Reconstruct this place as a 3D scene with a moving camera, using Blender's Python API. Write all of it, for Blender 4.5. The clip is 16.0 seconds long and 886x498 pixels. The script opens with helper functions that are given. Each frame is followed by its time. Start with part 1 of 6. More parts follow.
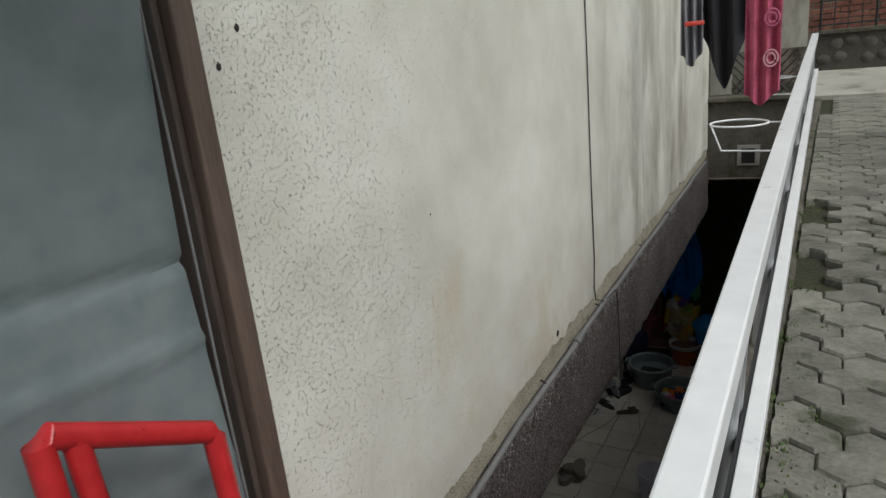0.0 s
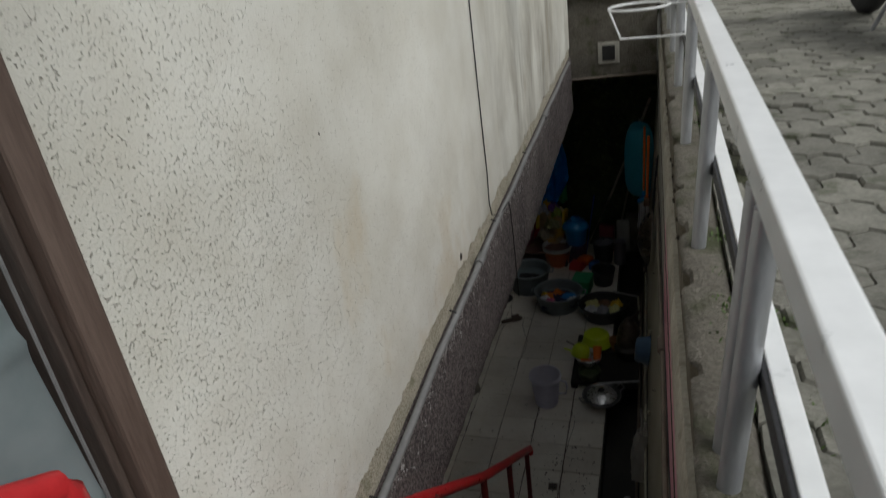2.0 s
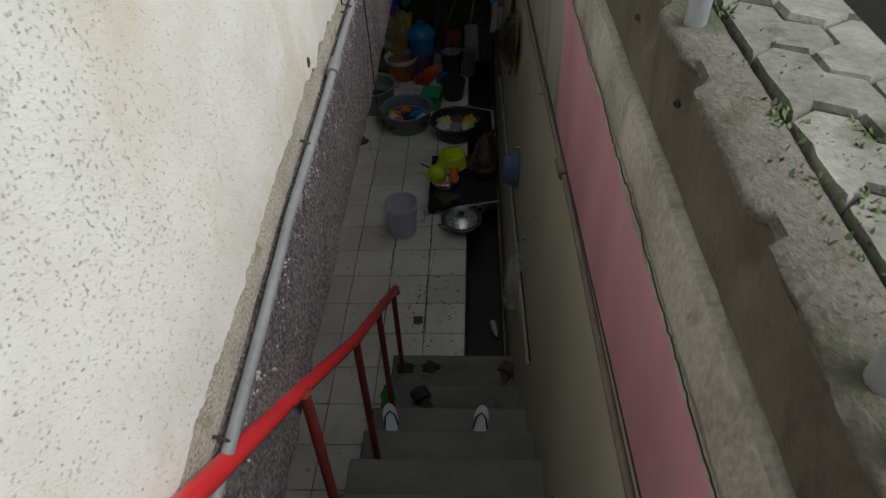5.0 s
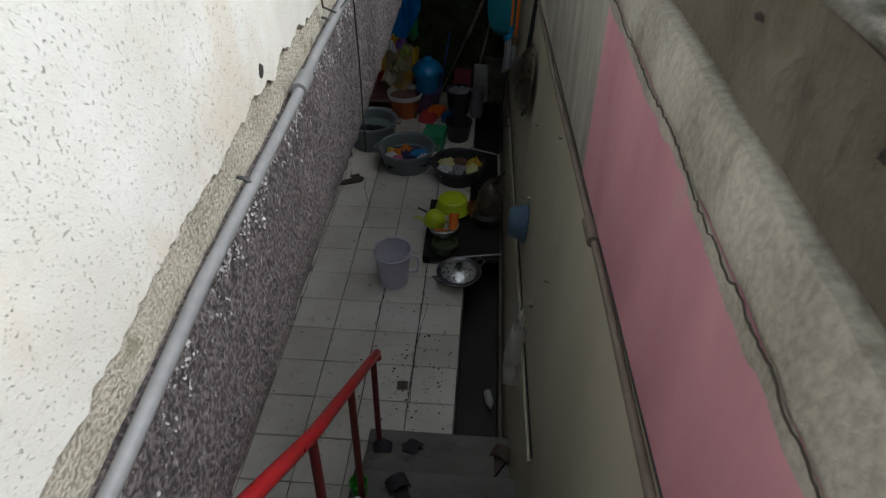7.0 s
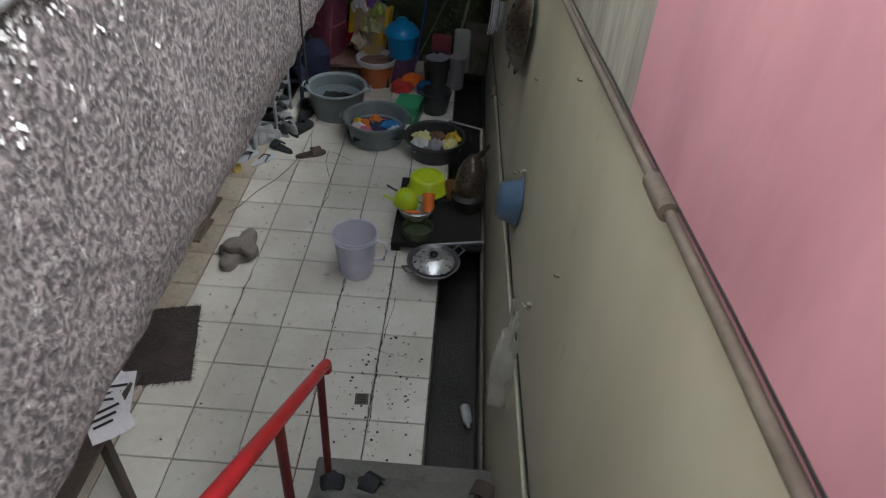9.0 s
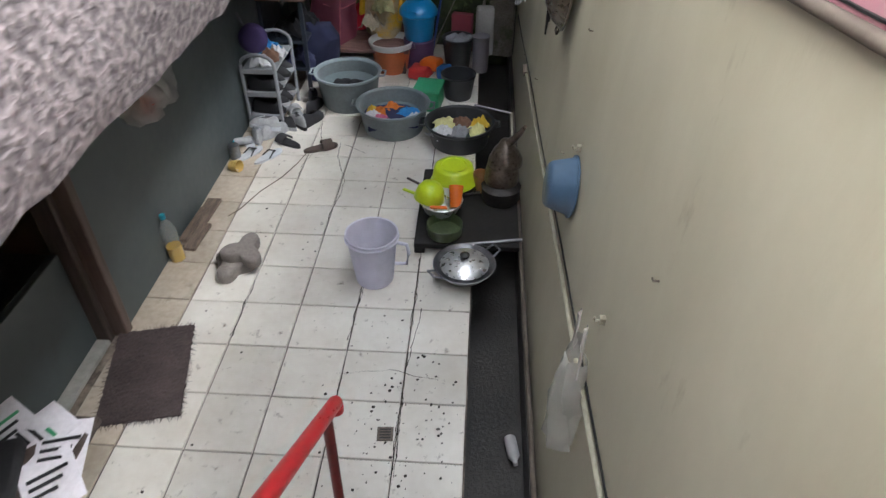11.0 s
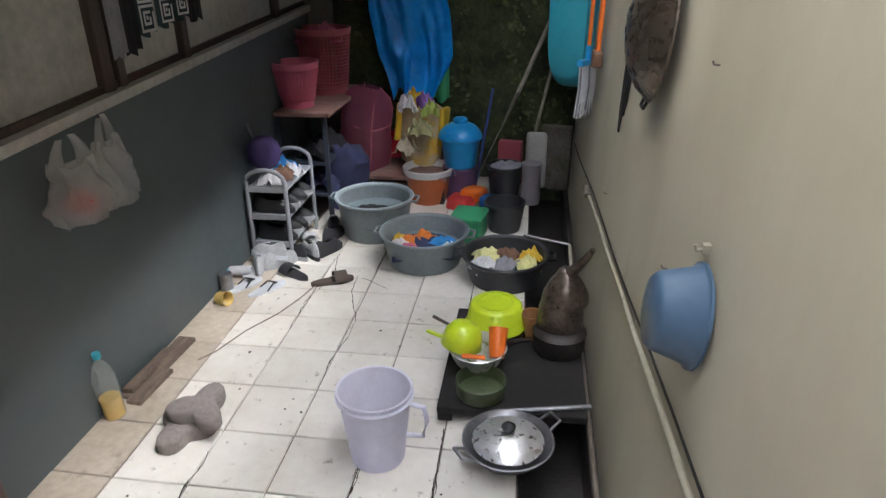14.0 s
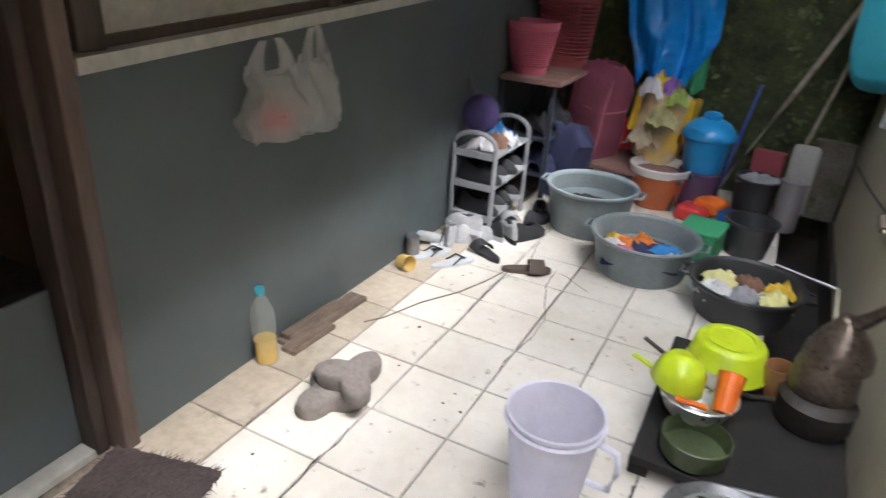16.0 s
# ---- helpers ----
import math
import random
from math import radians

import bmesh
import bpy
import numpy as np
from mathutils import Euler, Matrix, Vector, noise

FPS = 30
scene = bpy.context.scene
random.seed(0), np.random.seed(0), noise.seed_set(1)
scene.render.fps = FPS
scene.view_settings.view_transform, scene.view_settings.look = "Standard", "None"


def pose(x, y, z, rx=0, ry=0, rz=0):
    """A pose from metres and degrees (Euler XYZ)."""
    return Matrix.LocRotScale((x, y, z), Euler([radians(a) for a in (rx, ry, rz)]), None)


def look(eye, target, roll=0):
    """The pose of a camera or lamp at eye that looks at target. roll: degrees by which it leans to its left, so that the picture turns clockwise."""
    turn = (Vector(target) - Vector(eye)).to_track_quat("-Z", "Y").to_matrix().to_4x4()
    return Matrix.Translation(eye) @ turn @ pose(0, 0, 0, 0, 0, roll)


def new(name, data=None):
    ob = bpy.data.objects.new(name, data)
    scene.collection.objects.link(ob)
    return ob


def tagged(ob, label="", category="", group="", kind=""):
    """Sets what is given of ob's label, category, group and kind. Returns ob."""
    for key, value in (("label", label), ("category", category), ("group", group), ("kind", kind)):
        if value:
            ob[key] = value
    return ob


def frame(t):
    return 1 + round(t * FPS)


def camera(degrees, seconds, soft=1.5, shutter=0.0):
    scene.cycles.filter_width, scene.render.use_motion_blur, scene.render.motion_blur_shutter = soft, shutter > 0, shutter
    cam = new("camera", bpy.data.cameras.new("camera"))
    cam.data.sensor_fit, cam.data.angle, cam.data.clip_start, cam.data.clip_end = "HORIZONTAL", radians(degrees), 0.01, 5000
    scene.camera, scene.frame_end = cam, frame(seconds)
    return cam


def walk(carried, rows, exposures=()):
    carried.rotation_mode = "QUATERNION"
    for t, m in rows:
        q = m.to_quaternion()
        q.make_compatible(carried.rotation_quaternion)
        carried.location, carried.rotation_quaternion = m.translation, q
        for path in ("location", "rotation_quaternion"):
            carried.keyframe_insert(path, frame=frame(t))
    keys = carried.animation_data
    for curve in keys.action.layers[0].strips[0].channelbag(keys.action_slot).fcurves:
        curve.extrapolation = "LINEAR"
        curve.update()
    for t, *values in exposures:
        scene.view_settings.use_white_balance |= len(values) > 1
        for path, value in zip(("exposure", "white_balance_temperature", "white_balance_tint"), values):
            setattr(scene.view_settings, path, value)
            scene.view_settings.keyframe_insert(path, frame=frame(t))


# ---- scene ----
cam = camera(68.1, 16.0, soft=1.3, shutter=0.4)
PATH = [
    (0, (-0.103, 0.27, 4.014), (-1.1, 1.906, 3.44), -6.1),
    (0.5, (-0.15, 0.309, 3.988), (-1.027, 2.02, 3.435), -5.4),
    (1, (-0.21, 0.369, 3.963), (-0.907, 2.153, 3.389), -6.4),
    (1.5, (-0.282, 0.433, 3.947), (-0.928, 2.23, 3.354), -4.9),
    (2, (-0.371, 0.519, 3.926), (-0.973, 2.229, 3.082), -8.1),
    (2.5, (-0.418, 0.59, 3.891), (-0.922, 2.284, 2.955), -5.7),
    (3, (-0.483, 0.657, 3.813), (-0.896, 2.35, 2.833), -4.9),
    (3.5, (-0.549, 0.719, 3.76), (-0.865, 2.332, 2.601), -5.4),
    (5.8, (-0.642, 1.293, 3.485), (-0.678, 2.772, 2.14), -0.9),
    (6, (-0.645, 1.333, 3.457), (-0.677, 2.84, 2.144), -0.1),
    (6.5, (-0.64, 1.451, 3.373), (-0.736, 3.041, 2.163), 0.3),
    (7, (-0.646, 1.572, 3.301), (-0.75, 3.136, 2.06), 0.5),
    (7.5, (-0.676, 1.725, 3.175), (-0.727, 3.34, 1.997), 0.2),
    (8, (-0.693, 1.839, 3.084), (-0.732, 3.396, 1.829), 1.5),
    (8.5, (-0.688, 1.991, 2.932), (-0.763, 3.586, 1.728), 0.9),
    (8.7, (-0.68, 2.061, 2.88), (-0.691, 3.612, 1.617), 3.6),
    (10.8, (-0.757, 2.557, 2.372), (-0.808, 4.147, 1.159), 3.4),
    (11, (-0.742, 2.621, 2.4), (-0.828, 4.174, 1.143), 0.3),
    (11.5, (-0.701, 2.809, 2.257), (-0.743, 4.481, 1.161), 1.0),
    (12, (-0.752, 2.855, 2.197), (-0.821, 4.526, 1.101), -0.5),
    (12.5, (-0.733, 3.018, 2.046), (-0.907, 4.753, 1.066), 0.5),
    (13, (-0.705, 3.169, 1.942), (-0.892, 4.91, 0.976), 2.4),
    (13.5, (-0.702, 3.298, 1.891), (-0.919, 5.031, 0.918), 0.4),
    (14, (-0.745, 3.416, 1.772), (-0.995, 5.213, 0.93), -0.5),
    (14.5, (-0.78, 3.555, 1.751), (-1.056, 5.358, 0.932), -0.5),
    (15, (-0.815, 3.654, 1.661), (-1.177, 5.474, 0.915), 0.2),
    (15.5, (-0.805, 3.745, 1.529), (-1.395, 5.479, 0.727), 1.4),
    (16, (-0.926, 3.84, 1.48), (-1.725, 5.463, 0.628), 3.7),
]
walk(cam, [(t, look(eye, target, roll)) for t, eye, target, roll in PATH],
     exposures=[(0, -0.42, 6400, 5), (2, -0.47, 6400, 6), (3.5, -0.2, 6300, 7), (6, 0.6, 6100, 7), (7, 0.8, 6000, 7), (8.5, 1.85, 6000, 6), (11, 3.3, 6000, 10), (11.6, 3.5, 6000, 11), (12.5, 3.66, 6050, 12), (14.4, 3.82, 6100, 12), (15.3, 4.45, 6200, 12), (16, 4.15, 6200, 12)])

# ---- world and light ----
world = bpy.data.worlds.new("overcast_sky")
scene.world = world
world.use_nodes = True
wn = world.node_tree
sky = wn.nodes.new("ShaderNodeTexSky")
sky.sky_type, sky.sun_disc = "NISHITA", False
sky.sun_elevation, sky.sun_rotation = radians(52), radians(112)
sky.air_density, sky.dust_density, sky.ozone_density = 1.0, 4.0, 1.0
soft_sky = wn.nodes.new("ShaderNodeHueSaturation")
soft_sky.inputs["Saturation"].default_value = 0.25
wn.links.new(sky.outputs[0], soft_sky.inputs["Color"])
wn.links.new(soft_sky.outputs[0], wn.nodes["Background"].inputs["Color"])
wn.nodes["Background"].inputs["Strength"].default_value = 0.15
sun = new("sun", bpy.data.lights.new("sun", "SUN"))
sun.data.energy, sun.data.angle, sun.data.color = 1.5, radians(25), (1.0, 0.985, 0.965)
sun.matrix_world = look((6.3, 1.0, 13), (-1, 4, 3))

# ---- helpers of this scene ----
def nodes_of(m):
    m.use_nodes = True
    return m.node_tree, m.node_tree.nodes["Principled BSDF"]


def ramp(nt, src, stops):
    r = nt.nodes.new("ShaderNodeValToRGB")
    while len(r.color_ramp.elements) < len(stops):
        r.color_ramp.elements.new(0.5)
    for e, (p, c) in zip(r.color_ramp.elements, stops):
        e.position, e.color = p, (*c, 1) if len(c) == 3 else c
    nt.links.new(src, r.inputs["Fac"])
    return r.outputs["Color"]


def noise_at(nt, scale, detail=4, stretch=(1, 1, 1), rough=0.55, distort=0.0):
    geo = nt.nodes.new("ShaderNodeNewGeometry")
    mp = nt.nodes.new("ShaderNodeMapping")
    mp.inputs["Scale"].default_value = stretch
    nt.links.new(geo.outputs["Position"], mp.inputs["Vector"])
    n = nt.nodes.new("ShaderNodeTexNoise")
    n.inputs["Scale"].default_value, n.inputs["Detail"].default_value = scale, detail
    n.inputs["Roughness"].default_value, n.inputs["Distortion"].default_value = rough, distort
    nt.links.new(mp.outputs[0], n.inputs["Vector"])
    return n.outputs["Fac"]


def mix(nt, fac, a, b, how="MIX"):
    x = nt.nodes.new("ShaderNodeMix")
    x.data_type, x.blend_type = "RGBA", how
    for sock, val in ((x.inputs[0], fac), (x.inputs[6], a), (x.inputs[7], b)):
        if isinstance(val, (float, int)):
            sock.default_value = val
        elif isinstance(val, tuple):
            sock.default_value = (*val, 1)
        else:
            nt.links.new(val, sock)
    return x.outputs[2]


def mat(name, dark, light, rough=0.7, metal=0.0, big=3.0, fine=60.0, stretch=(1, 1, 1), bump=0.2, deep=0.003,
        stain=None, stain_scale=2.0, stain_stretch=(1, 1, 1), stain_from=0.55, vary=0.0, band=(0.35, 0.65), grain=0.5, bump_scale=None, distort=0.0, patchy=0.0, crisp=(0.3, 0.7), pits=None):
    """A worn surface: a broad and a fine variation of colour, stains with shapes of their own, and relief."""
    m = bpy.data.materials.new(name)
    nt, b = nodes_of(m)
    broad = noise_at(nt, big, 5, stretch)
    small = noise_at(nt, fine, 4, stretch, distort=distort)
    col = ramp(nt, broad, ((band[0], dark), (band[1], light)))
    col = mix(nt, grain, col, ramp(nt, small, ((crisp[0], dark), (crisp[1], light))))
    if stain:
        s = noise_at(nt, stain_scale, 7, stain_stretch, 0.65)
        mask = ramp(nt, s, ((stain_from, (0, 0, 0)), (stain_from + 0.14, (1, 1, 1))))
        col = mix(nt, mask, col, stain)
    if vary:
        info = nt.nodes.new("ShaderNodeObjectInfo")
        tone = ramp(nt, info.outputs["Random"], ((0, (1 - vary,) * 3), (1, (1, 1, 1))))
        col = mix(nt, 1.0, col, tone, "MULTIPLY")
    nt.links.new(col, b.inputs["Base Color"])
    r = ramp(nt, small, ((0.2, (max(rough - 0.12, 0.03),) * 3), (0.8, (min(rough + 0.1, 1),) * 3)))
    nt.links.new(r, b.inputs["Roughness"])
    b.inputs["Metallic"].default_value = metal
    if bump:
        bp = nt.nodes.new("ShaderNodeBump")
        bp.inputs["Strength"].default_value, bp.inputs["Distance"].default_value = bump, deep
        h = noise_at(nt, bump_scale or fine, 5, stretch, 0.6, distort)
        if pits:
            h = ramp(nt, h, ((pits[0], (0, 0, 0)), (pits[1], (1, 1, 1))))
        if patchy:
            nt.links.new(ramp(nt, noise_at(nt, patchy, 3), ((0.38, (0.55 * bump,) * 3), (0.6, (bump,) * 3))), bp.inputs["Strength"])
        nt.links.new(h, bp.inputs["Height"])
        nt.links.new(bp.outputs[0], b.inputs["Normal"])
    return m


def film_mat(name, col, clear=0.35, rough=0.35):
    """Thin translucent plastic."""
    m = bpy.data.materials.new(name)
    nt, b = nodes_of(m)
    v = noise_at(nt, 14, 4)
    nt.links.new(ramp(nt, v, ((0.3, tuple(c * 0.8 for c in col)), (0.7, col))), b.inputs["Base Color"])
    b.inputs["Roughness"].default_value = rough
    tr = nt.nodes.new("ShaderNodeBsdfTransparent")
    tl = nt.nodes.new("ShaderNodeBsdfTranslucent")
    tl.inputs["Color"].default_value = (*col, 1)
    m1, m2 = nt.nodes.new("ShaderNodeMixShader"), nt.nodes.new("ShaderNodeMixShader")
    m1.inputs[0].default_value, m2.inputs[0].default_value = 0.45, clear
    nt.links.new(b.outputs[0], m1.inputs[1]); nt.links.new(tl.outputs[0], m1.inputs[2])
    nt.links.new(m1.outputs[0], m2.inputs[1]); nt.links.new(tr.outputs[0], m2.inputs[2])
    nt.links.new(m2.outputs[0], nt.nodes["Material Output"].inputs["Surface"])
    bp = nt.nodes.new("ShaderNodeBump")
    bp.inputs["Strength"].default_value, bp.inputs["Distance"].default_value = 0.4, 0.01
    nt.links.new(noise_at(nt, 22, 3, distort=1.5), bp.inputs["Height"])
    nt.links.new(bp.outputs[0], b.inputs["Normal"])
    return m


def plastic(name, col, rough=0.35, dirt=0.75, vary=0.0):
    return mat(name, tuple(c * dirt for c in col), col, rough, big=7, fine=50, bump=0.06, deep=0.002, vary=vary)


def box(bm, x0, x1, y0, y1, z0, z1):
    v = [bm.verts.new((x, y, z)) for z in (z0, z1) for x, y in ((x0, y0), (x1, y0), (x1, y1), (x0, y1))]
    for f in ((3, 2, 1, 0), (4, 5, 6, 7), (0, 1, 5, 4), (1, 2, 6, 5), (2, 3, 7, 6), (3, 0, 4, 7)):
        bm.faces.new([v[i] for i in f])
    return v


def bevelled(x0, x1, y0, y1, z0, z1, r=0.006, n=2):
    bm = bmesh.new()
    box(bm, x0, x1, y0, y1, z0, z1)
    bmesh.ops.bevel(bm, geom=bm.edges[:], offset=r, segments=n, affect="EDGES", profile=0.5)
    return bm


def prism(bm, outline, c0, c1, axis="y"):
    """Extrude an outline along an axis: y takes (x, z) pairs, x takes (y, z), z takes (x, y)."""
    place = {"y": lambda a, b, c: (a, c, b), "x": lambda a, b, c: (c, a, b), "z": lambda a, b, c: (a, b, c)}[axis]
    lo = [bm.verts.new(place(a, b, c0)) for a, b in outline]
    hi = [bm.verts.new(place(a, b, c1)) for a, b in outline]
    n = len(outline)
    bm.faces.new(lo)
    bm.faces.new(hi[::-1])
    for i in range(n):
        bm.faces.new((lo[i], hi[i], hi[(i + 1) % n], lo[(i + 1) % n]))


def lathe(bm, profile, seg=28, at=(0, 0, 0), squash=1.0, wobble=0.0):
    """Turn a profile of (radius, height) round the upright axis; radius 0 closes an end."""
    rings = []
    for r, z in profile:
        if r < 1e-5:
            rings.append([bm.verts.new((at[0], at[1], at[2] + z))])
            continue
        ring = []
        for i in range(seg):
            a = 2 * math.pi * i / seg
            k = r * (1 + wobble * noise.noise((math.cos(a) * 1.7 + at[0] * 9, math.sin(a) * 1.7 + at[1] * 9, z * 9)))
            ring.append(bm.verts.new((at[0] + k * math.cos(a), at[1] + k * math.sin(a) * squash, at[2] + z)))
        rings.append(ring)
    for a, b in zip(rings, rings[1:]):
        for i in range(seg):
            j = (i + 1) % seg
            if len(a) == 1 and len(b) == 1:
                continue
            if len(a) == 1:
                bm.faces.new((a[0], b[i], b[j]))
            elif len(b) == 1:
                bm.faces.new((a[i], a[j], b[0]))
            else:
                bm.faces.new((a[i], a[j], b[j], b[i]))
    return bm


def tube(bm, pts, r=0.01, seg=8, closed=False):
    """A round bar along a line of points."""
    pts = [Vector(p) for p in pts]
    n, rings = len(pts), []
    for i, p in enumerate(pts):
        a = pts[(i - 1) % n] if closed or i else p
        b = pts[(i + 1) % n] if closed or i < n - 1 else p
        d = (b - a).normalized()
        u = d.cross(Vector((0.13, 0.21, 0.97)) if abs(d.z) < 0.9 else Vector((1, 0.1, 0))).normalized()
        w = d.cross(u)
        k = r[i] if isinstance(r, (list, tuple)) else r
        rings.append([bm.verts.new(p + k * (math.cos(2 * math.pi * j / seg) * u + math.sin(2 * math.pi * j / seg) * w)) for j in range(seg)])
    for i in range(n if closed else n - 1):
        a, b = rings[i], rings[(i + 1) % n]
        for j in range(seg):
            bm.faces.new((a[j], a[(j + 1) % seg], b[(j + 1) % seg], b[j]))
    if not closed:
        bm.faces.new(rings[0][::-1])
        bm.faces.new(rings[-1])
    return bm


def part(name, bm, material, parent=None, label="", smooth=False):
    bmesh.ops.recalc_face_normals(bm, faces=bm.faces)
    me = bpy.data.meshes.new(name)
    bm.to_mesh(me)
    bm.free()
    me.materials.append(material)
    if smooth:
        me.polygons.foreach_set("use_smooth", [True] * len(me.polygons))
        me.set_sharp_from_angle(angle=radians(50))
    ob = new(name, me)
    if parent:
        ob.parent = parent
    if label:
        ob["label"] = label
    return ob


def thing(name, at, label, category, turn=0, group="", tilt=(0, 0)):
    e = new(name)
    e.empty_display_size = 0.05
    e.matrix_basis = pose(*at, tilt[0], tilt[1], turn)
    return tagged(e, label, category, group)


def single(name, bm, material, label, category, at=(0, 0, 0), turn=0, tilt=(0, 0), smooth=True, group=""):
    ob = part(name, bm, material, None, "", smooth)
    ob.matrix_basis = pose(*at, tilt[0], tilt[1], turn)
    return tagged(ob, label, category, group)


def structure(name, bm, material, label="", smooth=False):
    ob = part(name, bm, material, None, "", smooth)
    return tagged(ob, label, kind="structure")


def B(*a, r=0.0):
    if r:
        return bevelled(*a, r=r)
    bm = bmesh.new()
    box(bm, *a)
    return bm


def rumple(bm, amount, scale=8.0, seed=0.0):
    for v in bm.verts:
        q = v.co * scale + Vector((seed, seed * 1.7, -seed))
        v.co += amount * Vector((noise.noise(q), noise.noise(q + Vector((31, 0, 0))), noise.noise(q + Vector((0, 47, 0)))))
    return bm


def sheet(bm, place, nu, nv, thick=0.0):
    """A grid of points place(u, v), u and v in 0..1."""
    g = [[bm.verts.new(place(i / nu, j / nv)) for j in range(nv + 1)] for i in range(nu + 1)]
    for i in range(nu):
        for j in range(nv):
            bm.faces.new((g[i][j], g[i + 1][j], g[i + 1][j + 1], g[i][j + 1]))
    if thick:
        bm.normal_update()
        bmesh.ops.solidify(bm, geom=bm.faces[:], thickness=thick)
    return bm


def heap(w, d, h, seed, n=14):
    """A crumpled piece of cloth lying in a heap."""
    def place(u, v):
        a, b = u * 2 - 1, v * 2 - 1
        r = min(1.0, math.hypot(a, b) / 1.2)
        q = Vector((u * 3.2 + seed, v * 3.2, seed * 2.3))
        e = 1 + 0.35 * noise.noise(q * 0.7)
        return (a * w / 2 * e, b * d / 2 * e, h * (1 - r * r) * (0.6 + 0.8 * abs(noise.noise(q * 1.3))) + 0.35 * h * noise.noise(q * 2.1))
    return sheet(bmesh.new(), place, n, n, 0.004)


# ---- materials ----
def stucco(name):
    """Cream stucco: coarse and pitted by the door, worn smooth further along, with dark runs."""
    m = bpy.data.materials.new(name)
    nt, b = nodes_of(m)
    col = ramp(nt, noise_at(nt, 1.1, 5), ((0.35, (0.56, 0.545, 0.485)), (0.65, (0.74, 0.73, 0.665))))
    col = mix(nt, 0.25, col, ramp(nt, noise_at(nt, 5, 5), ((0.35, (0.52, 0.48, 0.40)), (0.65, (0.76, 0.75, 0.71)))))
    warm = ramp(nt, noise_at(nt, 2.3, 6, (1, 1, 0.7), 0.65), ((0.60, (0, 0, 0)), (0.75, (0.55, 0.55, 0.55))))
    col = mix(nt, warm, col, (0.50, 0.41, 0.27))
    geo = nt.nodes.new("ShaderNodeNewGeometry")
    sep = nt.nodes.new("ShaderNodeSeparateXYZ")
    nt.links.new(geo.outputs["Position"], sep.inputs[0])
    def along(y0, y1):
        r = nt.nodes.new("ShaderNodeMapRange")
        r.inputs["From Min"].default_value, r.inputs["From Max"].default_value = y0, y1
        nt.links.new(sep.outputs["Y"], r.inputs["Value"])
        return r.outputs[0]
    # dark upright runs, stronger towards the far end of the wall
    damp = ramp(nt, noise_at(nt, 2.1, 7, (1, 1.3, 0.42), 0.62, 0.4), ((0.46, (0, 0, 0)), (0.74, (1, 1, 1))))
    damp = mix(nt, 1.0, damp, along(2.6, 4.6), "MULTIPLY")
    col = mix(nt, damp, col, (0.25, 0.225, 0.175))
    # pits: crowded where the coat is coarse, scarce where it has worn
    grain = noise_at(nt, 215, 3, (1, 1, 0.7), 0.55)
    coarse = mix(nt, 0.55, ramp(nt, noise_at(nt, 1.7, 4), ((0.36, (0, 0, 0)), (0.62, (1, 1, 1)))), along(3.1, 1.5))
    cut = nt.nodes.new("ShaderNodeMath")
    cut.operation = "MULTIPLY_ADD"
    cut.inputs[1].default_value, cut.inputs[2].default_value = 0.155, 0.29
    nt.links.new(coarse, cut.inputs[0])
    pit = nt.nodes.new("ShaderNodeMapRange")
    pit.interpolation_type = "SMOOTHSTEP"
    pit.inputs["From Min"].default_value = 0.27
    nt.links.new(grain, pit.inputs["Value"])
    nt.links.new(cut.outputs[0], pit.inputs["From Max"])
    # the shadow inside each pit is multiplied into the colour, besides the bump
    col = mix(nt, 1.0, col, ramp(nt, pit.outputs[0], ((0.0, (0.60, 0.58, 0.54)), (0.6, (1, 1, 1)))), "MULTIPLY")
    nt.links.new(col, b.inputs["Base Color"])
    b.inputs["Roughness"].default_value = 0.88
    fine_bump = nt.nodes.new("ShaderNodeBump")
    fine_bump.inputs["Strength"].default_value, fine_bump.inputs["Distance"].default_value = 0.5, 0.003
    nt.links.new(noise_at(nt, 260, 3), fine_bump.inputs["Height"])
    bp = nt.nodes.new("ShaderNodeBump")
    bp.inputs["Strength"].default_value, bp.inputs["Distance"].default_value = 0.9, 0.004
    nt.links.new(pit.outputs[0], bp.inputs["Height"])
    nt.links.new(fine_bump.outputs[0], bp.inputs["Normal"])
    nt.links.new(bp.outputs[0], b.inputs["Normal"])
    return m


M_STUCCO = stucco("stucco_paint")
M_PLASTER = mat("bare_plaster", (0.25, 0.22, 0.155), (0.64, 0.59, 0.48), 0.9, big=7, fine=115, bump=1.0, deep=0.014, grain=0.6, crisp=(0.38, 0.56), stain=(0.20, 0.19, 0.10), stain_scale=7, stain_from=0.56)
M_BEAM = mat("rough_cast_beam", (0.028, 0.022, 0.023), (0.225, 0.19, 0.185), 0.85, big=3.2, fine=105, bump=1.0, deep=0.018, band=(0.35, 0.75), grain=0.7, crisp=(0.42, 0.6),
             stain=(0.50, 0.47, 0.455), stain_scale=34, stain_stretch=(1, 1.3, 0.55), stain_from=0.60, stretch=(1, 1, 0.8))
M_CHALK = mat("flaking_limewash", (0.24, 0.225, 0.22), (0.52, 0.505, 0.49), 0.9, big=9, fine=110, bump=1.0, deep=0.008, grain=0.6, crisp=(0.42, 0.56), stain=(0.3, 0.28, 0.27), stain_scale=26, stain_from=0.6)
M_CREAM = mat("cream_wall_paint", (0.425, 0.395, 0.295), (0.56, 0.53, 0.42), 0.6, big=1.1, fine=28, bump=0.3, deep=0.004, stretch=(1, 1, 0.6), grain=0.2,
              stain=(0.27, 0.235, 0.16), stain_scale=2.6, stain_stretch=(1, 1.2, 0.45), stain_from=0.63)
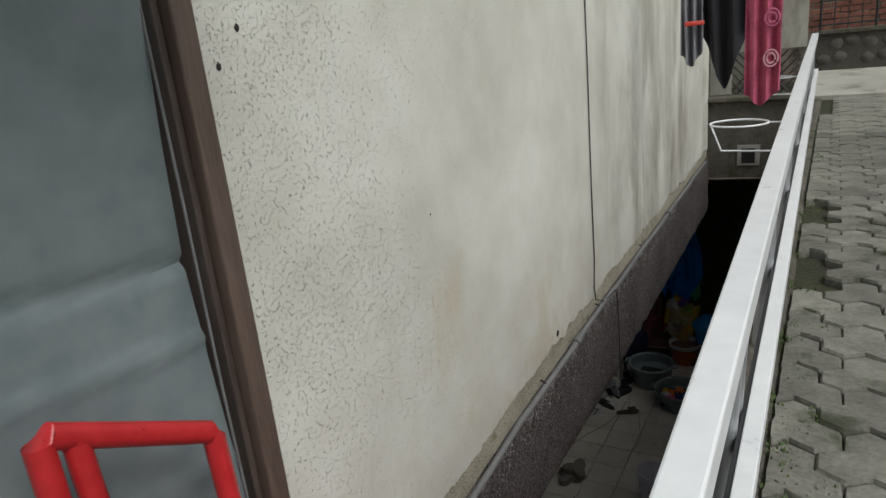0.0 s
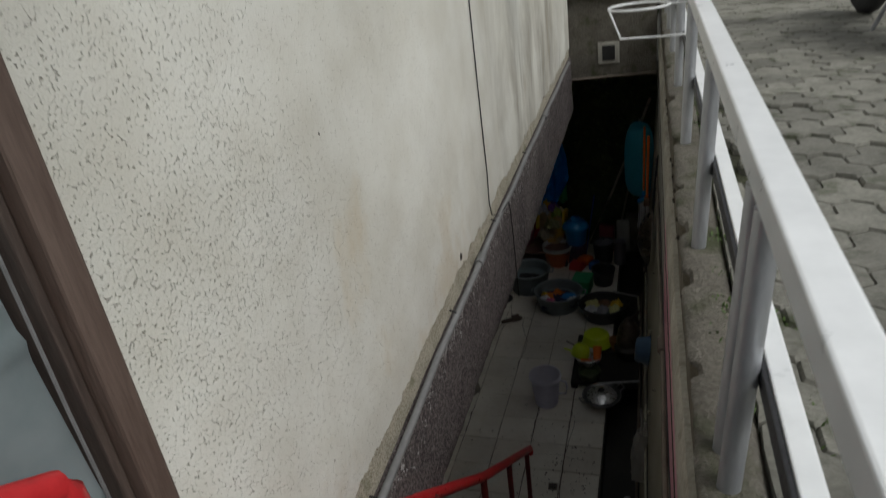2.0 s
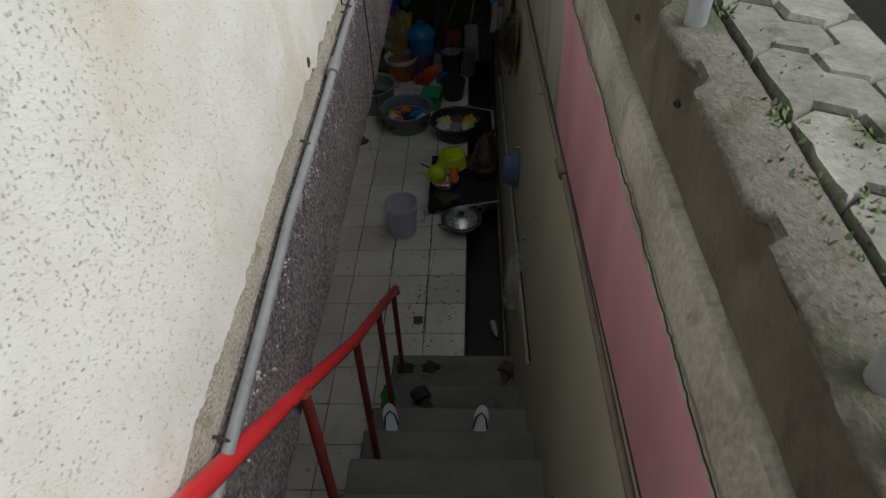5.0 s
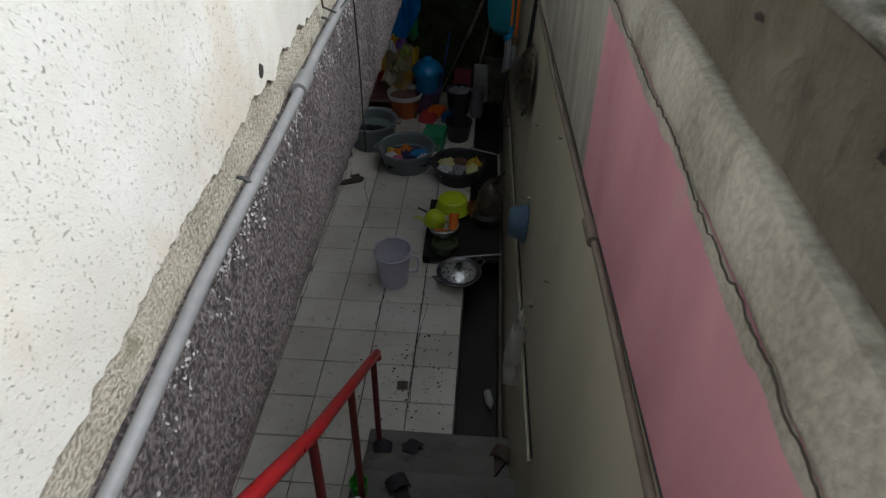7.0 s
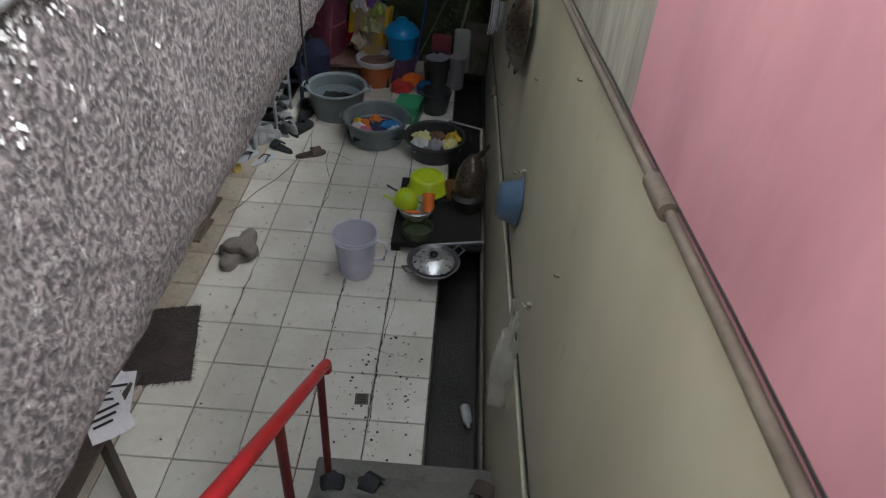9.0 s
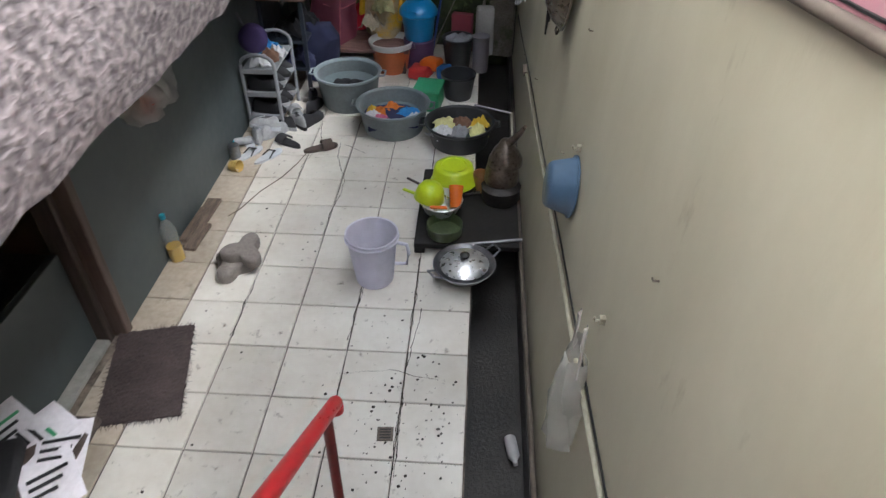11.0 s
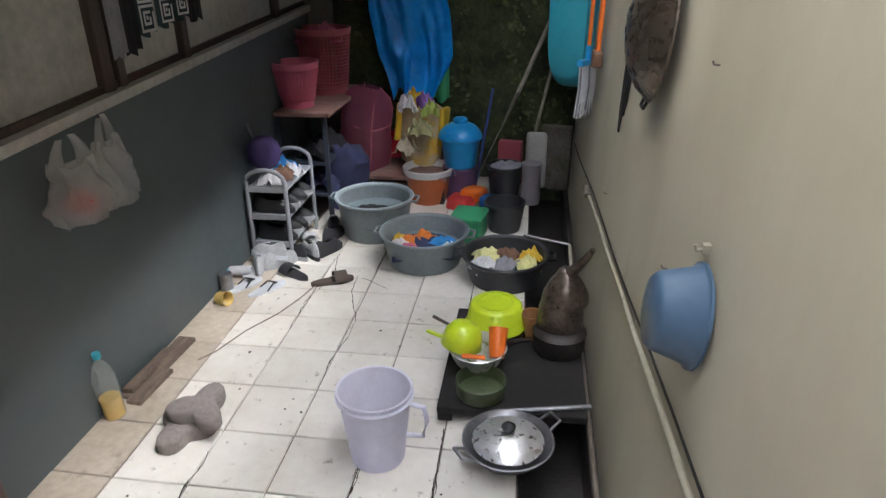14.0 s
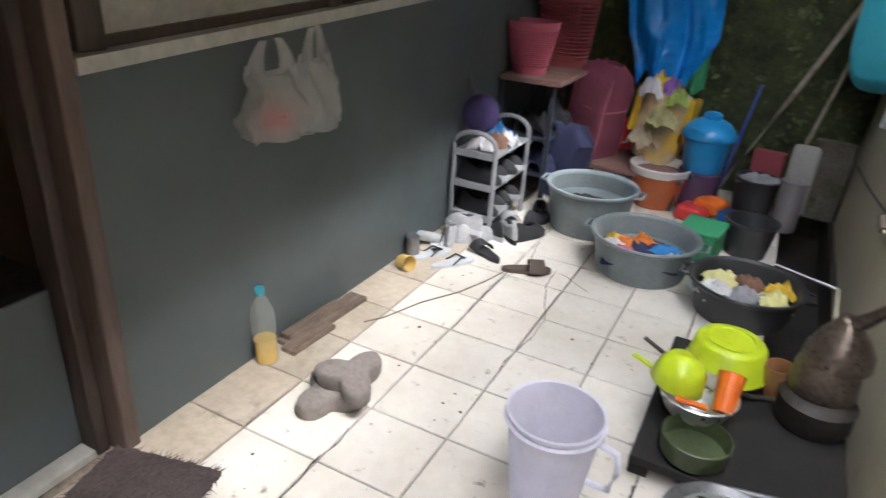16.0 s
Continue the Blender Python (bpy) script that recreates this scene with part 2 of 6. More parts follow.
M_PINK = mat("pink_wall_paint", (0.43, 0.20, 0.25), (0.58, 0.29, 0.34), 0.7, big=2.6, fine=25, bump=0.25, deep=0.003, grain=0.25, stretch=(1, 1.6, 0.6), stain=(0.42, 0.30, 0.3), stain_scale=3.5, stain_stretch=(1, 1.8, 0.6), stain_from=0.58)
M_RAW = mat("raw_streaked_render", (0.2, 0.19, 0.16), (0.46, 0.44, 0.39), 0.9, big=3, fine=20, stretch=(1, 3, 0.4), bump=0.5, deep=0.006)
M_LEDGE = mat("weathered_concrete", (0.068, 0.06, 0.047), (0.165, 0.15, 0.125), 0.95, big=6, fine=85, bump=1.0, deep=0.013, grain=0.45, crisp=(0.36, 0.62), stain=(0.05, 0.055, 0.025), stain_scale=5, stain_from=0.52)
M_KERB = mat("damp_brown_concrete", (0.062, 0.051, 0.035), (0.145, 0.125, 0.09), 0.9, big=4, fine=60, bump=0.8, deep=0.007, grain=0.3, stain=(0.045, 0.04, 0.028), stain_scale=6, stain_stretch=(1, 1.5, 0.6), stain_from=0.56)
M_CORNICE = mat("cornice_render", (0.20, 0.182, 0.148), (0.47, 0.44, 0.375), 0.9, big=5, fine=75, bump=0.8, deep=0.007, stretch=(1, 1, 0.8), grain=0.4, crisp=(0.34, 0.64), stain=(0.17, 0.15, 0.11), stain_scale=7, stain_stretch=(1, 1.4, 0.8), stain_from=0.58)
M_STEP = mat("worn_cement", (0.10, 0.10, 0.088), (0.19, 0.185, 0.165), 0.85, big=4, fine=60, bump=0.5, deep=0.005, stain=(0.06, 0.06, 0.05), stain_scale=5, stain_from=0.6)
M_TILE = mat("glazed_floor_tile", (0.62, 0.575, 0.50), (0.80, 0.77, 0.70), 0.38, big=2.3, fine=22, bump=0.08, deep=0.002, vary=0.14, grain=0.25,
             stain=(0.16, 0.125, 0.095), stain_scale=17, stain_from=0.605)
M_GROUT = mat("dirty_grout", (0.03, 0.024, 0.02), (0.30, 0.25, 0.20), 0.95, big=5, band=(0.42, 0.62), grain=0.35, fine=40, bump=0.5)
M_DRAIN = mat("slimy_drain", (0.012, 0.012, 0.012), (0.045, 0.04, 0.035), 0.45, bump=0.6, deep=0.01)
M_BLUEGREY = mat("bluegrey_wall_paint", (0.062, 0.078, 0.08), (0.10, 0.119, 0.121), 0.55, big=1.2, fine=18, bump=0.12, deep=0.003, grain=0.25,
                 stain=(0.075, 0.085, 0.08), stain_scale=1.8, stain_from=0.6)
M_BOARD = mat("grimy_white_board", (0.3, 0.29, 0.26), (0.52, 0.51, 0.47), 0.7, big=2, fine=25, bump=0.15, stain=(0.15, 0.13, 0.1), stain_scale=2.5, stain_from=0.64)
M_DARKWOOD = mat("dark_stained_wood", (0.035, 0.024, 0.02), (0.095, 0.07, 0.058), 0.6, big=6, fine=40, stretch=(6, 6, 0.6), bump=0.5)
M_FRAME = mat("brown_frame_wood", (0.07, 0.045, 0.035), (0.155, 0.11, 0.09), 0.6, big=5, fine=35, stretch=(6, 6, 0.5), bump=0.5)
M_SHEET = mat("grey_sheet_metal", (0.185, 0.225, 0.235), (0.28, 0.315, 0.325), 0.4, 0.25, big=1.5, fine=12, bump=0.25, deep=0.004)
M_MOSSWALL = mat("mossy_wall", (0.016, 0.02, 0.011), (0.085, 0.105, 0.04), 0.95, big=4, fine=22, bump=1.0, deep=0.03, stain=(0.16, 0.19, 0.09), stain_scale=9, stain_from=0.6)
M_RED = mat("red_gloss_paint", (0.40, 0.016, 0.02), (0.60, 0.03, 0.035), 0.35, big=5, fine=40, bump=0.15, stain=(0.12, 0.03, 0.02), stain_scale=9, stain_from=0.68)
M_REDDARK = mat("worn_red_paint", (0.10, 0.015, 0.013), (0.22, 0.03, 0.028), 0.5, big=6, fine=40, bump=0.2)
M_WHITE = mat("white_gloss_paint", (0.70, 0.71, 0.72), (0.84, 0.85, 0.86), 0.35, big=3, fine=20, bump=0.08, stain=(0.4, 0.38, 0.35), stain_scale=12, stain_from=0.74)
M_STEEL = mat("silver_painted_steel", (0.30, 0.31, 0.33), (0.46, 0.47, 0.49), 0.42, 0.55, big=5, fine=30, bump=0.1, stretch=(3, 3, 0.7))
M_NEARBLACK = mat("near_black_metal", (0.02, 0.02, 0.022), (0.05, 0.05, 0.055), 0.5, 0.2)
M_PIPE = mat("grey_pvc_pipe", (0.13, 0.13, 0.13), (0.21, 0.21, 0.21), 0.55, big=6, fine=40, bump=0.1, stain=(0.2, 0.17, 0.14), stain_scale=8, stain_from=0.62)
M_RUSTPIPE = mat("grimy_wall_pipe", (0.09, 0.07, 0.055), (0.19, 0.155, 0.125), 0.7, big=6, fine=40, bump=0.4)
M_PALEPIPE = mat("painted_wall_pipe", (0.28, 0.26, 0.19), (0.43, 0.41, 0.32), 0.55, big=5, fine=30, bump=0.15, stain=(0.16, 0.12, 0.08), stain_scale=7, stain_from=0.6)
M_CABLE = mat("black_cable", (0.008, 0.008, 0.008), (0.02, 0.02, 0.02), 0.5, bump=0)
M_PAVER = mat("concrete_paver", (0.13, 0.126, 0.104), (0.31, 0.30, 0.26), 0.9, big=9, fine=70, bump=0.9, deep=0.006, vary=0.38, stain=(0.07, 0.078, 0.042), stain_scale=7, stain_from=0.56)
M_SOIL = mat("mossy_joint_soil", (0.018, 0.016, 0.01), (0.06, 0.065, 0.03), 1.0, big=4, fine=60, bump=1.0, deep=0.012)
M_GROUND = mat("packed_ground", (0.05, 0.048, 0.04), (0.11, 0.1, 0.085), 0.95, big=2, fine=30, bump=0.5)
M_BRICK = mat("red_brick", (0.20, 0.075, 0.05), (0.36, 0.16, 0.11), 0.9, big=5, fine=40, bump=0.5, vary=0.3)
M_WEED = mat("weed_green", (0.03, 0.06, 0.012), (0.09, 0.14, 0.03), 0.7, bump=0)
# near black: the shade in holes and cracks, also joint dirt and mud
M_HOLEDIRT = mat("hole_shade_and_dirt", (0.02, 0.017, 0.014), (0.05, 0.04, 0.03), 1.0, bump=0)

# ---- the lower yard: floor, drain, walls ----
EAST = lambda z: -0.43 + 0.065 * z  # the battered face of the east wall
floor = structure("floor", B(-2.62, -0.732, 1.7, 8.75, -0.12, -0.012), M_GROUT, "tiled yard floor with dirty dark joints")
drain = structure("drain", B(-0.728, -0.40, 1.7, 8.75, -0.30, -0.22), M_DRAIN, "dark slimy open drain beside the wall")
part("drain_side", B(-0.745, -0.7285, 1.7, 8.75, -0.30, -0.016), M_DRAIN, drain)
part("drain_side", B(-0.47, -0.44, 1.7, 8.75, -0.219, 0.0), M_DRAIN, drain)

bm = bmesh.new()
prism(bm, [(EAST(-0.3), -0.3), (0.15, -0.3), (0.15, 2.78), (EAST(2.78), 2.78)], -1.6, 8.95)
wall_east = structure("wall_east", bm, M_CREAM, "tall cream-painted retaining wall with stains")
SEAM = lambda y: 2.165 - 0.10 * (y - 3.06)
bm = bmesh.new()
prism(bm, [(-1.6, SEAM(-1.6)), (3.5, SEAM(3.5)), (3.5, 2.728), (-1.6, 2.728)], -0.304, -0.2, "x")
part("pink_panel", bm, M_PINK, wall_east, "faded pink painted band")
bm = bmesh.new()
prism(bm, [(3.5, SEAM(3.5)), (8.9, SEAM(8.9)), (8.9, 2.728), (3.5, 2.728)], -0.302, -0.2, "x")
part("render_panel", bm, M_RAW, wall_east, "bare streaked cement render")

# weathered cornice and kerb along the top of the retaining wall
STREET = lambda y: 0.04 * (min(max(y, 0.8), 3.6) - 2.0)  # the street climbs gently from the stairs


BITES = ((1.72, 0.03), (2.085, 0.045), (2.37, 0.05), (2.66, 0.025), (3.12, 0.05), (3.7, 0.06), (4.4, 0.05))


def swept(profile, y0, y1, step, rough_by, climb=None):
    bm = bmesh.new()
    rows, y = [], y0
    while y < y1 + 1e-6:
        row = []
        for k, (x, z, a) in enumerate(profile):
            q = Vector((x * 9, y * 5.5, z * 9))
            bite = max([0.0] + [0.020 * min(1.0, 2.4 * (1 - abs(y - c + 0.25 * (z - 3.03)) / w)) for c, w in BITES if abs(y - c + 0.25 * (z - 3.03)) < w]) if climb and a > 0.95 else 0.0
            fine = 0.45 * noise.noise(q * 4.3 + Vector((0, 0, k)))
            row.append(bm.verts.new((x + rough_by * a * (noise.noise(q) + fine) + bite, y, z + rough_by * a * 0.7 * (noise.noise(q + Vector((19, 3, 7))) + fine) - bite * 0.3 + (climb(y) * max(0.0, z - 2.9) / 0.18 if climb else 0.0))))
        rows.append(row)
        y += step
    for a, b in zip(rows, rows[1:]):
        for i in range(len(profile) - 1):
            bm.faces.new((a[i], a[i + 1], b[i + 1], b[i]))
    bm.faces.new(rows[0])
    bm.faces.new(rows[-1][::-1])
    return bm

structure("cornice", swept([(-0.2, 2.731, 0), (-0.27, 2.732, 0.2), (-0.306, 2.736, 0.8), (-0.308, 2.76, 0.6), (-0.307, 2.785, 0.5), (-0.305, 2.81, 0.5), (-0.301, 2.84, 0.6), (-0.296, 2.866, 0.6), (-0.262, 2.872, 0.5), (-0.2, 2.873, 0)],
                           0.8, 8.9, 0.025, 0.007), M_CORNICE, "cracked cement cornice under the kerb", True)
kerb = structure("kerb", swept([(-0.2, 2.874, 0), (-0.25, 2.876, 0.3), (-0.282, 2.886, 0.6), (-0.283, 2.91, 0.8), (-0.284, 2.94, 0.8), (-0.284, 2.965, 0.8), (-0.285, 2.99, 1.0), (-0.286, 3.015, 1.0), (-0.287, 3.035, 1.0), (-0.288, 3.052, 1.0),
                                (-0.288, 3.064, 1.0), (-0.2, 3.066, 0), (-0.18, 3.06, 0), (-0.18, 2.97, 0), (-0.18, 2.874, 0)],
                               0.8, 8.9, 0.014, 0.005, STREET), M_KERB, "damp brown concrete kerb, broken along its edge", True)
cap = swept([(-0.25, 3.066, 0), (-0.286, 3.066, 1.0), (-0.292, 3.069, 1.6), (-0.292, 3.076, 1.7), (-0.286, 3.081, 1.3), (-0.265, 3.083, 0.9), (-0.24, 3.084, 0.7), (-0.215, 3.083, 0.7), (-0.196, 3.081, 0.8), (-0.186, 3.072, 0.8), (-0.184, 3.066, 0)],
            0.8, 8.9, 0.012, 0.0045, STREET)
part("kerb_top", cap, M_LEDGE, kerb, "rough grey concrete top with moss", True)
def crack(x, zc, y0, y1, seed, wide):
    bm = bmesh.new()
    prev, y = None, y0
    while y < y1:
        w = wide * (0.35 + 0.9 * abs(noise.noise((y * 6, seed, 0))) + 0.6 * abs(noise.noise((y * 23, seed, 4))))
        z = zc + 0.016 * noise.noise((y * 4, seed, 1)) + 0.010 * noise.noise((y * 17, seed, 2)) + 0.007 * noise.noise((y * 55, seed, 6))
        row = [bm.verts.new((x, y, z - w)), bm.verts.new((x - 0.003, y, z)), bm.verts.new((x, y, z + w))]
        if prev:
            for i in (0, 1):
                bm.faces.new((prev[i], prev[i + 1], row[i + 1], row[i]))
        prev = row
        y += 0.009
    return bm
part("crack", crack(-0.3135, 2.741, 0.8, 8.8, 3, 0.0032), M_HOLEDIRT, wall_east, "open black crack over the pink band")
low = [(-1.6 + 0.02 * i, 2.70 + 0.022 * noise.noise((i * 0.05, 3, 1)) + 0.014 * noise.noise((i * 0.23, 8, 1)) + 0.006 * noise.noise((i * 0.9, 2, 1))) for i in range(256)]
bm = bmesh.new()
prism(bm, low + [(3.5, 2.7285), (-1.6, 2.7285)], -0.307, -0.3035, "x")
part("bare_strip", bm, M_CORNICE, wall_east, "bare grey cement where the pink paint has worn off")
rng = random.Random(17)
for k in range(16):
    y, z = rng.uniform(1.2, 4.6), rng.uniform(2.92, 3.03)
    bm = bmesh.new()
    bmesh.ops.create_icosphere(bm, subdivisions=2, radius=1)
    long, tall = rng.uniform(0.004, 0.013), rng.uniform(0.002, 0.006)
    for v in bm.verts:
        v.co = Vector((v.co.x * 0.006, v.co.y * long, v.co.z * tall + v.co.y * tall * 0.8)) * (1 + 0.8 * noise.noise(v.co * 1.6 + Vector((k * 3, 0, 0))))
    # small dark lumps stand in for the shade inside broken pockets
    hole = part("pocket_shade", bm, M_HOLEDIRT, kerb, "dark lump for the shade in a broken pocket of the kerb")
    hole.matrix_basis = pose(-0.287, y, z)

# stairs
stairs = thing("stairs", (0, 0, 0), "steep worn grey cement stairs descending beside the retaining wall", "stairs")
nosing = [3.82, 3.44, 3.14] + [3.14 - 0.268 * i for i in range(1, 12)]
for k, y in enumerate(nosing):
    back = nosing[k + 1] - 0.02 if k < len(nosing) - 1 else -1.6
    z = 0.2 * (k + 1)
    bm = bevelled(-1.2 - 0.006 * (k % 3), EAST(z) + 0.04, back, y, z - 0.2 if k else 0.0, z, 0.012, 2)
    part("step", rumple(bm, 0.006, 9, k), M_STEP, stairs)
bm = bmesh.new()
prism(bm, [(3.80, -0.02), (3.80, 0.17), (-1.5, 2.58), (-1.5, -0.02)], -1.19, -0.5, "x")
part("stair_base", bm, M_STEP, stairs)
structure("landing", B(-0.2, 0.9, -1.6, 0.79, 2.5, 2.8, r=0.01), M_STEP, "cement landing at the head of the stairs")
structure("landing_side", B(-0.19, 1.0, 0.79, 0.84, 2.5, 3.10), M_LEDGE)

# red handrail
rail = thing("stair_handrail", (-1.135, 3.855, 0), "red-painted steel tube handrail on the stairs", "handrail")
bm = bmesh.new()
tube(bm, [(0.0, 0.0, 0.785), (0.02, -1.1, 1.62), (0.022, -1.82, 2.228), (0.035, -2.43, 2.735), (0.083, -2.895, 3.10)], 0.0225, 12)
lathe(bm, [(0, -0.025), (0.023, -0.02), (0.0235, 0.004), (0, 0.012)], 12, (0, 0.0, 0.766))
part("top_rail", bm, M_RED, rail, smooth=True)
for dy, zt, zb in ((-0.11, 0.865, 0.2), (-0.62, 1.25, 0.42), (-1.14, 1.65, 0.8), (-1.75, 2.165, 1.2), (-2.35, 2.665, 1.75)):
    part("post", tube(bmesh.new(), [(0.0 - dy * 0.02, dy - 0.02, zb), (0.0 - dy * 0.025, dy, zt)], 0.016, 10), M_REDDARK, rail, "darker worn red post", True)
bm = bmesh.new()
tube(bm, [(0.085, -2.895, 2.82), (0.085, -2.908, 3.38), (0.085, -2.916, 3.396), (0.085, -3.175, 3.545), (0.085, -3.19, 3.54), (0.085, -3.19, 2.8)], 0.021, 12)
tube(bm, [(0.085, -3.14, 3.52), (0.085, -3.12, 2.8)], 0.02, 10)
part("end_frame", bm, M_RED, rail, smooth=True)

# ---- the house above the yard ----
BEAM_LO = lambda y: float(np.interp(y, (1.15, 2.3, 3.1, 3.6, 4.2, 6.3, 7.2), (1.99, 2.045, 2.06, 2.055, 2.08, 2.16, 2.19)))
BEAM_HI = lambda y: float(np.interp(y, (1.15, 1.9, 2.3, 3.07, 3.7, 6.5, 7.2), (2.44, 2.50, 2.54, 2.585, 2.615, 2.725, 2.75)))
bm = bmesh.new()
nj = 150
rows = []
for i in range(nj + 1):
    y = 1.14 + (7.16 - 1.14) * i / nj
    row = []
    for j in range(13):
        z = BEAM_LO(y) + (BEAM_HI(y) - BEAM_LO(y)) * j / 12
        q = Vector((0, y * 16, z * 16))
        lift = 0.012 * noise.noise(q) + 0.006 * noise.noise(q * 2.7) + (0.02 if j in (0,) else 0)
        row.append(bm.verts.new((-1.118 - (0.015 if j in (0, 12) else 0) + lift - (0.02 if j == 0 else 0), y, z + 0.006 * noise.noise(q * 1.3))))
    row.append(bm.verts.new((-1.5, y, BEAM_HI(y))))
    row.append(bm.verts.new((-1.5, y, BEAM_LO(y))))
    rows.append(row)
for a, b in zip(rows, rows[1:]):
    n = len(a)
    for k in range(n):
        bm.faces.new((a[k], a[(k + 1) % n], b[(k + 1) % n], b[k]))
bm.faces.new(rows[0]); bm.faces.new(rows[-1][::-1])
beam = structure("edge_beam", bm, M_BEAM, "dark rough-cast concrete edge beam with flaking white paint", True)
bm = bmesh.new()
prism(bm, [(1.15, 2.43), (7.16, 2.43), (7.16, 5.6), (1.15, 5.6)], -1.4, -1.139, "x")
wall_house = structure("wall_house", bm, M_PLASTER, "tall house wall over the yard, bare plaster at its foot")
edge = []
y = 1.15
while y < 7.16:
    base = BEAM_HI(y) + 0.12 - 0.006 * (y - 1.2)
    edge.append((y, base + 0.04 * noise.noise((y * 3.1, 0, 0)) + 0.026 * noise.noise((y * 13, 5, 0)) + 0.014 * noise.noise((y * 41, 9, 0))))
    y += 0.012
bm = bmesh.new()
prism(bm, edge + [(7.16, 5.6), (1.15, 5.6)], -1.1385, -1.128, "x")
part("stucco_coat", bm, M_STUCCO, wall_house, "cream textured stucco, flaked off along its lower edge")
# Out-of-view canopy, added only to darken the top of the door sheet.
structure("unseen_door_canopy", B(-1.4, -0.66, -1.5, 1.0, 4.5, 4.56), M_RAW, "unseen canopy added to shade the upper part of the door")
structure("house_slab", B(-4.2, -1.40, 0.4, 9.0, 2.26, 2.44), M_RAW, "underside of the floor over the yard")
# Unseen roof, added to block sky light; it ends at the wall face.
structure("unseen_roof", B(-4.2, -1.13, -1.4, 9.0, 5.6, 5.7), M_RAW, "unseen roof added over the house wall")
# Hidden slab added to keep sky light off the back of the yard.
structure("unseen_end_slab", B(-1.4, -0.18, 7.325, 8.95, 2.53, 2.62), M_RAW, "unseen slab added to darken the far end of the yard")

bm = bmesh.new()
rng = random.Random(29)
for k in range(4200):
    y = 1.16 + 4.4 * rng.random() ** 1.3
    z = BEAM_HI(y) - 0.003 - abs(rng.gauss(0, 0.035)) - (0.10 * rng.random() if k % 5 == 0 else 0.0)
    if noise.noise((y * 7, 3, z * 9)) < -0.12:
        continue
    q = Vector((0, y * 16, z * 16))
    x = -1.118 + 0.012 * noise.noise(q) + 0.006 * noise.noise(q * 2.7) + 0.002
    s_, n = rng.uniform(0.0015, 0.0055), rng.randint(4, 6)
    a0 = rng.uniform(0, 6.28)
    tip = rng.uniform(-0.003, 0.003)
    bm.faces.new([bm.verts.new((x + tip * math.sin(a0 + j), y + s_ * rng.uniform(0.5, 1.2) * math.cos(a0 + 6.283 * j / n), z + 1.3 * s_ * rng.uniform(0.5, 1.2) * math.sin(a0 + 6.283 * j / n))) for j in range(n)])
flakes = part("flaking_paint", bm, M_CHALK, beam, "flaking white limewash along the top of the beam")
flakes["kind"] = "stuff"

# pipe on the beam, cable on the wall
pipe = thing("wall_pipe", (0, 0, 0), "grey plastic pipe clipped along the top of the beam", "pipe")
PZ = lambda y: BEAM_HI(y) + 0.018
part("pipe_run", tube(bmesh.new(), [(-1.104, 1.16 + 0.3 * i, PZ(1.16 + 0.3 * i) + 0.006 * math.sin(i * 1.9)) for i in range(20)], 0.0135, 12), M_PIPE, pipe, smooth=True)
for y in (3.09, 5.2):
    part("coupling", tube(bmesh.new(), [(-1.104, y - 0.04, PZ(y - 0.04)), (-1.104, y + 0.04, PZ(y + 0.04))], 0.021, 12), M_PIPE, pipe, smooth=True)
for y in (1.75, 2.65, 3.45, 4.4):
    part("pipe_clip", tube(bmesh.new(), [(-1.13 + 0.03 * math.sin(a), y, PZ(y) + 0.024 * math.cos(a)) for a in (0, 0.5, 1.0, 1.5, 2.0, 2.6, 3.1)], 0.004, 6), M_CABLE, pipe)
cable = thing("wall_cable", (0, 0, 0), "thin black cable down the stucco and over the beam", "cable")
pts = [(-1.122, 3.44 + 0.004 * math.sin(i), 5.5 - 0.2 * i) for i in range(14)] + [(-1.12, 3.415, 2.75), (-1.115, 3.42, 2.685), (-1.10, 3.52, 2.635), (-1.085, 3.68, 2.645), (-1.085, 3.71, 2.60), (-1.09, 3.75, 2.4), (-1.095, 3.77, 2.15), (-1.10, 3.8, 2.0)]
part("cable_run", tube(bmesh.new(), pts, 0.0032, 6), M_CABLE, cable)

for y, z, s in ((1.196, 4.03, 1.0), (1.26, 4.10, 1.0), (1.31, 4.17, 0.8), (2.878, 2.726, 2.0), (1.9, 3.55, 0.6)):
    bm = bmesh.new()
    bmesh.ops.create_icosphere(bm, subdivisions=1, radius=0.007 * s)
    for v in bm.verts:
        v.co = Vector((v.co.x * 0.3, v.co.y, v.co.z * 1.3))
    hole = part("chip", rumple(bm, 0.002, 60, y), M_HOLEDIRT, wall_house, "dark chip in the stucco")
    hole.matrix_basis = pose(-1.127, y, z)

# door at the head of the stairs
door_1 = thing("door_1", (0, 0, 0), "grey sheet-metal door panel in a brown wooden frame", "door")
door_1["kind"] = "structure"
bm = bevelled(-1.27, -1.108, 1.098, 1.148, 2.3, 5.2, 0.006)
part("frame_post", bm, M_FRAME, door_1, "worn brown wood")
bm = bevelled(-1.27, -1.135, 1.078, 1.095, 2.3, 5.2, 0.004)
part("frame_stop", bm, M_DARKWOOD, door_1)
def metal(u, v):
    y, z = -1.6 + 2.66 * u, 2.6 + 2.6 * v
    fold = z - 3.78 + 0.10 * y
    crease = -0.012 * max(0, 1 - abs(fold) / 0.016) + 0.011 * max(0, 1 - abs(z - 3.62 + 0.10 * y) / 0.016) + 0.008 * max(0, 1 - abs(z - 3.37 + 0.12 * y) / 0.02)
    return (-1.175 + 0.07 * max(0.0, fold) - 0.05 * max(-0.6, min(0.0, fold)) + crease + 0.010 * noise.noise((y * 2, z * 2, 0)) + 0.005 * noise.noise((y * 5, z * 4, 3)), y, z)
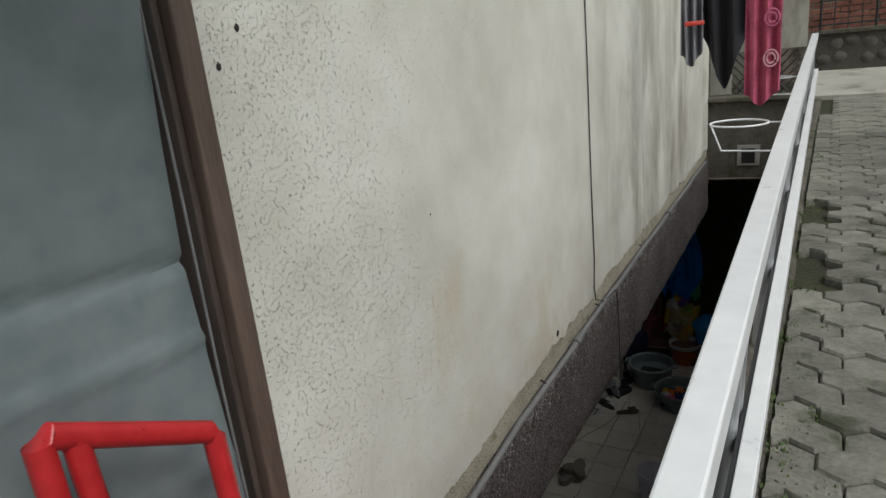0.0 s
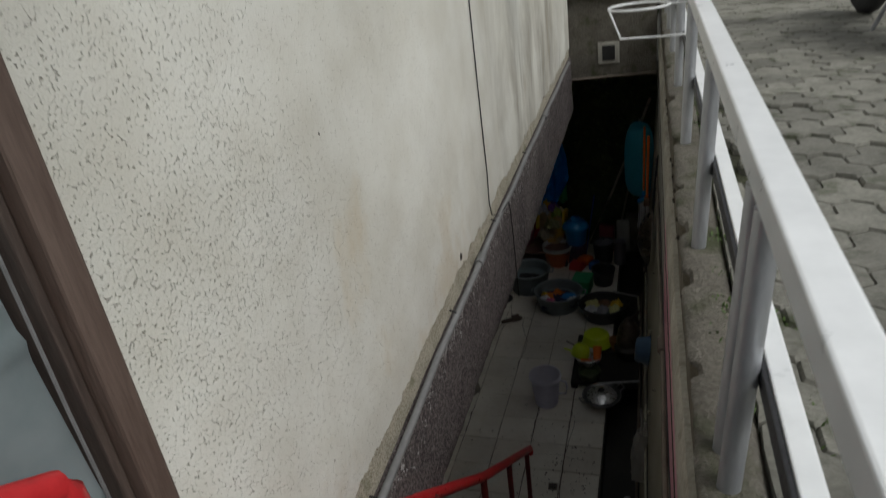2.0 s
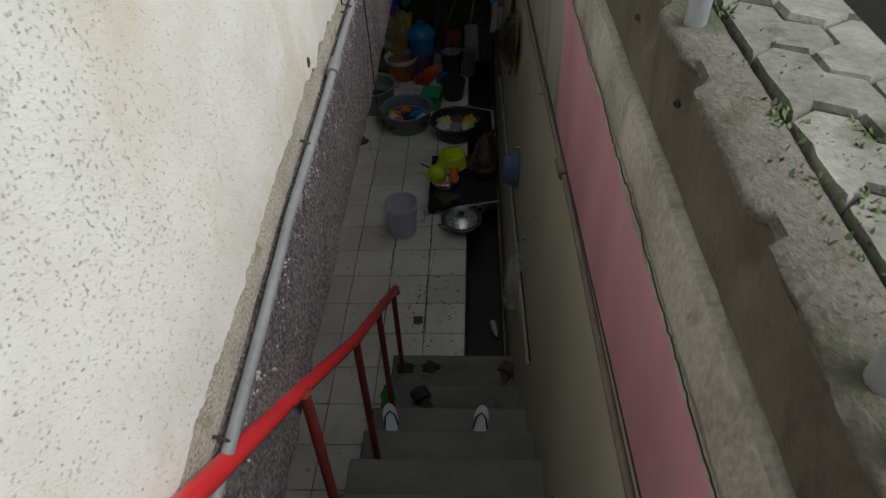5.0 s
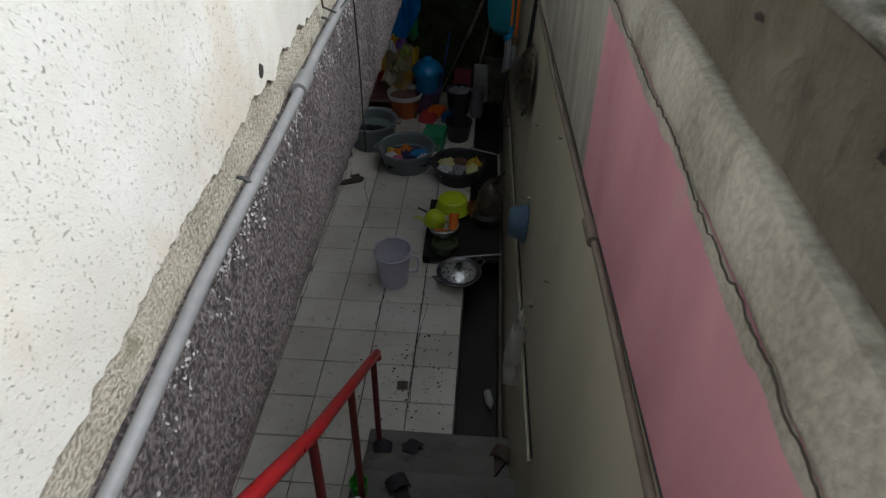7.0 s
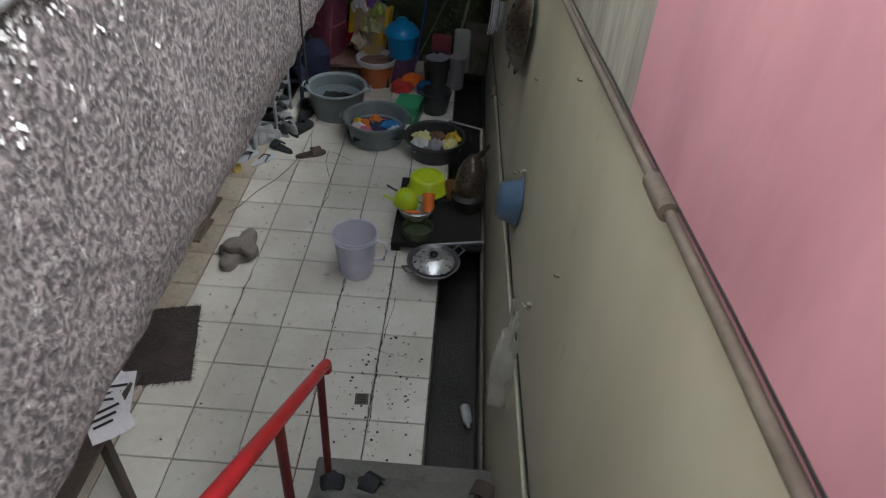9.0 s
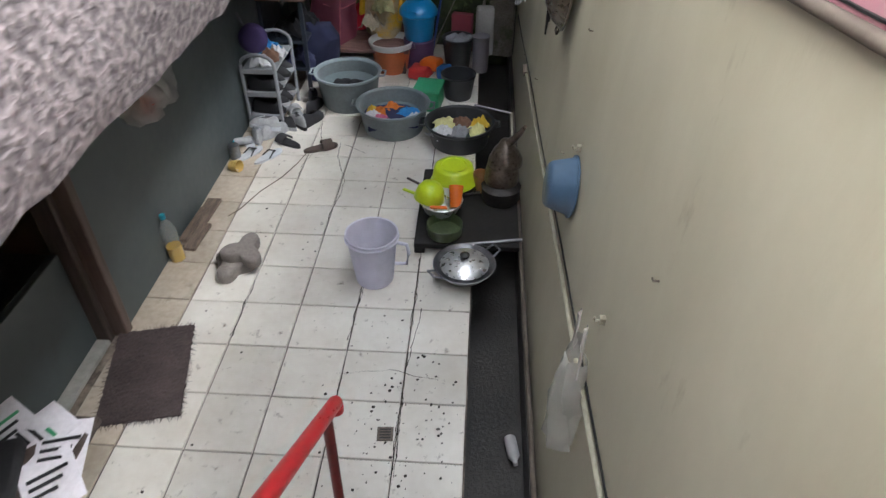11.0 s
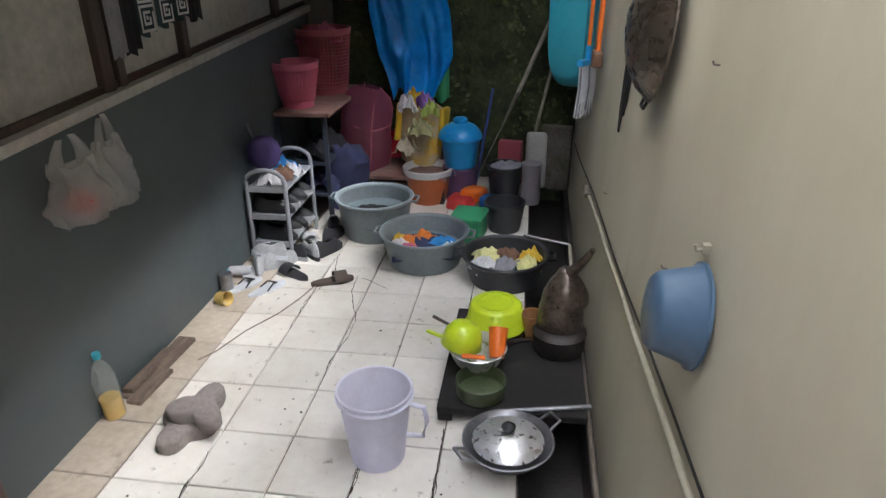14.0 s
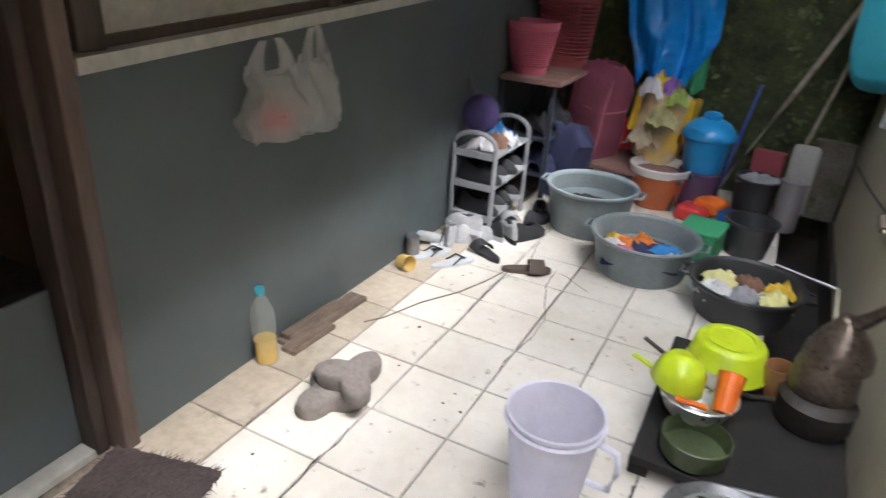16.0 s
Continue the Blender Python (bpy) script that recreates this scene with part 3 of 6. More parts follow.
part("sheet", sheet(bmesh.new(), metal, 30, 150, 0.004), M_SHEET, door_1, "dented grey sheet metal", True)
part("sheet_edge", tube(bmesh.new(), [(-1.14, 1.062, 2.6), (-1.14, 1.056, 3.4), (-1.14, 1.06, 3.8), (-1.14, 1.062, 5.2)], 0.003, 6), M_PIPE, door_1)

# west side of the yard under the house
SILL = lambda y: 1.13 + 0.055 * (y - 4.9)
bm = bmesh.new()
prism(bm, [(4.86, -0.02), (8.75, -0.02), (8.75, SILL(8.75)), (4.86, SILL(4.86))], -2.62, -2.455, "x")
structure("wall_west", bm, M_BLUEGREY, "blue-grey painted low wall of the yard")
bm = bmesh.new()
prism(bm, [(4.86, SILL(4.86) + 0.004), (8.75, SILL(8.75) + 0.004), (8.75, SILL(8.75) + 0.045), (4.86, SILL(4.86) + 0.045)], -2.62, -2.432, "x")
structure("window_sill", rumple(bm, 0.003, 12), M_BOARD, "grimy pale sill along the low wall")
bm = bmesh.new()
prism(bm, [(4.86, SILL(4.86) + 0.046), (8.75, SILL(8.75) + 0.046), (8.75, 2.3), (4.86, 2.3)], -2.6, -2.50, "x")
panels = structure("wall_panels", bm, M_BOARD, "grimy whitish boards above the sill")
for y, w in ((4.93, 0.08), (5.93, 0.07), (6.03, 0.05), (6.6, 0.06), (7.86, 0.08)):
    bm = bevelled(-2.505, -2.462, y - w / 2, y + w / 2, SILL(y) + 0.047, 2.27, 0.005)
    part("mullion", rumple(bm, 0.003, 8, y), M_DARKWOOD, panels, "stained dark wooden post")
bm = bmesh.new()
prism(bm, [(4.98, SILL(4.98) + 0.047), (8.7, SILL(8.7) + 0.047), (8.7, SILL(8.7) + 0.075), (4.98, SILL(4.98) + 0.075)], -2.502, -2.478, "x")
part("rail", bm, M_DARKWOOD, panels)
door_2 = thing("door_2", (0, 0, 0), "doorway with a dark wooden jamb and a low blue-grey half door", "door")
door_2["kind"] = "structure"
part("jamb", bevelled(-2.62, -2.43, 4.80, 4.855, -0.01, 2.27, 0.008), M_FRAME, door_2)
part("jamb_stop", bevelled(-2.60, -2.50, 4.755, 4.796, -0.01, 2.27, 0.006), M_DARKWOOD, door_2)
part("half_door", bevelled(-2.60, -2.56, 3.7, 4.75, 0.02, 0.56, 0.006), M_BLUEGREY, door_2)
part("door_foot", bevelled(-2.62, -2.50, 3.7, 4.75, -0.008, 0.018, 0.004), M_BOARD, door_2)
M_INNER = mat("dim_room_wall", (0.20, 0.15, 0.09), (0.30, 0.23, 0.15), 0.8)
structure("wall_inner", B(-4.2, -4.1, 1.6, 8.8, -0.1, 2.26), M_INNER)
structure("floor_inner", B(-4.2, -2.625, 1.6, 8.8, -0.12, -0.01), M_STEP)
structure("wall_inner_side", B(-4.1, -2.63, 5.4, 5.5, -0.01, 2.26), M_INNER)
structure("wall_southwest", B(-2.62, -2.45, 1.6, 3.69, -0.02, 2.26), M_BLUEGREY)
structure("wall_south", B(-4.2, -1.21, 1.55, 1.69, -0.1, 2.26), M_BLUEGREY)
bm = bmesh.new()
def moss(u, v):
    x, z = -2.7 + 2.6 * u, -0.3 + 3.0 * v
    q = Vector((x * 3, 0, z * 3))
    return (x, 8.74 + 0.05 * noise.noise(q) + 0.02 * noise.noise(q * 3.3), z)
sheet(bm, moss, 70, 80, 0.0)
structure("wall_north", bm, M_MOSSWALL, "dark mossy stone wall at the end of the yard", True)
structure("wall_north_core", B(-4.2, 0.15, 8.82, 9.0, -0.3, 2.88), M_MOSSWALL)
structure("column", B(-2.5, -2.3, 8.45, 8.6, -0.01, 2.26, r=0.01), M_STEP, "bare cement column in the yard corner")
bm = bmesh.new()
rng = random.Random(5)
for _ in range(900):
    x, z = rng.uniform(-1.9, -0.45), rng.uniform(0.3, 2.5)
    if noise.noise((x * 3, 2, z * 2.2)) < -0.02:
        continue
    p = Vector((x, 8.64 + rng.uniform(-0.03, 0.04), z))
    a, s = rng.uniform(0, 6.28), rng.uniform(0.012, 0.034)
    u = Vector((math.cos(a), rng.uniform(-0.6, 0.1), math.sin(a))) * s
    w = Vector((-math.sin(a), rng.uniform(-0.5, 0.2), math.cos(a))) * s * 0.55
    bm.faces.new([bm.verts.new(p + d) for d in (-u, -u * 0.2 + w, u, -u * 0.1 - w)])
ferns = part("wall_ferns", bm, mat("fern_green", (0.03, 0.05, 0.015), (0.12, 0.16, 0.06), 0.7, bump=0), None)
tagged(ferns, "small green ferns and moss growing on the dark wall", "ferns", kind="stuff")

# cross wall over the far end of the alley
end = structure("wall_end", B(-1.139, -0.32, 7.17, 7.32, 2.52, 3.27), M_LEDGE, "dark concrete cross wall over the alley")
part("coping", rumple(bevelled(-1.135, -0.30, 7.12, 7.34, 3.275, 3.32, 0.01), 0.005, 10), M_LEDGE, end)
part("vent_frame", bevelled(-0.86, -0.66, 7.155, 7.168, 2.66, 2.86, 0.004), M_RAW, end)
part("vent_hole", bevelled(-0.82, -0.70, 7.146, 7.153, 2.69, 2.83, 0.003), M_CABLE, end, "black vent opening")
part("line_pipe", tube(bmesh.new(), [(-1.13, 7.13, 2.53), (-0.32, 7.13, 2.55)], 0.012, 8), M_RUSTPIPE, end, smooth=True)
bm = B(-1.139, -0.95, 7.34, 7.42, 3.33, 5.0)
box(bm, -0.95, -0.32, 7.36, 7.42, 3.72, 5.0)
structure("wall_end_upper", bm, M_RAW)
lattice = thing("lattice_screen", (-0.68, 7.38, 3.325), "dark criss-cross wooden lattice screen", "lattice")
for i in range(8):
    x = -0.3 + 0.075 * i
    for s in (-1, 1):
        x1 = x + s * 0.36
        a, b = max(-0.3, min(0.3, x)), max(-0.3, min(0.3, x1))
        z0, z1 = (a - x) / (s * 0.36) * 0.38, (b - x) / (s * 0.36) * 0.38
        if abs(z1 - z0) > 0.02:
            part("lath", tube(bmesh.new(), [(a, 0.008 * s, z0), (b, 0.008 * s, z1)], 0.009, 4), M_DARKWOOD, lattice)

# pipes on the east wall
seam_pipe = thing("seam_pipe", (0, 0, 0), "grimy brown pipe along the foot of the pink band", "pipe")
part("pipe_run", tube(bmesh.new(), [(-0.318 - 0.004 * math.sin(i), 1.0 + 0.45 * i, SEAM(1.0 + 0.45 * i) - 0.004) for i in range(14)], 0.011, 10), M_RUSTPIPE, seam_pipe, smooth=True)
part("coupling", tube(bmesh.new(), [(-0.319, 3.07, SEAM(3.07)), (-0.319, 3.19, SEAM(3.19))], 0.019, 10), M_RUSTPIPE, seam_pipe, smooth=True)
# thin black tube drawn as the shadow gap between pipe and pink band
part("seam_gap_shade", tube(bmesh.new(), [(-0.306, 1.0 + 0.3 * i, SEAM(1.0 + 0.3 * i) + 0.013 + 0.002 * math.sin(i * 2.3)) for i in range(22)], 0.0028, 5), M_CABLE, seam_pipe)
LOWP = lambda y: 0.80 - 0.105 * (y - 4.05)
low_pipe = thing("low_wall_pipe", (0, 0, 0), "cream-painted pipe running low along the cream wall", "pipe")
part("pipe_run", tube(bmesh.new(), [(EAST(LOWP(y)) - 0.013, y, LOWP(y) + 0.004 * math.sin(y * 7)) for y in [3.2 + 0.25 * i for i in range(16)]], 0.009, 10), M_PALEPIPE, low_pipe, smooth=True)
part("pipe_end", tube(bmesh.new(), [(-0.42, 6.93, LOWP(6.95)), (-0.42, 7.0, LOWP(6.95) + 0.03)], 0.02, 8), M_RUSTPIPE, low_pipe, smooth=True)
part("wall_cord", tube(bmesh.new(), [(EAST(LOWP(y) + 0.04) - 0.006, y, LOWP(y) + 0.035 + 0.01 * math.sin(y * 3)) for y in [3.2 + 0.25 * i for i in range(22)]], 0.004, 6), M_CABLE, low_pipe)
foot_pipe = thing("foot_pipe", (0, 0, 0), "pale painted pipe along the drain", "pipe")
part("pipe_run", tube(bmesh.new(), [(-0.455, 3.85, 0.02), (-0.457, 5.0, 0.016), (-0.46, 6.2, 0.02), (-0.46, 7.3, 0.018)], 0.012, 10), M_RUSTPIPE, foot_pipe, smooth=True)
for y, z in ((7.25, 0.5), (5.0, 1.52), (6.35, 0.72), (5.05, 0.98), (3.7, 1.46), (4.1, 1.93)):
    bm = bmesh.new()
    tube(bm, [(EAST(z) + 0.01, y, z), (EAST(z) - 0.014, y, z + 0.002), (EAST(z) - 0.017, y, z + 0.01)], 0.0025, 6)
    single("wall_nail", bm, M_RUSTPIPE, "bent rusty nail in the cream wall", "nail", smooth=False, group="nails in the cream wall")
for y, z in ((4.755, 1.175), (3.95, 1.09)):
    bm = bmesh.new()
    box(bm, EAST(z) - 0.016, EAST(z) + 0.006, y - 0.009, y + 0.009, z - 0.011, z + 0.012)
    tube(bm, [(EAST(z) - 0.012, y, z), (EAST(z) - 0.028, y, z - 0.003), (EAST(z) - 0.031, y, z + 0.010)], 0.004, 6)
    single("wall_hook", bm, M_PALEPIPE, "small pale hook on the cream wall", "hook", smooth=False, group="hooks on the cream wall")

# ---- the street above ----
bm = bmesh.new()
for x0, x1, y0, y1 in ((-0.19, 300, 0.84, 3.6), (-0.19, 300, 3.6, 300), (0.95, 300, -300, 0.84), (-300, 0.95, -300, -1.6), (-300, -4.2, -1.6, 300), (-4.2, -0.19, 9.0, 300)):
    bm.faces.new([bm.verts.new((x, y, 3.055 + (STREET(y) if x0 > -1 and y0 > 0 else STREET(0.8)))) for x, y in ((x0, y0), (x1, y0), (x1, y1), (x0, y1))])
structure("ground", bm, M_SOIL, "dark mossy ground under and round the paving")

railing = thing("street_railing", (-0.228, 0, 3.085), "white steel railing along the kerb with silver posts", "railing")
def bar(x0, x1, y0, y1, z0, z1, r):
    """A rail that climbs with the street and drifts a little towards the wall."""
    bm = bevelled(x0, x1, y0, y1, z0, z1, r)
    for v in bm.verts:
        v.co.x -= 0.0068 * v.co.y
        v.co.z += 0.0405 * (v.co.y - 2.0)
    return bm
part("top_rail", bar(0.0, 0.048, 0.62, 7.05, 0.497, 0.548, 0.004), M_WHITE, railing, "white rectangular top rail")
part("lower_rail", bar(0.0315, 0.064, 0.86, 7.05, 0.208, 0.248, 0.003), M_WHITE, railing, "white lower rail")
# near-black strip along the alley side of the white rail
part("lower_rail_side", bar(0.0225, 0.031, 0.86, 7.05, 0.206, 0.244, 0.002), M_NEARBLACK, railing, "near-black strip along the alley side of the lower rail")
for y in (1.40, 1.485, 2.235, 3.056, 3.9, 4.8, 5.7, 6.6):
    d = 0.0405 * (y - 2.0)
    part("post", tube(bmesh.new(), [(-0.018, y, STREET(y) - 0.03), (0.016 - 0.0068 * y, y - 0.008, 0.4965 + d)], 0.0195, 12), M_STEEL, railing, "silver round post", True)

def basket_ring(y, s, bright):
    holder = thing("wire_holder", (-0.27, y, 3.62), "white wire ring holder fixed to the railing", "wire holder", group="wire holders on the railing")
    R = 0.108 * s
    ring = [(-0.145 + R * math.cos(a), R * math.sin(a), 0.0) for a in [i * math.pi / 12 for i in range(24)]]
    part("ring", tube(bmesh.new(), ring, 0.0045, 6, True), M_WHITE, holder)
    part("bracket", tube(bmesh.new(), [(-0.145 - R, 0, 0), (-0.21, 0, -0.11), (-0.06, 0, -0.113), (0.03, 0, -0.112)], 0.0045, 6), M_WHITE, holder)
    part("stay", tube(bmesh.new(), [(-0.145 + R, 0, 0), (0.03, 0, 0.0)], 0.0045, 6), M_WHITE, holder)
basket_ring(3.15, 1.0, 1)
basket_ring(5.3, 0.8, 1)

# far side of the street
bm = bmesh.new()
prism(bm, [(8.35, 3.10), (8.35, 3.165), (9.6, 3.33), (9.6, 3.10)], -0.3, 6, "x")
structure("apron", bm, mat("pale_concrete", (0.36, 0.34, 0.29), (0.52, 0.5, 0.44), 0.9, bump=0.4, stain=(0.2, 0.19, 0.15)), "pale concrete apron rising to the low wall")
low = structure("low_wall", B(-0.3, 6, 9.6, 9.8, 3.1, 3.74), M_GROUND, "low dark stone wall")
rng = random.Random(3)
M_STONE = mat("dark_field_stone", (0.07, 0.065, 0.055), (0.17, 0.16, 0.13), 0.9, vary=0.35, bump=0.5)
for i in range(14):
    for j in range(2):
        bm = bmesh.new()
        bmesh.ops.create_icosphere(bm, subdivisions=1, radius=1)
        for v in bm.verts:
            v.co = Vector((v.co.x * 0.085, v.co.y * 0.03, v.co.z * 0.075)) * (1 + 0.2 * noise.noise(v.co * 2 + Vector((i, j, 0))))
        s = part("stone", bm, M_STONE, low, smooth=True)
        s.matrix_basis = pose(-0.18 + 0.19 * i + 0.09 * j + rng.uniform(-0.05, 0.05), 9.605, 3.45 + 0.17 * j + rng.uniform(-0.04, 0.04), 0, rng.uniform(-40, 40), 0)
part("wall_cap", bevelled(-0.3, 6, 9.56, 9.84, 3.744, 3.79, 0.006), M_LEDGE, low)
fence = thing("iron_fence", (-0.2, 9.7, 3.79), "black iron fence on the low wall", "fence")
for z in (0.06, 0.33, 0.62):
    part("fence_rail", tube(bmesh.new(), [(-0.1, 0, z), (3.0, 0, z)], 0.009, 6), M_NEARBLACK, fence)
for i in range(22):
    part("bar", tube(bmesh.new(), [(0.14 * i - 0.06, 0, 0), (0.14 * i - 0.06, 0, 0.7)], 0.007 if i % 4 else 0.016, 6), M_NEARBLACK, fence)
brick_wall = structure("brick_wall", B(-1.0, 6, 11.05, 11.2, 3.1, 6.2), M_GROUT, "weathered red brick house wall across the street")
panel_board = thing("white_board", (1.35, 10.98, 3.55), "weathered pale board leaning on the brick wall", "board")
part("board_sheet", bevelled(-0.32, 0.32, -0.02, 0.02, 0.0, 1.5, 0.006), mat("peeling_pale_board", (0.42, 0.48, 0.54), (0.62, 0.68, 0.72), 0.7, big=4, stain=(0.3, 0.3, 0.3), stain_scale=5), panel_board)
part("board_frame", bevelled(-0.42, -0.33, -0.03, 0.03, -0.4, 1.6, 0.006), M_FRAME, panel_board)
tower = thing("trellis_tower", (1.05, 8.35, 3.14), "rusty grey metal trellis pillar beside the road", "trellis")
for dx in (-0.1, 0.1):
    for dy in (-0.1, 0.1):
        part("upright", bevelled(dx - 0.014, dx + 0.014, dy - 0.014, dy + 0.014, 0, 2.4, 0.003), M_RAW, tower)
for k in range(10):
    z = 0.24 * k
    for s in (-1, 1):
        part("brace", tube(bmesh.new(), [(-0.1 * s, -0.115, z), (0.1 * s, -0.115, z + 0.24)], 0.009, 5), M_RAW, tower)
slab = thing("stone_post", (0.98, 6.62, 3.11), "mossy concrete gate post slab", "post")
part("slab_body", rumple(bevelled(-0.03, 0.15, -0.12, 0.12, 0, 0.66, 0.012), 0.012, 8), M_LEDGE, slab)
part("slab_edge", bevelled(-0.055, -0.033, -0.13, 0.13, 0, 0.68, 0.004), M_RAW, slab)

loop_cable = thing("hanging_cable", (0, 0, 0), "loop of dark cable hanging on the cream wall", "cable")
for k, (dy, low) in enumerate(((0.0, 1.12), (0.05, 1.2), (0.09, 1.05))):
    part("cable_loop", tube(bmesh.new(), [(EAST(z) - 0.012 - 0.004 * k, 6.2 + dy * math.sin((z - low) * 4) + 0.12 * s, z) for s, z in [(-0.4, 2.05), (-0.45, 1.7), (-0.35, 1.4), (-0.1, low + 0.05), (0.1, low), (0.3, low + 0.07), (0.4, 1.45), (0.36, 1.8), (0.3, 2.02)]], 0.005, 6), M_CABLE, loop_cable)

# ---- things in the yard ----
M_TUB = plastic("grey_tub_plastic", (0.20, 0.235, 0.245), 0.42, 0.7)
M_TUBRIM = plastic("pale_tub_rim", (0.30, 0.36, 0.385), 0.4, 0.8)
M_BLACKTUB = plastic("black_tub_plastic", (0.045, 0.047, 0.05), 0.45, 0.6)
M_WATER = mat("dark_washing_water", (0.16, 0.20, 0.215), (0.22, 0.27, 0.285), 0.1, bump=0.05)
M_LILAC = film_mat("translucent_lilac_plastic", (0.88, 0.87, 0.96), 0.12, 0.3)
M_BAG = film_mat("thin_clear_bag", (0.88, 0.87, 0.85), 0.62, 0.25)
M_LIME = plastic("lime_green_plastic", (0.52, 0.66, 0.02), 0.35, 0.85)
M_ORANGE = plastic("orange_plastic", (0.80, 0.17, 0.02), 0.4, 0.8)
M_BLUE = plastic("bright_blue_plastic", (0.02, 0.27, 0.60), 0.35, 0.8)
M_BASIN = plastic("dull_blue_plastic", (0.075, 0.13, 0.21), 0.4, 0.8)
M_CYAN = plastic("cyan_plastic", (0.05, 0.42, 0.55), 0.4, 0.85)
M_PINKP = plastic("pink_plastic", (0.60, 0.14, 0.22), 0.45, 0.75)
M_MAGENTA = film_mat("pink_mesh_fabric", (0.55, 0.17, 0.28), 0.42, 0.7)
M_YELLOW = plastic("yellow_trim", (0.75, 0.48, 0.03), 0.6, 0.85)
M_GREEN = plastic("green_plastic", (0.06, 0.36, 0.16), 0.45, 0.8)
M_PURPLE = plastic("purple_cloth", (0.06, 0.04, 0.14), 0.9, 0.6)
M_TARP = mat("blue_plastic_sheet", (0.006, 0.19, 0.62), (0.015, 0.33, 0.88), 0.2, big=4, fine=20, bump=0.35, deep=0.01)
M_SILVER = mat("polished_aluminium", (0.62, 0.62, 0.63), (0.85, 0.85, 0.85), 0.32, 0.75, big=8, fine=40, bump=0.25, deep=0.003)
M_ALU = mat("dull_aluminium", (0.17, 0.17, 0.18), (0.34, 0.34, 0.35), 0.4, 0.8, big=7, fine=50, bump=0.2)
M_SOOT = mat("sooty_metal", (0.018, 0.016, 0.015), (0.075, 0.066, 0.06), 0.55, 0.4, big=9, fine=60, bump=0.4)
M_CHAR = mat("charred_black_board", (0.007, 0.006, 0.006), (0.02, 0.018, 0.016), 0.9, big=8, fine=50, bump=0.4)
M_BROWNPOT = mat("burnt_brown_kettle", (0.05, 0.038, 0.03), (0.24, 0.19, 0.155), 0.34, 0.6, big=9, fine=50, bump=0.3)
M_RACK = plastic("grey_rack_tube", (0.28, 0.29, 0.31), 0.45, 0.8)
M_DARKSHELF = plastic("navy_shelf_plastic", (0.03, 0.04, 0.06), 0.5, 0.6)
M_MAT = mat("dark_shaggy_mat", (0.035, 0.024, 0.024), (0.10, 0.075, 0.07), 1.0, big=5, fine=90, bump=1.0, deep=0.012)
M_PLANK = mat("damp_plank", (0.06, 0.045, 0.035), (0.22, 0.16, 0.12), 0.8, big=5, fine=40, stretch=(8, 1, 4), bump=0.4)
M_PLATFORM = mat("old_pink_brown_plank", (0.15, 0.08, 0.07), (0.30, 0.18, 0.15), 0.8, big=5, fine=40, stretch=(1, 6, 4), bump=0.4)
M_POLE = mat("weathered_bamboo", (0.2, 0.18, 0.14), (0.42, 0.38, 0.31), 0.75, big=5, fine=30, bump=0.3)
M_GREYH = plastic("grey_handle_plastic", (0.2, 0.2, 0.22), 0.5)
M_OIL = mat("cooking_oil", (0.45, 0.25, 0.02), (0.62, 0.38, 0.04), 0.15, bump=0)
M_TAN = plastic("tan_plastic", (0.40, 0.20, 0.09), 0.5, 0.75)
M_PAPER = mat("printed_paper", (0.6, 0.57, 0.6), (0.8, 0.77, 0.8), 0.8, bump=0.1)


def cloth(name, col):
    return mat(name, tuple(c * 0.65 for c in col), col, 0.95, big=12, fine=120, bump=0.4, deep=0.004)


C_WHITE, C_ORANGE, C_BLUEC = cloth("white_cotton", (0.7, 0.7, 0.72)), cloth("orange_cotton", (0.7, 0.2, 0.03)), cloth("blue_cotton", (0.04, 0.26, 0.62))
C_NAVY, C_BLACK, C_CREAMC = cloth("navy_cotton", (0.03, 0.035, 0.09)), cloth("black_cotton", (0.018, 0.018, 0.022)), cloth("pale_yellow_cotton", (0.72, 0.70, 0.32))
C_GREYC, C_BROWN, C_TEAL = cloth("grey_cotton", (0.3, 0.3, 0.33)), cloth("brown_cotton", (0.2, 0.11, 0.07)), cloth("dark_teal_cotton", (0.03, 0.06, 0.07))
C_YEL, C_PINKC, C_LIMEC = cloth("yellow_cotton", (0.75, 0.5, 0.05)), cloth("pink_cotton", (0.62, 0.16, 0.28)), cloth("lime_cotton", (0.4, 0.5, 0.12))


def garment(at, w, d, h, material, words, seed, turn=0, group="washing in the tubs"):
    return single("garment", heap(w, d, h, seed), material, words, "garment", at, turn, group=group)


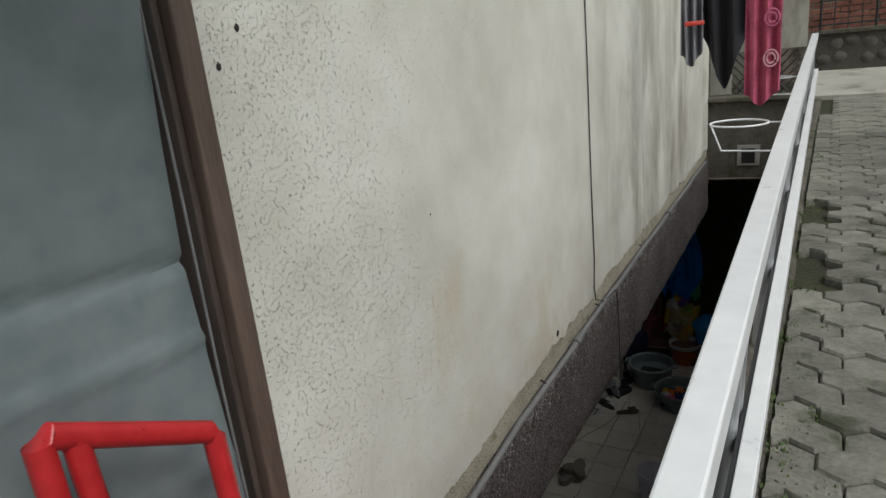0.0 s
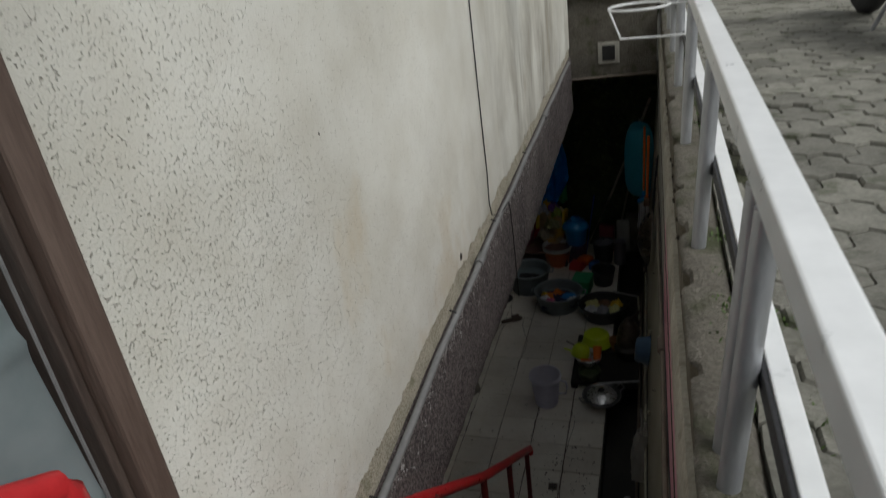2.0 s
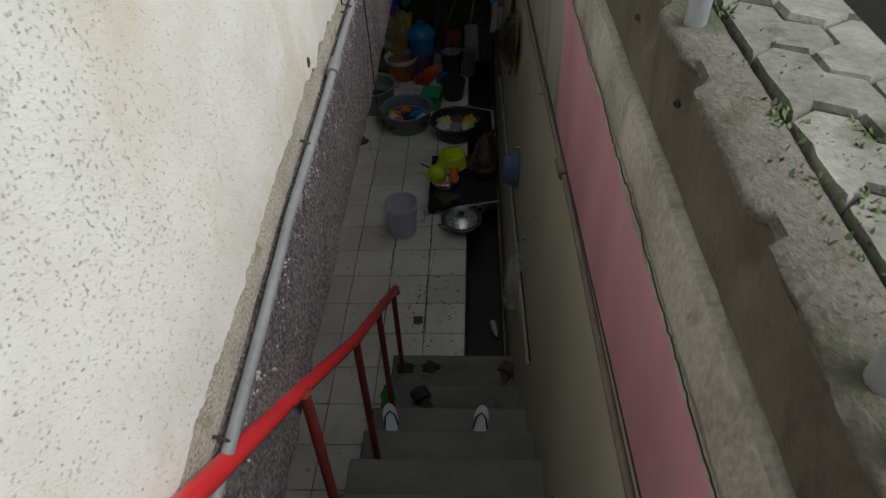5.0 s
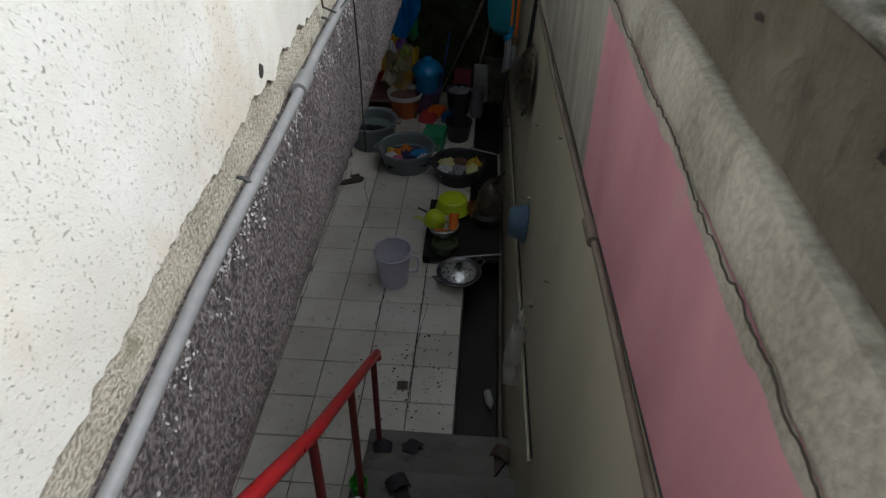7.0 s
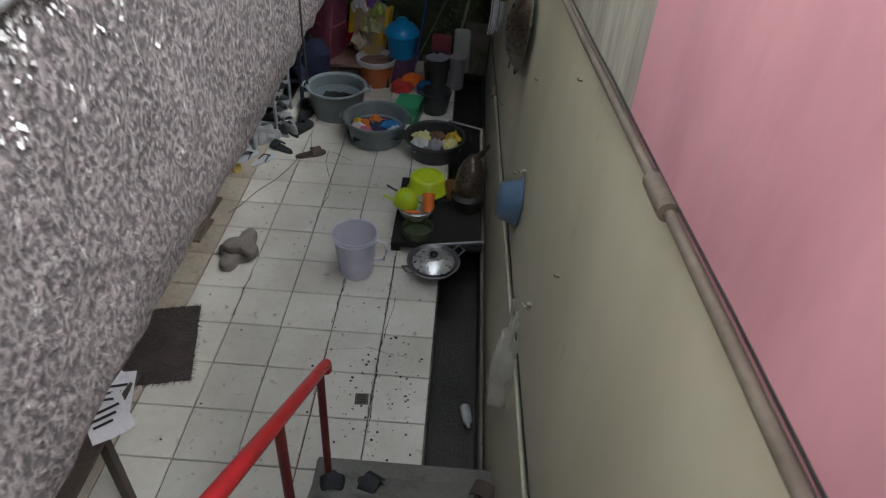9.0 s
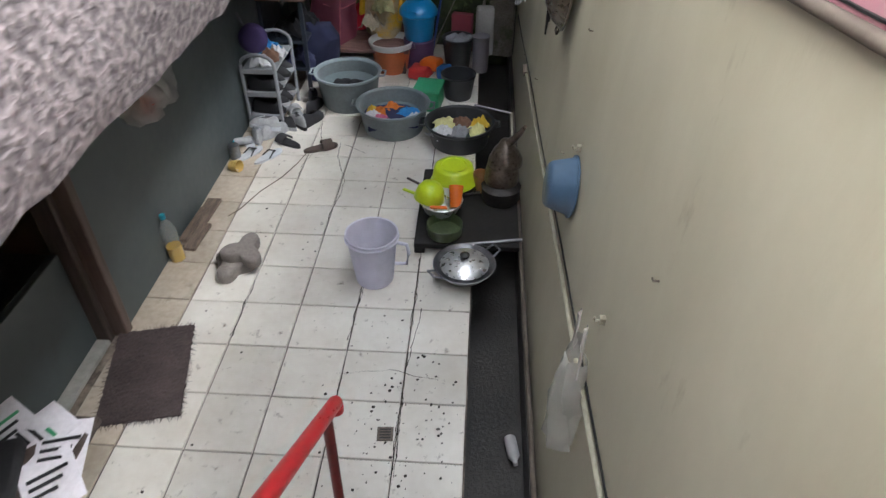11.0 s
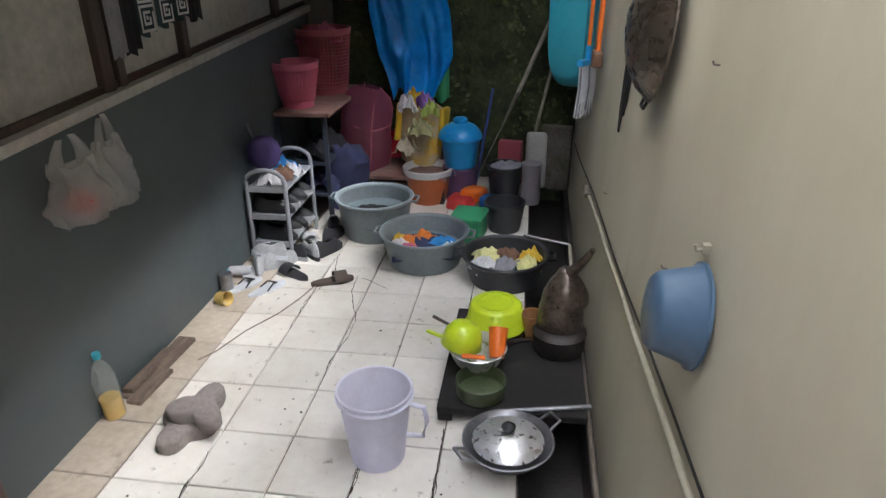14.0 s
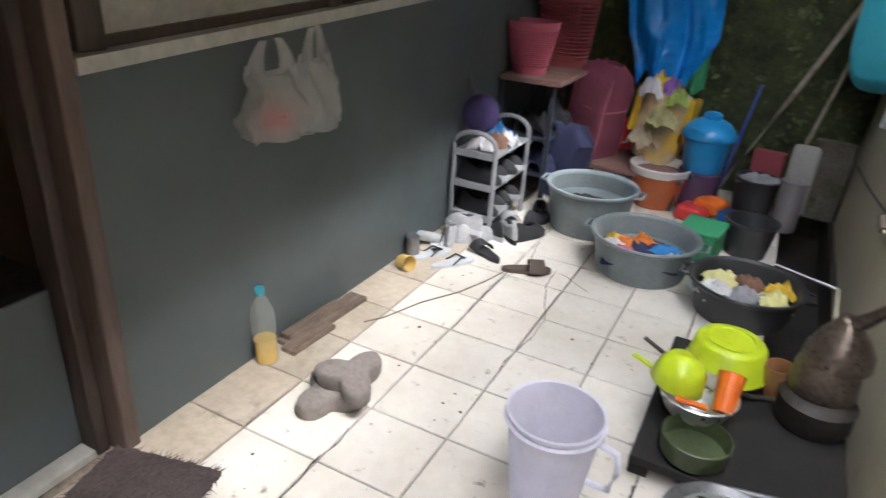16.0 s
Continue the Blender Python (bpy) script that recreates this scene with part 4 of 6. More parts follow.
def wash_tub(at, r, h, material, rim_mat, label, inside=0.55, handles=True):
    tub = thing("wash_tub", at, label, "tub", group="wash tubs")
    part("tub_wall", lathe(bmesh.new(), [(0, 0), (r * 0.78, 0), (r * 0.80, 0.01), (r * 0.93, h - 0.02), (r * 0.90, h - 0.022), (r * 0.77, 0.016), (0, 0.014)], 40, wobble=0.006), material, tub, smooth=True)
    part("rim", lathe(bmesh.new(), [(r * 0.90, h - 0.03), (r * 0.97, h - 0.022), (r, h - 0.006), (r * 0.985, h), (r * 0.93, h - 0.002), (r * 0.90, h - 0.012), (r * 0.90, h - 0.03)], 40, wobble=0.006), rim_mat, tub, smooth=True)
    if inside:
        part("water", lathe(bmesh.new(), [(0, h * inside), (r * (0.77 + 0.13 * inside) - 0.004, h * inside), (r * (0.77 + 0.13 * inside) - 0.004, h * inside - 0.01), (0, h * inside - 0.01)], 40), M_WATER, tub)
    if handles:
        for s in (-1, 1):
            part("handle", tube(bmesh.new(), [(s * r * 0.96, -0.06, h - 0.016), (s * (r + 0.028), -0.045, h - 0.016), (s * (r + 0.028), 0.045, h - 0.016), (s * r * 0.96, 0.06, h - 0.016)], 0.008, 8), rim_mat, tub, smooth=True)
    return tub


wash_tub((-1.76, 7.42, 0), 0.265, 0.27, M_TUB, M_TUBRIM, "large grey plastic wash tub of water with dark washing", 0.62)
garment((-1.74, 7.37, 0.168), 0.27, 0.19, 0.05, C_BLACK, "dark wet washing floating in the tub", 1)
wash_tub((-1.36, 7.02, 0), 0.275, 0.21, M_TUB, M_TUB, "grey plastic wash tub full of coloured washing", 0.5)
for x, y, w, d, m, words, s in ((-1.44, 7.02, 0.17, 0.14, C_ORANGE, "orange patterned washing in the tub", 2), (-1.50, 6.95, 0.12, 0.12, C_WHITE, "white washing in the tub", 3),
                                (-1.38, 7.10, 0.13, 0.12, C_ORANGE, "orange washing in the tub", 4), (-1.25, 7.02, 0.17, 0.13, C_BLUEC, "bright blue washing in the tub", 5),
                                (-1.20, 6.95, 0.14, 0.10, C_WHITE, "white washing beside the blue", 6), (-1.36, 7.0, 0.36, 0.34, C_NAVY, "navy washing under the rest", 7),
                                (-1.52, 7.05, 0.08, 0.07, C_YEL, "small yellow washing in the tub", 8), (-1.44, 6.92, 0.1, 0.08, C_PINKC, "pink washing in the tub", 9)):
    garment((x, y, 0.10 if w > 0.3 else 0.118), w, d, 0.05, m, words, s, s * 40)
wash_tub((-0.86, 6.84, 0), 0.255, 0.17, M_BLACKTUB, M_BLACKTUB, "black plastic wash tub heaped with washing", 0.4)
for x, y, w, d, m, words, s in ((-0.97, 6.88, 0.17, 0.15, C_CREAMC, "pale yellow washing heaped in the tub", 12), (-0.99, 6.76, 0.17, 0.12, C_WHITE, "white washing heaped in the tub", 13),
                                (-0.86, 6.77, 0.15, 0.13, C_GREYC, "grey washing heaped in the tub", 14), (-0.73, 6.80, 0.14, 0.12, C_CREAMC, "cream washing heaped in the tub", 15),
                                (-0.71, 6.90, 0.14, 0.12, C_YEL, "orange-yellow washing heaped in the tub", 16), (-0.85, 6.90, 0.15, 0.14, C_BROWN, "brown washing heaped in the tub", 17)):
    garment((x, y, 0.105), w, d, 0.07, m, words, s, s * 31)

# translucent measuring pail
pail = thing("plastic_pail", (-1.265, 5.31, 0), "translucent lilac plastic pail with a side handle", "pail")
part("pail_wall", lathe(bmesh.new(), [(0, 0), (0.098, 0), (0.102, 0.008), (0.134, 0.30), (0.141, 0.305), (0.141, 0.315), (0.131, 0.314), (0.099, 0.012), (0, 0.008)], 36), M_LILAC, pail, smooth=True)
part("side_handle", tube(bmesh.new(), [(0.125, -0.01, 0.265), (0.185, -0.02, 0.26), (0.195, -0.02, 0.2), (0.18, -0.02, 0.13), (0.118, -0.01, 0.12)], 0.010, 8), M_LILAC, pail, smooth=True)
part("pour_lip", lathe(bmesh.new(), [(0.136, 0.285), (0.145, 0.29), (0.136, 0.295)], 36), M_LILAC, pail, smooth=True)

# frying pan with lid
pan = thing("wok_pan", (-0.775, 5.35, 0), "dark wok with a dented shiny lid on the floor", "pan")
part("pan_bowl", lathe(bmesh.new(), [(0, 0), (0.08, 0.004), (0.13, 0.045), (0.168, 0.095), (0.173, 0.1), (0.166, 0.101), (0.12, 0.05), (0.07, 0.012), (0, 0.01)], 40), M_ALU, pan, smooth=True)
lid = part("lid", lathe(bmesh.new(), [(0.135, 0.092), (0.125, 0.105), (0.10, 0.117), (0.05, 0.13), (0, 0.134)], 40, wobble=0.02), M_SILVER, pan, "dented shiny aluminium lid", True)
part("lid_knob", lathe(bmesh.new(), [(0.006, 0.13), (0.008, 0.142), (0.024, 0.146), (0.027, 0.158), (0.018, 0.166), (0, 0.168)], 18), M_CABLE, lid, "black knob", True)
for a in (0.62, 3.76):
    c, s = math.cos(a), math.sin(a)
    part("ear", tube(bmesh.new(), [(0.165 * c + 0.035 * s, 0.165 * s - 0.035 * c, 0.095), (0.215 * c + 0.03 * s, 0.215 * s - 0.03 * c, 0.12), (0.215 * c - 0.03 * s, 0.215 * s + 0.03 * c, 0.12), (0.165 * c - 0.035 * s, 0.165 * s + 0.035 * c, 0.095)], 0.006, 8), M_ALU, pan, smooth=True)

# low stand with dishes
stand = thing("dish_stand", (-0.80, 5.9, 0), "low black wooden stand across the drain", "stand")
part("top_board", rumple(bevelled(-0.27, 0.33, -0.38, 0.42, 0.05, 0.085, 0.006), 0.004, 9), M_CHAR, stand)
for x in (-0.24, 0.02):
    part("foot", bevelled(x - 0.03, x + 0.03, -0.36, 0.40, 0.0, 0.048, 0.004), M_CHAR, stand)
DT = 0.088
bowl = thing("dish_bowl", (-0.93, 5.80, DT), "steel mixing bowl holding cups and a strainer", "bowl")
part("bowl_wall", lathe(bmesh.new(), [(0, 0), (0.06, 0.002), (0.10, 0.05), (0.125, 0.11), (0.129, 0.112), (0.124, 0.114), (0.094, 0.05), (0.055, 0.01), (0, 0.008)], 32), M_SILVER, bowl, smooth=True)
strainer = thing("lime_strainer", (-0.985, 5.83, 0.285), "upturned lime green plastic strainer with a handle", "strainer", turn=160, tilt=(12, -8))
part("strainer_bowl", lathe(bmesh.new(), [(0.088, -0.10), (0.092, -0.095), (0.08, -0.03), (0.055, 0.005), (0, 0.014), (0, 0.008), (0.05, 0.0), (0.074, -0.032), (0.084, -0.10), (0.088, -0.10)], 28), M_LIME, strainer, smooth=True)
part("strainer_handle", bevelled(0.085, 0.17, -0.012, 0.012, -0.1, -0.09, 0.003), M_LIME, strainer)
spoons = thing("ladle", (-1.06, 5.9, 0.235), "dark wooden ladle handle sticking from the bowl", "ladle", turn=150)
part("ladle_handle", tube(bmesh.new(), [(0, 0, 0), (0.09, 0.01, 0.02)], 0.008, 6), M_DARKWOOD, spoons)
part("ladle_tip", tube(bmesh.new(), [(-0.05, -0.03, -0.03), (0, 0, 0)], 0.011, 6), M_DARKWOOD, spoons)
single("orange_cup", lathe(bmesh.new(), [(0, -0.07), (0.032, -0.07), (0.043, 0.06), (0.04, 0.06), (0.029, -0.064), (0, -0.064)], 20), M_ORANGE, "orange plastic cup tipped in the steel bowl", "cup", (-0.845, 5.83, 0.21), 30, (-35, 25))
single("orange_spoon", rumple(bevelled(-0.05, 0.05, -0.012, 0.012, -0.006, 0.006, 0.004), 0.004, 20), M_ORANGE, "orange plastic spoon in the steel bowl", "spoon", (-0.94, 5.72, 0.20), 10, (0, 8))
big = thing("lime_bowl", (-0.87, 6.10, DT + 0.05), "large upturned lime green plastic bowl", "bowl")
part("bowl_wall", lathe(bmesh.new(), [(0.143, 0), (0.147, 0.006), (0.138, 0.015), (0.122, 0.105), (0.11, 0.116), (0.06, 0.118), (0, 0.116), (0, 0.11), (0.105, 0.108), (0.133, 0.0), (0.143, 0)], 36), M_LIME, big, smooth=True)
part("foot_ring", lathe(bmesh.new(), [(0.082, 0.114), (0.086, 0.122), (0.078, 0.123), (0.074, 0.115)], 30), M_LIME, big, smooth=True)
single("cooking_pot", lathe(bmesh.new(), [(0, 0), (0.13, 0), (0.138, 0.01), (0.138, 0.048), (0.13, 0.05), (0, 0.046)], 30), M_SOOT, "shallow black cooking pot under the lime bowl", "pot", (-0.87, 6.10, DT))
single("tan_cup", lathe(bmesh.new(), [(0, 0), (0.036, 0), (0.046, 0.14), (0.042, 0.14), (0.032, 0.006), (0, 0.006)], 22), M_TAN, "tan plastic cup beside the lime bowl", "cup", (-0.69, 6.08, DT), 0, (6, -6))
single("green_pot", lathe(bmesh.new(), [(0, 0), (0.09, 0), (0.10, 0.012), (0.105, 0.075), (0.10, 0.077), (0.094, 0.02), (0, 0.014)], 30), mat("dark_green_enamel", (0.03, 0.045, 0.02), (0.09, 0.115, 0.05), 0.4), "dark green enamel pot on the black stand", "pot", (-0.9, 5.62, DT))
old = thing("old_kettle", (-0.575, 6.0, DT), "sooty brown tapered kettle with a raised spout on stacked pots", "kettle")
part("lower_pot", lathe(bmesh.new(), [(0, 0), (0.105, 0), (0.118, 0.02), (0.116, 0.09), (0.122, 0.095), (0.116, 0.10), (0.09, 0.12), (0, 0.122)], 30), M_SOOT, old, smooth=True)
part("steel_can", lathe(bmesh.new(), [(0.10, 0.115), (0.106, 0.13), (0.10, 0.2), (0.09, 0.235), (0, 0.24)], 28, (0.0, 0.02, 0)), M_BROWNPOT, old, "scorched steel pot", True)
part("kettle_body", lathe(bmesh.new(), [(0.09, 0.22), (0.104, 0.235), (0.098, 0.275), (0.075, 0.325), (0.05, 0.36), (0.038, 0.385), (0.03, 0.395), (0, 0.40)], 28, (0.015, 0.03, 0), wobble=0.05), M_BROWNPOT, old, smooth=True)
part("kettle_handle", tube(bmesh.new(), [(0.02, 0.02, 0.37), (0.06, -0.01, 0.43), (0.09, -0.035, 0.485), (0.11, -0.05, 0.53)], [0.03, 0.022, 0.016, 0.011], 8), M_BROWNPOT, old, smooth=True)
part("pot_handle", tube(bmesh.new(), [(-0.13, -0.05, 0.07), (-0.2, -0.1, 0.085), (-0.24, -0.12, 0.1)], 0.011, 8), M_SOOT, old, smooth=True)
bar = thing("drain_bar", (-0.62, 5.52, 0.06), "dull metal bar lying across the drain", "bar")
part("bar_rod", tube(bmesh.new(), [(-0.16, 0.0, 0.03), (0.165, 0.06, 0.035)], 0.012, 8), M_ALU, bar, smooth=True)
bar = thing("tub_bar", (-0.62, 7.05, 0.16), "dull metal bar from the black tub to the wall", "bar")
part("bar_rod", tube(bmesh.new(), [(-0.14, 0.02, 0.02), (0.13, -0.05, 0.0)], 0.009, 8), M_ALU, bar, smooth=True)
part("bar_leg", tube(bmesh.new(), [(0.13, -0.05, 0.0), (0.145, -0.3, -0.14)], 0.011, 8), M_PALEPIPE, bar, smooth=True)

# paver lumps, bottle, planks, mat
def trihex(r, cut=0.0):
    """Outline of three joined hexagons."""
    segs, cs = {}, [(r * math.cos(a), r * math.sin(a)) for a in (math.pi / 2, math.pi * 7 / 6, math.pi * 11 / 6)]
    for cx, cy in cs:
        h = [(round(cx + r * math.cos(math.pi / 6 + k * math.pi / 3), 5), round(cy + r * math.sin(math.pi / 6 + k * math.pi / 3), 5)) for k in range(6)]
        for k in range(6):
            a, b = h[k], h[(k + 1) % 6]
            if (b, a) in segs:
                del segs[(b, a)]
            else:
                segs[(a, b)] = 1
    nxt = {a: b for a, b in segs}
    start = next(iter(nxt))
    out, p = [], start
    while True:
        out.append(p)
        p = nxt[p]
        if p == start:
            return out

def paver_mesh(r, h, seed, soft=0.010):
    bm = bmesh.new()
    base = trihex(r)
    rings = []
    for scale, z in ((0.985, -h), (0.985, -0.010), (0.93, 0.0)):
        rings.append([bm.verts.new((x * scale + 0.05 * r * noise.noise((x * 30, y * 30, seed)), y * scale + 0.05 * r * noise.noise((x * 30, y * 30, seed + 9)), z + 0.0025 * noise.noise((x * 20, y * 20, seed)))) for x, y in base])
    n = len(base)
    for a, b in zip(rings, rings[1:]):
        for i in range(n):
            bm.faces.new((a[i], a[(i + 1) % n], b[(i + 1) % n], b[i]))
    bm.faces.new(rings[-1])
    return bm

def lobed_block(R, h, seed):
    """A worn three-lobed block with rounded corners."""
    bm, rings = bmesh.new(), []
    for scale, z in ((0.90, -h), (0.98, -h + 0.012), (1.0, -0.02), (0.96, -0.006), (0.86, 0.0)):
        ring = []
        for i in range(36):
            a = 2 * math.pi * i / 36
            r = R * scale * (1 + 0.38 * math.cos(3 * a)) * (1 + 0.05 * noise.noise((math.cos(a) * 3, math.sin(a) * 3, seed)))
            ring.append(bm.verts.new((r * math.cos(a), r * math.sin(a), z + 0.004 * noise.noise((math.cos(a) * 2, math.sin(a) * 2, seed + 5)))))
        rings.append(ring)
    for p, q in zip(rings, rings[1:]):
        for i in range(36):
            bm.faces.new((p[i], p[(i + 1) % 36], q[(i + 1) % 36], q[i]))
    bm.faces.new(rings[0][::-1])
    bm.faces.new(rings[-1])
    return bm

for k, (x, y, z, turn, tilt) in enumerate(((-2.06, 5.32, 0.07, 20, (0, 0)), (-1.99, 5.36, 0.142, 78, (4, -6)))):
    bm = lobed_block(0.094, 0.07, k)
    single("loose_paver", bm, mat("damp_loose_paver", (0.13, 0.11, 0.10), (0.27, 0.24, 0.215), 0.9, bump=0.7) if k == 0 else bpy.data.materials["damp_loose_paver"],
           "loose grey three-lobed concrete paver on the tiles", "paver", (x, y, z), turn, tilt, smooth=True, group="loose pavers")
bottle = thing("oil_bottle", (-2.405, 5.40, 0), "clear plastic bottle with yellow cooking oil", "bottle", tilt=(0, -3))
part("oil", lathe(bmesh.new(), [(0, 0.004), (0.040, 0.006), (0.042, 0.10), (0, 0.10)], 20), M_OIL, bottle, "yellow oil", True)
part("bottle_wall", lathe(bmesh.new(), [(0, 0), (0.042, 0), (0.045, 0.01), (0.045, 0.2), (0.03, 0.25), (0.014, 0.275), (0.014, 0.295)], 20), film_mat("clear_bottle_plastic", (0.8, 0.85, 0.82), 0.72, 0.1), bottle, smooth=True)
part("cap", lathe(bmesh.new(), [(0.016, 0.285), (0.017, 0.31), (0, 0.312)], 16), M_CYAN, bottle, "pale blue cap")
for k, (x0, y0, x1, y1, w, z) in enumerate(((-2.41, 5.5, -2.385, 5.98, 0.09, 0.0), (-2.37, 5.47, -2.35, 5.72, 0.07, 0.0), (-2.42, 5.52, -2.40, 5.85, 0.05, 0.024))):
    bm = bevelled(-w / 2, w / 2, -math.hypot(x1 - x0, y1 - y0) / 2, math.hypot(x1 - x0, y1 - y0) / 2, 0, 0.022, 0.003)
    single("plank", rumple(bm, 0.004, 9, k), M_PLANK, "short damp brown plank lying along the wall", "plank", ((x0 + x1) / 2, (y0 + y1) / 2, z), -3, group="planks by the wall", smooth=False)
door_mat = thing("door_mat", (-2.235, 4.57, 0.002), "dark brown shaggy door mat with frayed edges", "mat", turn=13.5)
def matgrid(u, v):
    x, y = (u - 0.5) * 0.36, (v - 0.5) * 0.56
    return (x + 0.008 * noise.noise((0, y * 40, 1)), y + 0.008 * noise.noise((x * 40, 0, 2)), 0.012 + 0.006 * noise.noise((x * 60, y * 60, 0)))
part("mat_body", sheet(bmesh.new(), matgrid, 34, 52, 0.011), M_MAT, door_mat)
bm = bmesh.new()
rng = random.Random(8)
for k in range(260):
    side = rng.random()
    if side < 0.38:
        x, y, a = (rng.choice((-1, 1)) * 0.175), rng.uniform(-0.28, 0.28), 0
        d = Vector((math.copysign(rng.uniform(0.01, 0.04), x), rng.uniform(-0.02, 0.02), -0.004))
    else:
        x, y = rng.uniform(-0.18, 0.18), rng.choice((-1, 1)) * 0.275
        d = Vector((rng.uniform(-0.02, 0.02), math.copysign(rng.uniform(0.01, 0.045), y), -0.004))
    p = Vector((x, y, 0.008))
    w = Vector((-d.y, d.x, 0)).normalized() * 0.0025
    bm.faces.new([bm.verts.new(q) for q in (p - w, p + w, p + d)])
part("fringe", bm, M_MAT, door_mat)["kind"] = "stuff"
cord = thing("cord", (0, 0, 0), "thin brown cord lying across the tiles", "cord")
part("cord_run", tube(bmesh.new(), [(-1.93, 6.62, 0.004), (-1.97, 6.45, 0.004), (-2.03, 6.28, 0.004), (-2.13, 6.1, 0.004), (-2.2, 5.9, 0.004), (-2.25, 5.82, 0.004)], 0.003, 6), M_PLANK, cord)

# footwear
def sole(bm, L, W, h, z0=0.0):
    out = []
    for i in range(26):
        a = 2 * math.pi * i / 26
        y = math.cos(a) * L / 2
        w = W / 2 * (0.82 + 0.18 * math.cos(a)) * (1 - 0.16 * math.exp(-((y + L * 0.08) / (L * 0.16)) ** 2))
        out.append((math.sin(a) * w, y))
    prism(bm, out, z0, z0 + h, "z")

def flip_flop(at, turn, sole_mat, strap_mat, label, group, tilt=(0, 0), L=0.25):
    s = thing("flip_flop", at, label, "flip-flop", turn, group, tilt)
    bm = bmesh.new()
    sole(bm, L, 0.095, 0.016)
    part("sole", bm, sole_mat, s)
    part("strap", tube(bmesh.new(), [(-0.036, -0.02, 0.014), (-0.026, 0.03, 0.04), (0, L * 0.29, 0.02), (0.026, 0.03, 0.04), (0.036, -0.02, 0.014)], 0.005, 6), strap_mat, s)

def slide(at, turn, material, label, group, L=0.25, tilt=(0, 0)):
    s = thing("slide_sandal", at, label, "sandal", turn, group, tilt)
    bm = bmesh.new()
    sole(bm, L, 0.095, 0.022)
    part("sole", bm, material, s)
    part("band", sheet(bmesh.new(), lambda u, v: (0.05 * math.cos(math.pi * u), 0.01 + 0.075 * v, 0.02 + 0.038 * math.sin(math.pi * u)), 12, 3, 0.005), material, s, smooth=True)

def shoe(at, turn, upper_mat, sole_mat, label, group, L=0.26, tilt=(0, 0)):
    s = thing("shoe", at, label, "shoe", turn, group, tilt)
    bm = bmesh.new()
    sole(bm, L, 0.095, 0.028)
    part("sole", bm, sole_mat, s, smooth=False)
    def up(u, v):
        a = u * 2 * math.pi
        y = math.cos(a) * L / 2 * 0.96
        w = 0.045 * (0.82 + 0.18 * math.cos(a))
        k = 1 - 0.55 * v ** 1.5
        top = 0.05 + 0.045 * max(0.0, -math.cos(a)) if v > 0.5 else 0.0
        return (math.sin(a) * w * k, y * k - 0.025 * v, 0.026 + (0.055 + 0.03 * max(0, -math.cos(a))) * math.sin(v * math.pi / 2))
    part("upper", sheet(bmesh.new(), up, 24, 6), upper_mat, s, smooth=True)
    part("laces", tube(bmesh.new(), [(-0.018, 0.045, 0.082), (0.018, 0.035, 0.084), (-0.018, 0.02, 0.088), (0.018, 0.01, 0.09), (-0.015, -0.005, 0.09)], 0.003, 5), sole_mat, s)

M_FOAM, M_RUBBER, M_SHOEW, M_SHOEB, M_BRSAND = plastic("pale_foam", (0.58, 0.61, 0.64), 0.8), plastic("black_rubber", (0.02, 0.02, 0.022), 0.7), plastic("white_shoe", (0.46, 0.47, 0.48), 0.7, 0.6), plastic("black_shoe", (0.022, 0.022, 0.026), 0.7), plastic("brown_sandal", (0.085, 0.062, 0.05), 0.75)
G1, G2, G3 = "footwear by the wall", "footwear on the rack", "footwear on the stairs"
flip_flop((-2.33, 6.55, 0.0), -28, M_FOAM, M_RUBBER, "pale grey flip-flop with black straps", G1)
flip_flop((-2.19, 6.53, 0.0), -32, M_FOAM, M_RUBBER, "pale grey flip-flop with black straps", G1)
slide((-2.09, 6.72, 0.0), 60, M_SHOEB, "dark worn slide sandal on the tiles", G1, 0.22)
slide((-1.845, 6.665, 0.0), -62, M_BRSAND, "brown worn slide sandal alone on the tiles", G1)
shoe((-2.34, 6.80, 0.0), 20, M_SHOEW, M_SHOEW, "dirty white shoe in a heap by the rack", G1)
shoe((-2.22, 6.86, 0.0), -35, M_SHOEW, M_SHOEW, "dirty white shoe in a heap by the rack", G1)
shoe((-2.29, 6.84, 0.055), 75, M_SHOEW, M_FOAM, "white shoe lying on the other shoes", G1, tilt=(0, 14))
shoe((-2.19, 6.98, 0.0), 60, M_SHOEB, M_SHOEW, "black shoe with a white sole", G1)
shoe((-2.02, 7.28, 0.0), -15, M_SHOEB, M_RUBBER, "black shoe beside the grey tub", G1)
slide((-2.13, 7.17, 0.0), 35, M_SHOEW, "white and black slide sandal by the rack", G1, 0.23)
single("yellow_cup", lathe(bmesh.new(), [(0, 0), (0.034, 0), (0.042, 0.07), (0.038, 0.07), (0.03, 0.006), (0, 0.006)], 18), mat("stained_yellow_plastic", (0.45, 0.3, 0.08), (0.65, 0.48, 0.16), 0.6), "small stained yellow cup lying on the tiles", "cup", (-2.395, 6.36, 0.03), 70, (80, 0))
single("tin_can", lathe(bmesh.new(), [(0, 0), (0.034, 0), (0.036, 0.004), (0.036, 0.11), (0.03, 0.112), (0, 0.106)], 20), M_ALU, "dull tin can standing by the wall", "can", (-2.41, 6.50, 0))

shoe((-2.07, 7.45, 0.0), 10, M_SHOEB, M_SHOEW, "black shoe with a white sole beside the rack", G1)
shoe((-1.99, 7.06, 0.0), -25, M_SHOEB, M_RUBBER, "black shoe near the grey tub", G1)
shoe((-2.09, 7.02, 0.0), 40, M_SHOEW, M_RUBBER, "dirty white shoe near the rack", G1)
